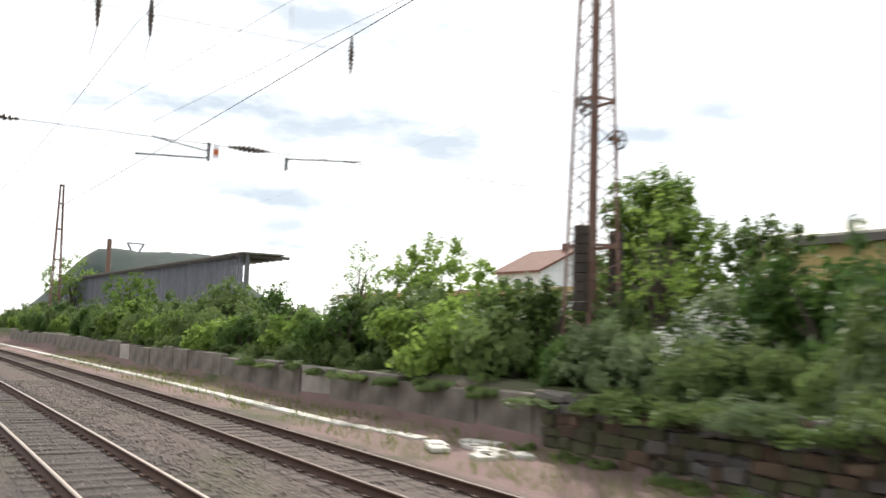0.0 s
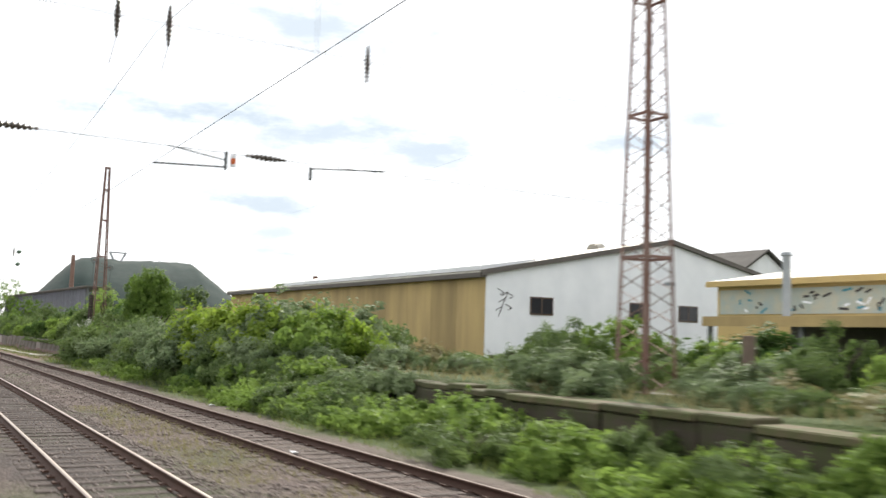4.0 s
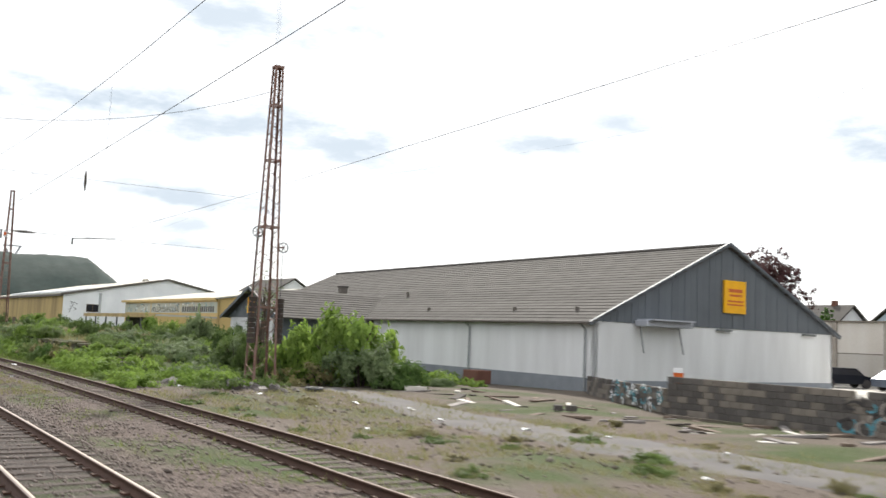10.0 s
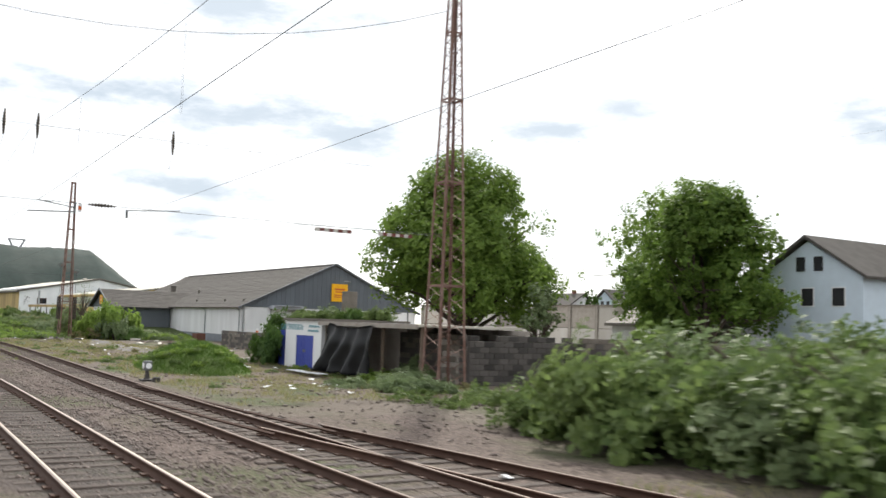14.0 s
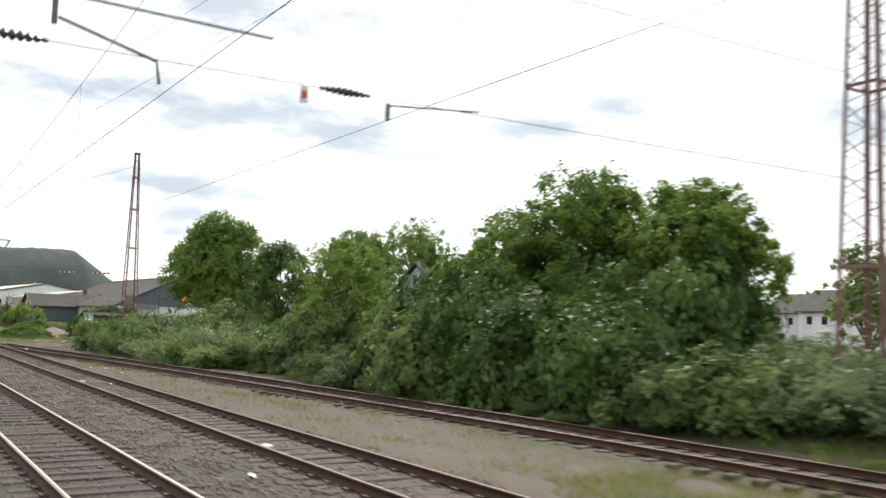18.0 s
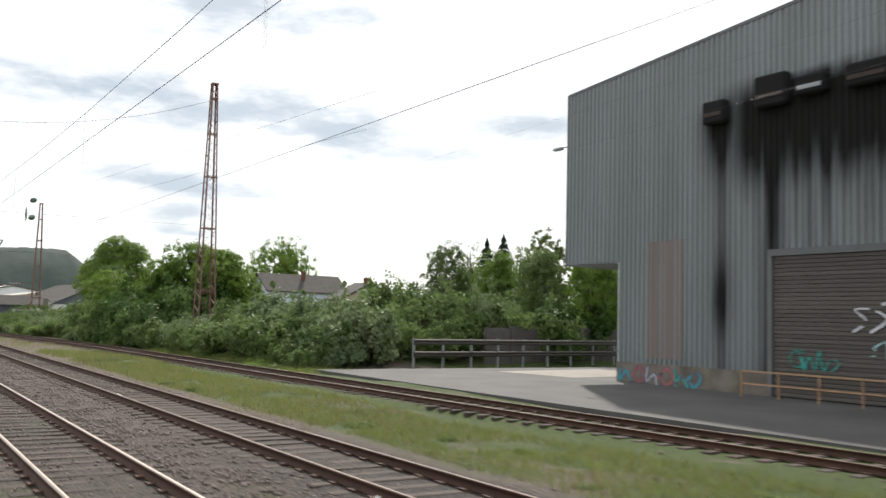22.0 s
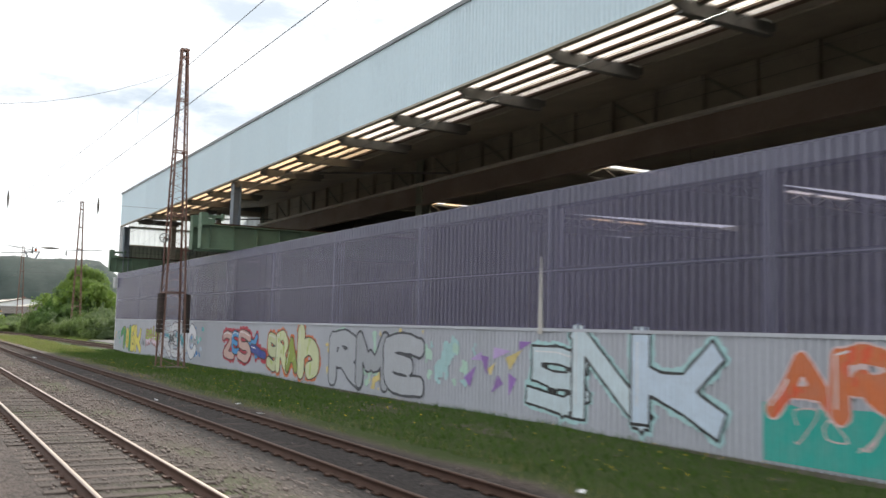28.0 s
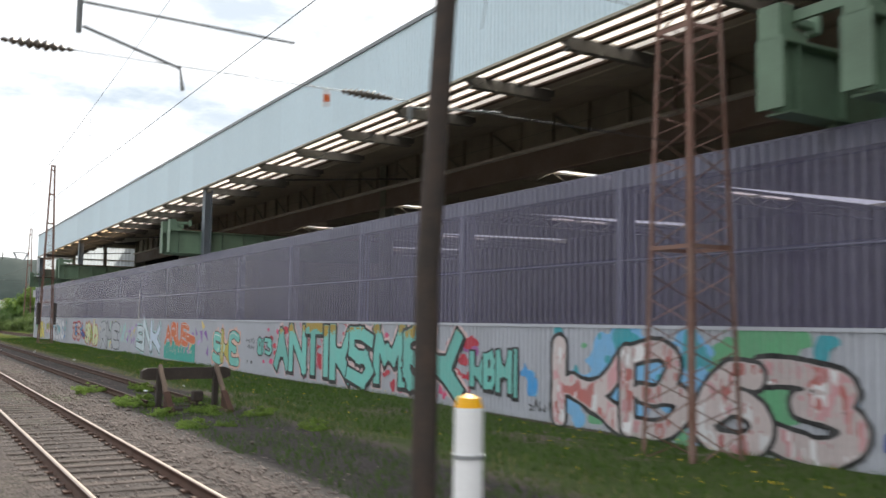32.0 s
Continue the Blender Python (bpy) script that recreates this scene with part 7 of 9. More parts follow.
thicket(("bramble", "grey", "shrub", "weed"), 33, 45, 11.6, 14.4, 22, 0.6, 1.3, 1.8)
thicket(("grey", "shrub"), 26, 37, 12.6, 14, 7, 1.3, 1.9, 1.2)
thicket(("shrub", "fresh", "tall"), 40, 66, 17, 25, 16, 1.3, 2.6, 1.3)
plant("dark", 50.6, 23.2, 2.1, 4.4)
plant("dark", 52.6, 22.6, 1.5, 3.0)
plant("fresh", 57.4, 22.0, 1.5, 3.6)
plant("shrub", 58.8, 22.8, 1.7, 3.0)
thicket(("bramble", "shrub", "grey", "brown", "bramble"), 36, 70, 14.6, 22, 56, 0.6, 1.3, 2.0)
thicket(("weed", "fresh", "weed_dark", "shrub", "weed"), 40, 72, 10.2, 13.0, 96, 0.45, 1.15, 1.6)
thicket(("weed", "shrub", "fresh", "weed_dark", "weed"), 68, 92, 10.8, 13.6, 78, 0.5, 1.2, 1.7)
thicket(("weed", "shrub", "fresh", "weed_dark", "shrub"), 90, 105, 10.8, 12.9, 40, 0.35, 0.95, 1.6)
thicket(("shrub", "bramble", "grey", "fresh"), 62, 90, 13.0, 14.2, 24, 0.6, 1.2, 1.8)
thicket(("weed", "weed", "fresh"), 104, 114, 10.8, 13.8, 24, 0.55, 1.25, 1.7)
thicket(("brown", "dark", "shrub"), 99, 104, 11.6, 12.4, 4, 1.0, 1.25, 1.2)
thicket(("bramble", "weed", "bramble_grey", "shrub", "grey", "bramble", "brown"), 66, 112, 14.4, 24, 165, 0.4, 1.15, 2.1)
thicket(("shrub", "tall"), 66, 92, 16, 23, 8, 1.4, 2.4, 1.1)
thicket(("brown", "shrub"), 93, 100, 11.4, 12.6, 4, 0.9, 1.3, 1.2)
thicket(("tall_fresh", "shrub"), 76, 84, 24, 28, 5, 1.7, 2.6, 1.1)
thicket(("dark", "shrub"), 92, 100, 24.4, 25.5, 4, 1.2, 1.9, 1.0)
thicket(("shrub", "tall", "grey", "tall"), 110.8, 115.5, 18.4, 20.6, 9, 1.9, 2.9, 0.95)
plant("grey", 96.2, 22.6, 2.7, 2.6)
thicket(("bramble_grey", "weed", "grey"), 112, 122, 24, 30, 22, 0.5, 1.1, 1.8)
thicket(("weed", "weed_dark", "bramble_grey", "shrub"), 102, 116, 15, 24, 26, 0.4, 1.0, 1.9)
thicket(("weed", "weed", "weed_dark"), 106, 125, 10.6, 16.6, 46, 0.45, 1.0, 1.7)
thicket(("weed_dark",), 126, 186, 9.6, 12.5, 26, 0.08, 0.3, 2.6)
thicket(("weed_dark", "brown"), 122, 186, 13, 21, 30, 0.08, 0.35, 2.4)
plant("fresh", 120.9, 22.2, 4.6, 5.0)
plant("fresh", 118.2, 20.4, 3.5, 3.2)
thicket(("weed", "bramble_grey", "shrub", "weed"), 114.5, 120.5, 16.5, 22.5, 26, 0.5, 1.2, 1.6)
plant("grey", 122.8, 21.4, 2.6, 4.0)
plant("brown", 121.6, 19.8, 1.5, 3.4)
plant("tall_fresh", 121.5, 20.6, 3.4, 3.4)
plant("dark", 124.6, 22.4, 1.9, 3.2)
# along the yard and the shed
thicket(("bramble_grey", "bramble_grey", "weed"), 160, 166, 20.5, 25, 8, 0.9, 1.7, 1.7)
plant("shrub", 159.8, 25.2, 3.4, 3.0)
plant("fresh", 153.4, 27.3, 1.1, 1.3)
thicket(("weed_dark", "brown", "weed"), 140, 168, 10.5, 16, 30, 0.12, 0.4, 2.2)
thicket(("weed", "weed_dark"), 163, 168.5, 11.5, 15, 10, 0.3, 0.6, 1.9)
plant("dark", 167.2, 19.0, 2.9, 2.8)
plant("dark", 166.0, 20.5, 3.3, 3.4)
for k in range(14):
    plant(PR.choice(("dark", "shrub", "bramble")), 166.6 + 0.5 * k, 21.4 + 1.7 * (k % 2) + PR.uniform(-0.3, 0.3), PR.uniform(0.65, 1.0), PR.uniform(1.5, 2.1), 2.35)
plant("weed_dark", 176.7, 18.7, 0.5, 1.2)
plant("weed", 172.2, 18.8, 0.45, 1.0)
plant("weed", 180.3, 19.0, 0.8, 1.6)
plant("grey", 181.0, 20.5, 1.4, 2.2)
thicket(("bramble_grey", "weed_dark"), 183, 193, 14.6, 19.0, 16, 0.4, 1.0, 2.0)
# bramble bank before the wood
thicket(("bramble", "bramble_grey", "bramble", "bramble_grey"), 200.5, 209, 15.0, 18.4, 17, 2.8, 3.6, 1.7)
thicket(("bramble", "bramble_grey", "bramble", "bramble_grey"), 209, 226, 15.0, 18.4, 27, 1.9, 2.6, 1.9)
thicket(("bramble", "bramble_grey"), 195.8, 200, 15.2, 18.0, 10, 1.1, 2.0, 1.8)
thicket(("bramble", "bramble_grey"), 197.4, 201, 17.4, 20.0, 6, 2.3, 2.9, 1.5)
thicket(("bramble", "bramble_grey"), 228, 238, 16.6, 19.6, 10, 1.4, 2.2, 1.8)
thicket(("bramble", "shrub", "bramble"), 199.5, 211, 18.5, 23.5, 12, 2.6, 3.5, 1.6)
thicket(("bramble", "shrub", "bramble"), 211, 230, 18.5, 23.5, 18, 2.1, 2.9, 1.7)
thicket(("weed_dark", "bramble"), 196, 250, 14.8, 17.4, 34, 0.4, 0.9, 2.0)
thicket(("dark", "shrub"), 223, 232, 18.2, 20.2, 8, 2.6, 4.6, 1.2)
# mostly dark-leaved kinds at 236 to 249: their colour imitates shade under the maples
thicket(("dark", "dark", "shrub"), 236, 249, 17.0, 20.0, 17, 2.8, 4.6, 1.2)
thicket(("bramble", "bramble_grey", "shrub"), 248, 254, 17.2, 22.0, 12, 1.4, 2.5, 1.6)
thicket(("dark",), 236, 249, 20.4, 24, 12, 3.6, 5.4, 1.2)
thicket(("bramble", "bramble_grey", "shrub"), 251, 275, 19.0, 22.0, 32, 1.6, 2.7, 1.8)
thicket(("shrub", "grey", "grey", "shrub", "bramble"), 258, 274, 22, 29, 24, 2.6, 4.1, 1.4)
thicket(("shrub", "grey", "bramble"), 250.5, 258, 22.5, 29, 13, 1.4, 2.2, 1.6)
thicket(("shrub", "tall", "grey", "dark"), 256, 273, 30, 40, 26, 3.2, 4.9, 1.3)
thicket(("yellow",), 268.5, 271.5, 35, 41, 4, 2.4, 3.0, 1.3)
thicket(("shrub", "dark", "tall", "grey"), 261, 273, 42, 49, 12, 2.6, 3.8, 1.35)
thicket(("dark", "shrub", "shrub"), 264, 274, 49, 60, 12, 2.8, 4.0, 1.35)
thicket(("weed", "weed_dark"), 255, 277, 16.6, 19.0, 24, 0.2, 0.5, 2.2)
thicket(("weed",), 405, 420, 5.6, 8.8, 14, 0.2, 0.45, 2.0)
thicket(("weed_dark",), 262, 312, 9.4, 12.4, 16, 0.12, 0.3, 2.4)


def tree(s, d, z, h, w, label, mat="leaf_tree", n_clump=420, per=34, leaf=0.24, crown_from=0.22, seed=1, category="tree", sparse=1.0, egg=0.0, even=False):
    """A tapered trunk that forks into limbs, with leaf clumps at the limbs' ends."""
    r_ = random.Random(seed)
    rng_ = np.random.default_rng(seed)
    t = thing("tree", M(s, d, z), label, category, "trees")
    bm = bmesh.new()
    tr_ = 0.028 * h
    fork = h * (crown_from + 0.06)
    rod(bm, [(0, 0, -0.3), (0.03 * h * 0.2, 0, fork * 0.5), (0, 0.02 * h * 0.2, fork)], [tr_ * 1.35, tr_, tr_ * 0.85], 9)
    part("trunk", bm, "bark", t)
    lb, tips = bmesh.new(), []
    for k in range(16):
        a = k * 2.4 + r_.uniform(-0.4, 0.4)
        e = r_.uniform(0.25, 1.35)
        L = (h - fork) * r_.uniform(0.55, 0.92)
        dx = Vector((math.cos(a) * math.cos(e) * w / 2, math.sin(a) * math.cos(e) * w / 2, 0))
        st = Vector((0, 0, fork * r_.uniform(0.75, 1.0)))
        tip = st + dx * r_.uniform(0.7, 0.98) + Vector((0, 0, L * math.sin(e) * 0.95))
        mid = st.lerp(tip, 0.5) + Vector((r_.uniform(-0.05, 0.05) * w, r_.uniform(-0.05, 0.05) * w, 0.06 * h))
        rod(lb, [st, mid, tip], [tr_ * 0.5, tr_ * 0.26, tr_ * 0.07], 6)
        tips += [tip, mid.lerp(tip, 0.5)]
        for q in range(3):
            tp = mid.lerp(tip, r_.random()) + Vector((r_.uniform(-1, 1), r_.uniform(-1, 1), r_.uniform(-0.4, 0.8))) * w * 0.16
            rod(lb, [mid.lerp(tip, r_.uniform(0.1, 0.6)), tp], [tr_ * 0.14, tr_ * 0.04], 5)
            tips.append(tp)
    tagged(part("branch_work", lb, "bark", t), kind="stuff")
    # lobes of foliage: an uneven crown made of several rounded masses
    lobes = []
    for k in range(46):
        a, e = r_.uniform(0, 6.28), math.asin(r_.uniform(-0.7, 1.0))
        if even:
            a, e = k * 2.4 + r_.uniform(-0.3, 0.3), math.asin(-0.8 + 1.75 * (k + r_.random()) / 46)
        rad = r_.uniform(0.36, 0.74) * (1 + 0.12 * egg - egg * max(0.0, math.sin(e)) ** 1.5)
        lobes.append((Vector((math.cos(a) * math.cos(e) * w / 2 * rad, math.sin(a) * math.cos(e) * w / 2 * rad, fork + (h - fork) * (0.44 + 0.44 * math.sin(e)))), r_.uniform(0.1, 0.2) * w))
    cs = []
    for k in range(n_clump):
        if r_.random() < 0.9:
            c, q = r_.choice(lobes)
            v = Vector((r_.gauss(0, 1), r_.gauss(0, 1), r_.gauss(0, 1))).normalized() * q * r_.uniform(0.75, 1.03)
            cs.append(c + Vector((v.x, v.y, v.z * 0.85)))
        else:
            cs.append(Vector(r_.choice(tips)) + Vector((r_.gauss(0, 1), r_.gauss(0, 1), r_.gauss(0, 1))) * w * 0.035)
    cs = np.array([tuple(c) for c in cs if c.z < h])
    cs = cs[rng_.random(len(cs)) < sparse]
    off = rng_.normal(size=(len(cs), per, 3)) * max(0.017 * w, 0.1) * rng_.uniform(0.6, 1.3, (len(cs), 1, 1))
    mid_ = np.array([0, 0, fork + (h - fork) * 0.4])
    ctr = np.array([tuple(min(lobes, key=lambda q: (q[0] - Vector(p)).length_squared)[0]) for p in cs])
    way = (cs - ctr) / (0.2 * w) + 0.5 * (cs - mid_) / (0.5 * w)
    v, f = leaves((cs[:, None] + off).reshape(-1, 3), leaf, rng_, out=np.repeat(way, per, 0))
    me = mesh_np("crown", v, f, mat)
    share("crown", me, t, Matrix.Identity(4))
    return t


tree(160.2, 37.0, -0.2, 15.4, 15.2, "large broad chestnut tree in full leaf behind the shed", egg=0.5, crown_from=0.08, n_clump=2700, per=26, leaf=0.3, seed=3)
tree(171.4, 49.5, -0.2, 13.2, 11.8, "large round chestnut tree in full leaf", egg=0.5, crown_from=0.06, n_clump=1900, per=26, leaf=0.3, seed=4, mat="leaf_tree")
tree(-0.6, 16.8, 1.0, 5.9, 4.7, "dense round young tree standing over the brambles", n_clump=1500, per=34, leaf=0.12, crown_from=0.02, seed=5, mat="leaf_tree", egg=0.25, even=True)
tree(-16.0, 20.0, 1.0, 6.7, 4.4, "dense dark green tree on the bank", n_clump=1100, per=32, leaf=0.14, crown_from=0.06, seed=6, mat="leaf_tree", egg=0.2, even=True)
tree(-11.6, 15.8, 1.2, 5.2, 2.2, "thin young birch with sparse leaves beside the mast", n_clump=130, per=12, leaf=0.11, crown_from=0.2, seed=26, mat="leaf_bright", sparse=0.7)
tree(-16.0, 24.5, 1.0, 5.5, 5.0, "leafy green tree on the bank", n_clump=300, per=30, leaf=0.17, crown_from=0.1, seed=7, mat="leaf")
tree(-27.0, 19.0, 1.0, 5.0, 6.0, "leafy tree with light green crown", n_clump=260, per=30, leaf=0.16, crown_from=0.1, seed=8, mat="leaf_bright")
tree(-36.0, 20.0, 1.0, 5.8, 2.6, "thin young birch with sparse leaves", n_clump=120, per=12, leaf=0.12, crown_from=0.25, seed=9, mat="leaf_bright", sparse=0.7)
tree(-45.0, 17.0, 1.0, 3.8, 5.0, "rounded green tree on the bank", n_clump=220, per=28, leaf=0.16, crown_from=0.05, seed=10, mat="leaf")
tree(-75.0, 19.0, 1.0, 5.5, 7.0, "rounded green tree on the bank", n_clump=220, per=28, leaf=0.18, crown_from=0.05, seed=11, mat="leaf_tree")
tree(-128.0, 25.0, 1.0, 10.0, 11.0, "rounded green tree on the bank", n_clump=220, per=28, leaf=0.24, crown_from=0.05, seed=12, mat="leaf_bright")
tree(113.5, 20.2, 0.6, 5.6, 2.4, "thin birch with sparse hanging leaves", n_clump=110, per=10, leaf=0.1, crown_from=0.2, seed=13, mat="leaf_grey", sparse=0.6)
tree(206.2, 25.0, 0.2, 7.8, 7.0, "dense round dark green maple", n_clump=560, per=40, leaf=0.16, crown_from=0.1, seed=14, mat="leaf_dark")
tree(227.6, 19.8, 0.2, 6.3, 6.2, "spreading willow with fine hanging leaves", n_clump=420, per=34, leaf=0.14, crown_from=0.06, seed=15, mat="leaf_tree")
tree(240.6, 23.6, 0.3, 8.0, 8.4, "broad green maple over the siding", n_clump=1300, per=46, leaf=0.17, crown_from=0.1, seed=16, mat="leaf_tree")
tree(245.8, 24.5, 0.3, 7.4, 6.8, "dense maple beside the mast", n_clump=1300, per=42, leaf=0.16, crown_from=0.1, seed=17, mat="leaf_tree")
tree(235.5, 22.5, 0.3, 6.4, 5.5, "dense maple over the brambles", n_clump=520, per=42, leaf=0.16, crown_from=0.1, seed=18, mat="leaf_tree")
tree(262.0, 36.0, 0.2, 7.0, 2.4, "sparse birch with a thin crown", n_clump=110, per=10, leaf=0.13, crown_from=0.2, seed=19, mat="leaf_grey", sparse=0.7)
for k, (s, d, h, w) in enumerate(((259, 38, 9.0, 4.6), (263.5, 39.5, 8.2, 4.4), (268, 40, 8.0, 4.6), (271.5, 42, 8.4, 4.6), (269.5, 45.5, 8.6, 5.4), (272, 50, 8.0, 5.5), (218, 33, 7.4, 6.0), (271, 57, 9.0, 6.0), (261, 44, 8.8, 5.5))):
    tree(s, d, 0, h, w, "slender leafy tree behind the yard wall", n_clump=900, per=28, leaf=0.13, crown_from=0.04, even=True, seed=30 + k, mat="leaf_tree" if k % 2 else "leaf")
tree(106, 100, 0, 8.8, 5.0, "dark tree between distant houses", n_clump=120, per=22, leaf=0.34, seed=71, mat="leaf_dark")
tree(117, 98, 0, 9.6, 4.0, "slim dark tree between distant houses", n_clump=110, per=22, leaf=0.34, seed=72, mat="leaf_dark")
tree(96, 101, 0, 7.8, 5.0, "round dark tree between distant houses", n_clump=110, per=22, leaf=0.34, seed=73, mat="leaf_dark")
tree(150, 70, 0, 18.0, 15.0, "tall round tree beyond the sheds", n_clump=700, per=34, leaf=0.3, seed=44)
for k, (s, d, h, w) in enumerate(((242, 60.7, 13.0, 6.0), (247, 63, 12.2, 6.0), (238, 66, 12.0, 6.5), (252, 66, 12.0, 7.0), (233, 57, 8.8, 7.0), (228, 62, 9.5, 7.0))):
    tree(s, d, 0, h, w, "slender leafy tree behind the yard wall", n_clump=340, per=32, leaf=0.22, crown_from=0.08, seed=45 + k, mat="leaf_tree" if k % 2 else "leaf")
tree(239.8, 53.0, 0, 11.6, 3.4, "sparse birch with a thin crown", n_clump=130, per=10, leaf=0.16, crown_from=0.2, seed=52, mat="leaf_grey", sparse=0.7)
tree(106, 74.4, 0, 12.5, 9.8, "copper beech with dark red leaves", mat="leaf_red", n_clump=800, per=24, leaf=0.3, crown_from=0.1, even=True, seed=40)
tree(140, 84, 0, 8.0, 10.0, "distant rounded green tree", n_clump=160, per=22, leaf=0.4, seed=41)
tree(150, 66, 0, 8.5, 7.0, "green tree behind the wall", n_clump=180, per=22, leaf=0.34, seed=42)
tree(167.0, 38.5, 0, 5.6, 4.0, "small rounded brownish tree behind the wall", n_clump=120, per=20, leaf=0.22, crown_from=0.05, seed=43, mat="leaf_grey")
for k in range(10):
    tree(70 + k * 24, 118 + (k * 37) % 40, 0, 8 + (k * 3) % 5, 12, "distant rounded green tree", n_clump=110, per=18, leaf=0.55, seed=50 + k)
for k in range(9):
    tree(-60 - k * 34, 50 + (k * 29) % 36, 0, 7 + (k * 3) % 4, 12, "distant green tree behind the sheds", n_clump=110, per=18, leaf=0.5, crown_from=0.08, seed=70 + k, mat="leaf_tree" if k % 2 else "leaf")


def fir(s, d, h, seed):
    rng_ = np.random.default_rng(seed)
    t = thing("fir_tree", M(s, d, 0), "dark narrow fir tree", "tree", "trees")
    part("trunk", rod(bmesh.new(), [(0, 0, -0.2), (0, 0, h)], [0.02 * h, 0.01], 7), "bark", t)
    n = 11000
    k = rng_.uniform(0.05, 1, n) ** 0.8
    tier = k + rng_.normal(scale=0.012, size=n)
    tier = np.clip(0.6 * tier + 0.4 * np.floor(tier * 16) / 16, 0, 1)
    a = rng_.uniform(0, math.tau, n)
    r = (1 - tier) * 0.46 * h * (0.35 + 0.65 * (0.5 + 0.5 * np.sin(a * 5 + np.floor(k * 16) * 2.3))) * np.sqrt(rng_.uniform(0.1, 1, n)) + 0.05
    c = np.stack([r * np.cos(a), r * np.sin(a), h * (0.06 + 0.94 * tier) - r * 0.45 + rng_.normal(scale=0.12, size=n)], -1)
    v, f = leaves(c, 0.3, rng_)
    share("needles", mesh_np("needles", v, f, "needle"), t, Matrix.Identity(4))


for k, (s, d, h) in enumerate(((182.1, 96, 17.2), (188.3, 95, 17.5))):
    fir(s, d, h, 90 + k)
# blossom on one bush of the bank
bl_t = thing("blossom_shrub", M(-8.9, 14.3, 1.3), "shrub covered with white blossom", "shrub")
c = clumps(60, 16, dome, np.random.default_rng(77), 0.16) * np.array([1.5, 1.3, 2.1])
v, f = leaves(c, 0.09, np.random.default_rng(78))
share("blossom", mesh_np("blossom", v, f, "blossom"), bl_t, Matrix.Identity(4))

# ivy-covered mound by the siding
mv, mfc = [], []
for i in range(25):
    for j in range(17):
        u, w = i / 24 * 2 - 1, j / 16 * 2 - 1
        r2 = min(1, u * u + w * w)
        mv.append((u * 4.4, w * 2.6, 1.4 * (1 - r2) ** 1.1 * (1 + 0.15 * u) - 0.15 + 0.22 * (1 - r2) * noise.noise((u * 3, w * 3, 1))))
mfc = [(i * 17 + j, (i + 1) * 17 + j, (i + 1) * 17 + j + 1, i * 17 + j + 1) for i in range(24) for j in range(16)]
md_me = mesh_np("earth_mound", mv, mfc, "turf")
mo = new("earth_mound", md_me)
mo.matrix_world = M(171.6, 13.4, -0.2)
tagged(mo, "low earth mound overgrown with grass", "mound")
hp = [(x * 3.2, y * 2.0, z) for x, y, z in [(u, w, max(-0.1, 0.85 * (1 - math.hypot(u, w)) + 0.05 * noise.noise((u * 5, w * 5, 2)))) for u in np.linspace(-1, 1, 17) for w in np.linspace(-1, 1, 17)]]
hpf = [(i * 17 + j, (i + 1) * 17 + j, (i + 1) * 17 + j + 1, i * 17 + j + 1) for i in range(16) for j in range(16)]
ho = new("gravel_heap", mesh_np("gravel_heap", hp, hpf, "gravel_heap"))
ho.matrix_world = M(155.0, 19.0, -0.24)
tagged(ho, "heap of reddish grey gravel on the waste ground", "gravel heap")

# grass blades
def grass(name, s, d, h, mat, label, on=None):
    n = len(s)
    z = np.array([near_z(float(a), float(b)) for a, b in zip(s, d)]) - 0.01
    if on is not None:
        z = z + on
    c = track_np(s, d, z)
    a = VEG.uniform(0, math.tau, n)
    lean = VEG.normal(scale=0.35, size=(n, 2)) * h[:, None]
    w = 0.008 + 0.02 * h
    side = np.stack([np.cos(a) * w, np.sin(a) * w, 0 * a], -1)
    tip = c + np.stack([lean[:, 0], lean[:, 1], h], -1)
    v = np.stack([c - side, c + side, tip], 1).reshape(-1, 3)
    f = np.arange(3 * n).reshape(-1, 3)
    return tagged(new(name, mesh_np(name, v, f, mat)), label, "grass", kind="stuff")


def scatter(n, s0, s1, d0, d1, keep=-0.1, freq=0.5):
    s, d = VEG.uniform(s0, s1, n), VEG.uniform(d0, d1, n)
    k = np.array([noise.noise((float(a) * freq, float(b) * freq * 1.6, 6)) > keep for a, b in zip(s, d)])
    return s[k], d[k]


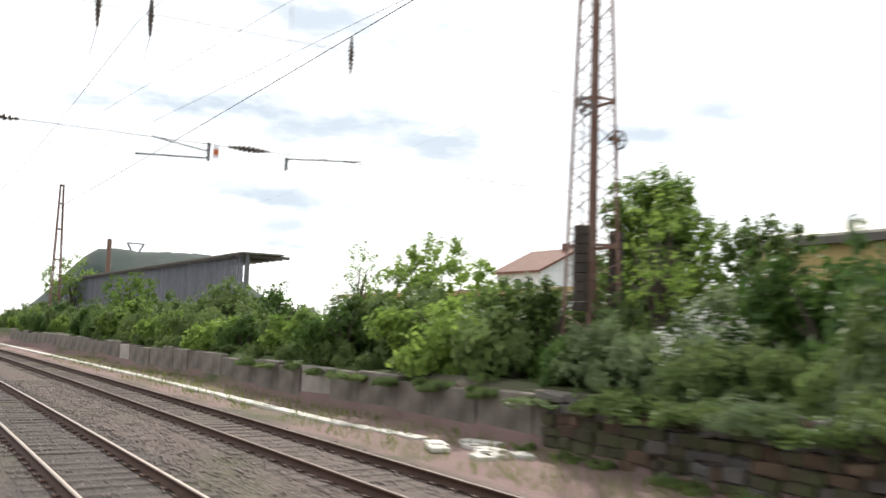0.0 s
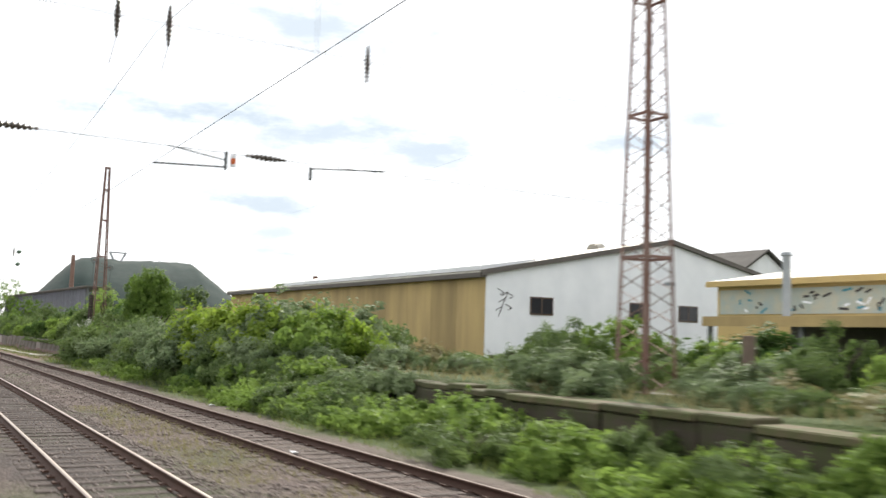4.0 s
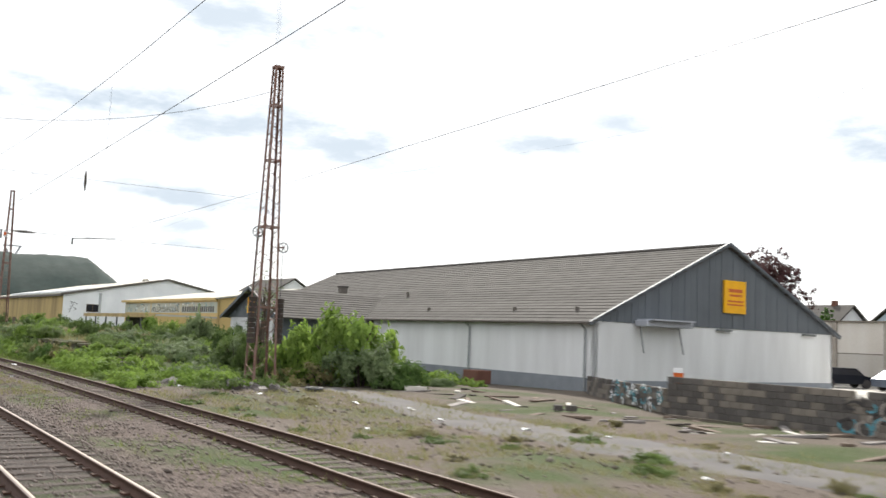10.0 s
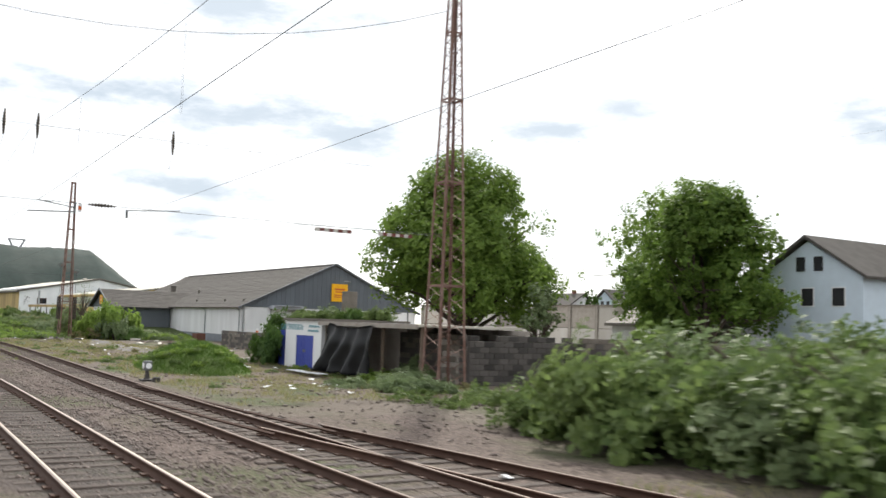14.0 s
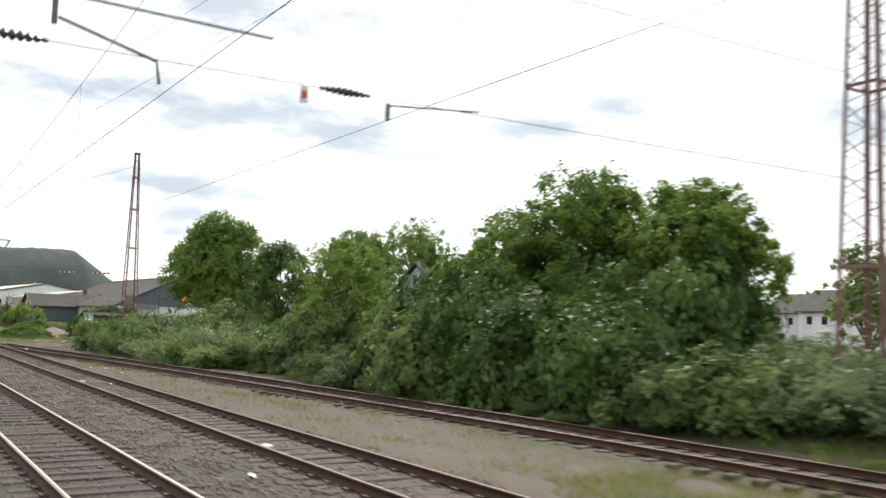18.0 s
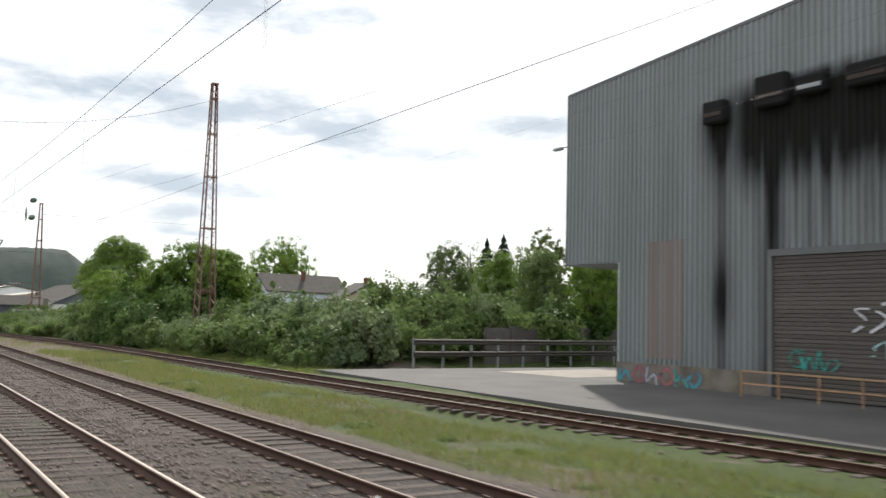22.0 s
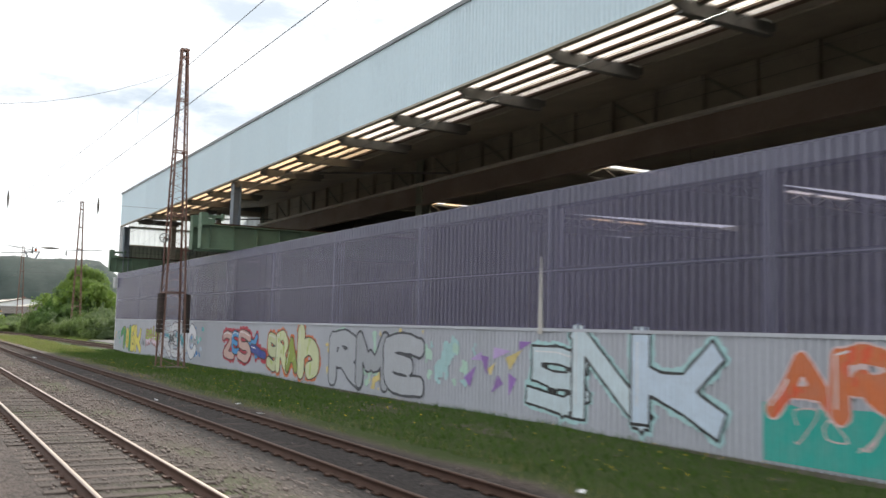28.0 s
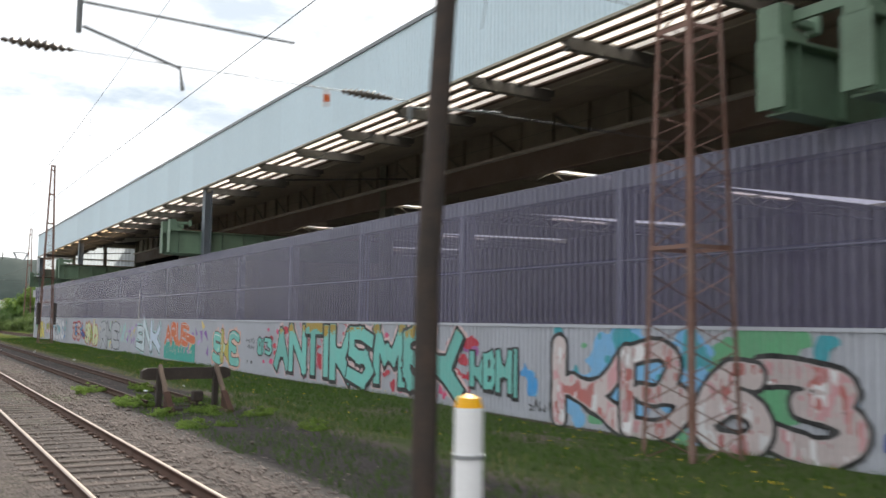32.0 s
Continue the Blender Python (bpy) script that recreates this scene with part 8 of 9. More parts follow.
for n, s0, s1, d0, d1, keep, h0, h1, mat in ((66000, 312.6, 440, 9.7, 14.85, -0.9, 0.07, 0.2, "grass"), (5000, 312.6, 440, 9.0, 10.6, -0.2, 0.06, 0.18, "dry"), (24000, 256, 318, 9.2, 13.1, -0.3, 0.08, 0.26, "verge"), (14000, 256, 318, 9.2, 13.1, -0.3, 0.06, 0.2, "dry"), (9000, 410, 446, 5.8, 9.4, -0.3, 0.06, 0.22, "grass"),
                                             (42000, 126, 190, 9.2, 20, -0.1, 0.05, 0.2, "dry"), (14000, 126, 190, 9.2, 20, 0.12, 0.06, 0.2, "verge"), (14000, 60, 165, 5.0, 9.8, 0.05, 0.05, 0.18, "verge"), (16000, 40, 130, 4.6, 6.6, -0.15, 0.05, 0.16, "dry"), (14000, 205, 300, 8.6, 12.6, -0.1, 0.06, 0.2, "dry"),
                                             (16000, -60, 118, 9.2, 12.4, -0.25, 0.1, 0.35, "verge"), (14000, 40, 110, 14, 24, -0.2, 0.15, 0.5, "dry"), (9000, 205, 262, 9.6, 12.6, 0.2, 0.06, 0.25, "verge"), (9000, 250, 280, 16.5, 20, -0.5, 0.1, 0.35, "verge")):
    s, d = scatter(n, s0, s1, d0, d1, keep)
    if 190 < s0 < 318:
        ok = np.array([abs(b - track3(float(a))) > 1.2 for a, b in zip(s, d)])
        s, d = s[ok], d[ok]
    grass("grass", s, d, VEG.uniform(h0, h1, len(s)), mat, "patchy trackside grass" if mat != "dry" else "dry straw-coloured grass")
# turf on the mound
for k in range(64):
    a, q = PR.uniform(0, 6.28), math.sqrt(PR.random()) * 0.88
    u, w = q * math.cos(a), q * math.sin(a)
    plant("weed_dark" if k % 3 else "weed", 171.6 + 4.4 * u, 13.4 + 2.6 * w, PR.uniform(0.25, 0.42), PR.uniform(0.45, 0.8), -0.36 + 1.4 * (1 - q * q) ** 1.1 * (1 + 0.15 * u))
mu, mw = VEG.uniform(-1, 1, 16000), VEG.uniform(-1, 1, 16000)
ok = mu**2 + mw**2 < 0.97
mu, mw = mu[ok], mw[ok]
mz = 1.4 * (1 - mu**2 - mw**2) ** 1.1 * (1 + 0.15 * mu) - 0.15
base_z = np.array([near_z(171.6 + 4.4 * float(a), 13.4 + 2.6 * float(b)) for a, b in zip(mu, mw)])
grass("grass", 171.6 + 4.4 * mu, 13.4 + 2.6 * mw, VEG.uniform(0.08, 0.26, len(mu)), "grass", "fresh turf growing over the earth mound", mz - 0.2 - base_z)
dn = 900
s, d = VEG.uniform(335, 440, dn), VEG.uniform(9.6, 14.4, dn)
z = np.array([near_z(float(a), float(b)) for a, b in zip(s, d)]) + 0.2
c = track_np(s, d, z)
v, f = leaves(c, 0.05, VEG, 2)
MAT["dandelion"] = plain("dandelion yellow", (0.75, 0.55, 0.02))
tagged(new("dandelions", mesh_np("dandelions", v, f, "dandelion")), "yellow dandelion heads in the grass", "flowers", kind="stuff")

# ---- graffiti on the hall ----
SPRAY = {}


def ribbed(name, *a, **k):
    """Thin paint that follows the ribs of the sheet under it."""
    m = material(name, *a, **k)
    n, l = m.node_tree.nodes, m.node_tree.links
    tc, wv, bp = n.new("ShaderNodeTexCoord"), n.new("ShaderNodeTexWave"), n.new("ShaderNodeBump")
    wv.bands_direction = "X"
    wv.inputs["Scale"].default_value = math.tau / 20 / 0.2
    l.new(tc.outputs["Object"], wv.inputs[0])
    l.new(wv.outputs["Fac"], bp.inputs["Height"])
    bp.inputs["Strength"].default_value, bp.inputs["Distance"].default_value = 0.8, 0.04
    l.new(bp.outputs[0], n["Principled BSDF"].inputs["Normal"])
    return m


def spray(key, c):
    if key not in SPRAY:
        SPRAY[key] = ribbed("spray " + key, c, 0.6, var=0.22, scale=2.2, fine=12, bump=0.03, second=tuple(0.7 * v + 0.08 for v in c), second_amount=0.6)
    return SPRAY[key]


COL = {"black": (0.015, 0.015, 0.017), "white": (0.72, 0.72, 0.74), "turq": (0.16, 0.5, 0.45), "green": (0.03, 0.26, 0.07), "yellow": (0.62, 0.54, 0.1), "lime": (0.42, 0.52, 0.14), "orange": (0.62, 0.16, 0.05), "red": (0.5, 0.03, 0.06),
       "blue": (0.03, 0.2, 0.52), "skin": (0.62, 0.42, 0.38), "purple": (0.27, 0.14, 0.42), "pale": (0.5, 0.6, 0.72), "teal": (0.02, 0.32, 0.27), "pink": (0.6, 0.08, 0.2), "ochre": (0.4, 0.28, 0.05), "grey": (0.09, 0.085, 0.1), "silver": (0.36, 0.38, 0.42), "ice": (0.55, 0.66, 0.72), "blush": (0.66, 0.5, 0.5), "chalk": (0.52, 0.45, 0.45), "rust": (0.32, 0.1, 0.1), "mint": (0.14, 0.42, 0.22), "gold": (0.5, 0.33, 0.03), "sand": (0.62, 0.5, 0.2), "lilac": (0.66, 0.55, 0.66), "olive": (0.3, 0.38, 0.06), "navy": (0.03, 0.06, 0.3), "chalky": (0.62, 0.63, 0.67), "smoke": (0.1, 0.09, 0.13), "teal2": (0.04, 0.33, 0.4),
       "azure": (0.05, 0.27, 0.58), "cream": (0.56, 0.6, 0.36), "soot": (0.05, 0.055, 0.07), "mint2": (0.42, 0.62, 0.52), "mist": (0.38, 0.6, 0.62), "lilac2": (0.45, 0.33, 0.6), "vermilion": (0.7, 0.1, 0.03), "mustard": (0.52, 0.43, 0.09), "peach": (0.66, 0.42, 0.35), "violet": (0.3, 0.1, 0.3), "sky2": (0.16, 0.4, 0.66), "rust2": (0.42, 0.14, 0.13), "rose": (0.55, 0.3, 0.32)}
FACE = -0.055


# letter skeletons on a grid of 0..9 by 0..9: points as digit pairs, strokes split by "/".
# a stroke may begin with a width factor in fifths (w4); "!" keeps its corners sharp
GLYPH = {
    "1": "w4 06 27 58 88/w7 77 75 73/w6 73 61/w5 61 61", "0": "48 27 14 22 41 62 85 67 48", "i": "w7 35 33 30/w8 38 38", "2": "w6 27 48 77 75/w6 75 73 42/w7 42 62 80/w6 27 24 21 40 80",
    "K": "w6 09 05 00/w5 98 64 14/w6 24 62 90", "k": "w6 08 04 00/w5 98 65 15/w6 25 64 90", "E": "w5 98 49 08 05/w5 05 54 64/w5 05 02 20 90", "e": "85 58 27 13 21 60 92/24 55 85", "C": "97 59 17 04 12 50 92", "O": "59 27 14 21 50 82 95 78 59",
    "Z": "w5 08 39 88/w5 88 54 11/w5 11 40 90", "S": "w5 97 58 18 15 44/w5 44 74 92 60 01", "R": "w6 08 04 00/w5 08 49 87 65 24/w6 35 62 90", 
    "A": "w5 00 23 48/w5 48 73 90/w4 23 73", "h": "w7 29 24 20/w6 24 66 94 91 60", "M": "w5 00 04 09/09 34 45/45 64 99/w5 99 94 90", "N": "w5 00 04 09/09 54 90/90 95 99",
    "U": "w5 09 04 21 50 82 99", "B": "w6 08 04 00/08 59 77 54 24/54 84 82 50 00", "6": "w6 88 58 25 12/w6 12 30 70 92 84 55 23", "3": "w6 08 48 87 75 45/w6 45 84 92 60 11", "T": "09 49 99/49 45 40", "I": "49 44 40", 
    "~": "w6 07 36 64 93"}


def glyph_segments(ch, x0, x1, z0, z1, r, lean=0.0, angular=False):
    """The strokes of one letter, fitted into a box, as short pieces (xa, za, xb, zb, ra, rb)."""
    out = []
    for st in GLYPH[ch].split("/"):
        tok = st.split()
        k, sharp, pts = 1.0, False, []
        for q in tok:
            if q[0] == "w":
                k = int(q[1:]) / 5
            elif q == "!":
                sharp = True
            else:
                pts.append((int(q[0]) / 9, int(q[1]) / 9))
        path = pts if sharp or angular or len(pts) < 3 else stroke_path(pts)
        ww, hh = max(0.02, x1 - x0 - 2 * r), max(0.02, z1 - z0 - 2 * r)
        w = [(x0 + r + u * ww + lean * (v - 0.5) * hh, z0 + r + v * hh) for u, v in path]
        out += [(*p, *q, r * k, r * k) for p, q in zip(w, w[1:])]
    return out


def stroke_path(p):
    """A rounded path through the skeleton's points."""
    out = []
    for i in range(len(p) - 1):
        a, b, c, d = p[max(0, i - 1)], p[i], p[i + 1], p[min(len(p) - 1, i + 2)]
        for k in range(4):
            t = k / 4
            out.append(tuple(0.5 * (2 * b[j] + (c[j] - a[j]) * t + (2 * a[j] - 5 * b[j] + 4 * c[j] - d[j]) * t * t + (3 * b[j] - a[j] - 3 * c[j] + d[j]) * t**3) for j in (0, 1)))
    return out + [p[-1]]


def field(seg, X, Z, square=False):
    """Distance from the edge of the painted strokes: below 0 inside."""
    best = np.full(X.shape, 9.0)
    for xa, za, xb, zb, ra, rb in seg:
        dx, dz = xb - xa, zb - za
        L = dx * dx + dz * dz
        if square and L > 1e-6:
            q = math.sqrt(L)
            u, v = ((X - xa) * dx + (Z - za) * dz) / q, ((Z - za) * dx - (X - xa) * dz) / q
            best = np.minimum(best, np.maximum(np.abs(v), np.abs(u - q / 2) - q / 2) - ra)
            continue
        t = np.clip(((X - xa) * dx + (Z - za) * dz) / L, 0, 1) if L > 1e-6 else 0 * X
        best = np.minimum(best, np.hypot(X - xa - t * dx, Z - za - t * dz) - (ra + (rb - ra) * t))
    return best


def value_noise(X, Z, k, seed):
    """Smooth noise between -1 and 1 on arrays."""
    g = np.random.default_rng(seed).uniform(-1, 1, (64, 64))
    x, z = X * k + 100, Z * k + 100
    i, j = np.floor(x).astype(int), np.floor(z).astype(int)
    u, v = x - i, z - j
    u, v = u * u * (3 - 2 * u), v * v * (3 - 2 * v)
    at = lambda a, b: g[a % 64, b % 64]
    return (at(i, j) * (1 - u) + at(i + 1, j) * u) * (1 - v) + (at(i, j + 1) * (1 - u) + at(i + 1, j + 1) * u) * v


def paint(name, F_, X, Z, y, col, parent):
    """A coat of paint: the cells where the field F_ is below 0, with their rim drawn to the contour."""
    ins = F_ < 0
    cell = ins[:-1, :-1] | ins[1:, :-1] | ins[:-1, 1:] | ins[1:, 1:]
    if not cell.any():
        return None
    step = X[1, 0] - X[0, 0]
    gx, gz = np.gradient(F_, step)
    g2 = np.maximum(gx * gx + gz * gz, 0.2)
    move = np.where(ins, 0.0, np.clip(F_, 0, step * 1.2))
    PX, PZ = X - move * gx / g2, Z - move * gz / g2
    idx = np.arange(X.size).reshape(X.shape)
    f = np.stack([idx[:-1, :-1][cell], idx[1:, :-1][cell], idx[1:, 1:][cell], idx[:-1, 1:][cell]], -1)
    used, inv = np.unique(f, return_inverse=True)
    v = np.stack([PX.ravel()[used], np.full(len(used), y), PZ.ravel()[used]], -1)
    o = new(name, mesh_np(name, v, inv.reshape(-1, 4), spray(col, COL[col])))
    o.parent = parent
    return o


def plane(x0, x1, z0, z1, step=0.035):
    return np.meshgrid(np.arange(x0, x1 + step, step), np.arange(z0, z1 + step, step), indexing="ij")


def piece(label, letters, fills, outline, r=0.2, edge=0.05, halo=None, halo_w=0.1, jag=0.0, shine=None, tops=None, wear=None, amount=0.5, square=False, lean=0.0, seed=1, step=0.035, drop=(0.0, 0.0)):
    """Sprayed letters; each (sign, x0, x1, z0, z1[, r]) in metres along the hall and up its wall: a halo round all, then per letter an outline and a fill."""
    ox = round(letters[0][1] / 0.2) * 0.2
    t = thing("graffiti_piece", M(312.6 + ox, HY, 0), label, "graffiti", "graffiti pieces")
    every = []
    for i, (ch, x0, x1, z0, z1, *own) in enumerate(letters):
        rr = own[0] if own else r
        seg = glyph_segments(ch, x0 - ox, x1 - ox, z0, z1, rr, lean, square)
        every += seg
        X, Z = plane(x0 - ox - 0.5, x1 - ox + 0.5, z0 - 0.3, z1 + 0.3, step)
        wob = 0.025 * value_noise(X, Z, 2.2, seed + i) + 0.012 * value_noise(X, Z, 6, seed + i + 50)
        D = field(seg, X, Z, square) + wob * (0.3 if square else 1.0)
        y = FACE - 0.006 - 0.0045 * (i % 3)
        col = fills[i % len(fills)]
        letter = paint("letter", D, X, Z, y - 0.0018, col, t)
        if drop != (0.0, 0.0):
            E = np.minimum(D, np.minimum(field([(a + drop[0] / 2, b + drop[1] / 2, c + drop[0] / 2, d + drop[1] / 2, e, f) for a, b, c, d, e, f in seg], X, Z, square), field([(a + drop[0], b + drop[1], c + drop[0], d + drop[1], e, f) for a, b, c, d, e, f in seg], X, Z, square)))
        else:
            E = D
        paint("outline", np.maximum(E - edge + 0.012 * value_noise(X, Z, 9, seed + 9), Z - 2.36), X, Z, y, outline, letter)
        if tops:
            run = 0.22 * value_noise(X, 0 * Z, 7, seed + i) + 0.16 * value_noise(X, 0 * Z, 17, seed + i + 3)
            tagged(paint("drip_edge", np.maximum(D + 0.02, (z1 - 0.3 + 0.6 * run) - Z), X, Z, y - 0.003, tops, letter), kind="stuff")
        if wear:
            for j, wc in enumerate(wear):
                n_ = value_noise(X, Z * 0.6, 3.1, seed + i * 7 + j) + 0.7 * value_noise(X * 1.5, Z * 0.5, 8, seed + i + j)
                paint("brush_mark", np.maximum(D + 0.03, (amount + 0.1 * j - n_) * 0.2), X, Z, y - 0.0028 - 0.0006 * j, wc, letter)
        if shine:
            sh_ = field([(a - rr * 0.45, b + rr * 0.45, c - rr * 0.45, d + rr * 0.45, 0.022, 0.022) for a, b, c, d, e, f in seg[: max(2, len(seg) // 3)]], X, Z)
            paint("highlight", np.maximum(sh_, D + 0.05), X, Z, y - 0.0036, shine, letter)
    if halo:
        X, Z = plane(min(q[1] for q in letters) - ox - 0.6, max(q[2] for q in letters) - ox + 0.6, -0.2, 2.42, 0.045)
        D = field(every, X, Z, square) + jag * value_noise(X, Z, 5, seed + 77) + jag * 0.6 * value_noise(X, Z, 11, seed + 78)
        paint("halo", np.maximum(D - edge - halo_w, Z - 2.27), X, Z, FACE - 0.003, halo, t)
    return t


def cloud(label, x0, x1, z0, z1, cols, amount=0.2, grain=2.0, seed=1, tall=1.0, name="graffiti_fill", y=0.0, soft=0.5):
    """Loose sprayed patches that thin out towards the edges of a stretch of the wall."""
    ox = round(x0 / 0.2) * 0.2
    t = thing(name, M(312.6 + ox, HY, 0), label, "graffiti", "graffiti marks")
    X, Z = plane(x0 - ox, x1 - ox, z0, z1, 0.04)
    u, v = (X - (x0 + x1 - 2 * ox) / 2) / ((x1 - x0) / 2), (Z - (z0 + z1) / 2) / ((z1 - z0) / 2)
    fall = np.maximum(np.abs(u), np.abs(v)) ** 3
    for j, ck in enumerate(cols):
        n_ = value_noise(X, Z / tall, grain, seed + j * 5) + 0.45 * value_noise(X, Z, grain * 3.3, seed + j * 5 + 1)
        coat = paint("spray_patch", (1 - 2 * amount - n_ + soft * fall) * 0.25 / grain, X, Z, FACE - 0.0015 - 0.0006 * j - y, ck, t)
        if coat:
            tagged(coat, kind="stuff")
    return t


def flames(label, x0, x1, z0, z1, fill, rim, seed=1):
    """A sprayed band with spiky drips along its lower edge and a dark rim."""
    ox = round(x0 / 0.2) * 0.2
    t = thing("graffiti_fill", M(312.6 + ox, HY, 0), label, "graffiti", "graffiti marks")
    X, Z = plane(x0 - ox - 0.2, x1 - ox + 0.2, z0 - 0.4, z1 + 0.2, 0.03)
    low_ = z0 + 0.25 + 0.25 * value_noise(X, 0 * X, 4.5, seed) - 0.12 * np.abs(value_noise(X, 0 * X, 9, seed + 1))
    D = np.maximum.reduce([low_ - Z, Z - z1, x0 - ox - X, X - (x1 - ox)]) * 0.6
    paint("band", D + 0.02, X, Z, FACE - 0.006, fill, t)
    paint("rim", D - 0.05, X, Z, FACE - 0.004, rim, t)
    return t


def shards(x, w, z0, z1, cols, n, label, size, seed):
    """Sharp sprayed triangles."""
    rr_ = random.Random(seed)
    t = thing("graffiti_fill", M(312.6 + x, HY, 0), label, "graffiti", "graffiti marks")
    for k in range(n):
        b = bmesh.new()
        cx, cz, a, q = w * (k + rr_.random()) / n, rr_.uniform(z0, z1), rr_.uniform(0, 6.28), rr_.uniform(*size)
        b.faces.new([b.verts.new((cx + q * m * math.cos(a + v), FACE - 0.002 - 0.0003 * k, cz + q * m * 0.7 * math.sin(a + v))) for v, m in ((0, 1.3), (2.2, 0.8), (3.6, 0.9))])
        part("shard", b, spray(cols[k % len(cols)], COL[cols[k % len(cols)]]), t)
    return t


def dabs(x, w, z0, z1, cols, n, label, seed, size=(0.05, 0.16), long=1.6):
    """Separate round spray dabs."""
    rr_ = random.Random(seed)
    t = thing("graffiti_fill", M(312.6 + x, HY, 0), label, "graffiti", "graffiti marks")
    for k in range(n):
        b = bmesh.new()
        cx, cz, r0, m = w * (k + rr_.random()) / n, rr_.uniform(z0, z1), rr_.uniform(*size), 11
        b.faces.new([b.verts.new((cx + r0 * long * math.cos(q * math.tau / m) * rr_.uniform(0.75, 1.1), FACE - 0.002 - 0.00015 * k, cz - r0 * math.sin(q * math.tau / m) * rr_.uniform(0.75, 1.1))) for q in range(m)])
        ck = cols[k % len(cols)]
        part("spray_dab", b, spray(ck, COL[ck]), t)
    return t


def tag(label, x0, x1, z0, z1, col, seed=1, n=5, thick=0.02, y=0.0, name="graffiti_tag"):
    """A quick unreadable signature: linked loops and hooks in one hand, written in rows."""
    rr_ = random.Random(seed)
    ox = round(x0 / 0.2) * 0.2
    t = thing(name, M(312.6 + ox, HY, 0), label, "graffiti", "graffiti marks")
    w = (x1 - x0) / n
    for k in range(n):
        cx = x0 - ox + w * k
        p = [(cx + w * rr_.uniform(-0.1, 1.05) * f, rr_.uniform(z0, z1)) for f in (0.1, 0.5, 0.9, 0.6, 1.0)]
        q = stroke_path(p)
        X, Z = plane(cx - 0.3, cx + w + 0.4, z0 - 0.15, z1 + 0.15, 0.02 if thick < 0.04 else 0.03)
        D = field([(*a, *b, thick, thick) for a, b in zip(q, q[1:])], X, Z)
        paint("spray_line", D + 0.006 * value_noise(X, Z, 12, seed + k), X, Z, FACE - 0.003 - 0.0004 * (k % 3) - y, col, t)
    return t


# green and yellow letters at the hall's end
piece("green and yellow bubble letters sprayed on grey sheet", (("1", 2.6, 4.8, -0.05, 1.95, 0.28), ("0", 4.6, 5.95, -0.02, 1.8, 0.26), ("i", 5.6, 6.9, -0.02, 1.9, 0.24), ("B", 6.5, 8.25, -0.04, 1.93, 0.24), ("K", 8.0, 10.05, -0.06, 1.88, 0.23)),
      ("green", "yellow", "green", "yellow", "yellow"), "black", edge=0.05, wear=("gold",), amount=0.75, seed=3)
tag("ochre brush lines over the yellow letters", 4.7, 5.9, 0.2, 1.6, "ochre", 62, 3, 0.028, 0.016)
tag("ochre brush lines over the yellow letters", 6.7, 8.0, 0.3, 1.6, "ochre", 63, 3, 0.028, 0.016)
tag("thin turquoise tag on the grey sheet", 1.35, 2.4, 1.1, 1.4, "teal", 2, 4, 0.018)
tag("thin turquoise tag on the grey sheet", 1.4, 2.5, 0.75, 1.05, "teal", 12, 5, 0.018)
tag("turquoise tag on the grey sheet", 2.1, 3.0, 0.38, 0.62, "turq", 13, 5, 0.03)
tag("thin grey tag on the sheet", 10.3, 11.3, 0.45, 0.95, "grey", 4, 5, 0.016)
cloud("faint yellow spray on the grey sheet", 0.1, 1.0, 0.7, 1.4, ("sand",), 0.24, 4, 81)
flames("white and pink drips under the lime letters", 11.65, 15.6, 0.5, 1.2, "lilac", "rust", 32)
piece("lime letters with brown outlines over white drips", (("S", 11.5, 12.7, 0.95, 1.72), ("e", 12.6, 13.6, 1.0, 1.75), ("i", 13.6, 14.4, 1.0, 1.9), ("S", 14.3, 15.75, 0.9, 1.65)), ("olive",), "rust", r=0.085, edge=0.035, seed=5, halo="rust", halo_w=0.02, jag=0.05)
dabs(15.5, 1.8, 0.35, 1.9, ("blue", "turq", "navy"), 16, "blue and turquoise spray dabs beside the letters", 33, (0.05, 0.12))
piece("large white bubble letters with grey outlines", (("K", 16.1, 18.9, 0.0, 2.15, 0.23), ("E", 18.95, 21.1, 0.02, 2.22, 0.24), ("O", 20.9, 23.0, -0.02, 2.1, 0.3), ("C", 22.8, 24.9, 0.05, 2.1, 0.27)), ("chalky",), "smoke", edge=0.07, seed=6, halo="pale", halo_w=0.03, jag=0.1)
tag("black scribbled lines across the white letters", 18.5, 20.1, 0.85, 1.45, "black", 34, 7, 0.055, 0.018)
tag("turquoise scribbled lines across the white letters", 20.2, 22.2, 0.7, 1.55, "teal2", 35, 8, 0.06, 0.018)
tag("turquoise scribble on the white letter", 17.4, 18.6, 1.1, 1.45, "teal2", 36, 5, 0.045, 0.018)
dabs(22.8, 3.6, 0.25, 2.0, ("blue", "turq", "pale", "blue"), 30, "blue and turquoise spray dabs on grey sheet", 37, (0.06, 0.16))
# pink and blue, lime, silver
piece("pink and blue letters with black outlines and a jagged red edge", (("Z", 30.3, 32.3, 0.4, 1.85, 0.18), ("E", 31.9, 33.2, 0.7, 1.85, 0.13), ("S", 32.9, 35.0, 0.3, 2.05, 0.19), ("k", 34.5, 36.0, 0.6, 1.9, 0.15), ("~", 35.0, 37.2, 0.4, 1.35, 0.15)), ("skin", "azure", "skin", "azure", "navy"), "black", edge=0.055, halo="red", halo_w=0.12, jag=0.08, shine="white", seed=7)
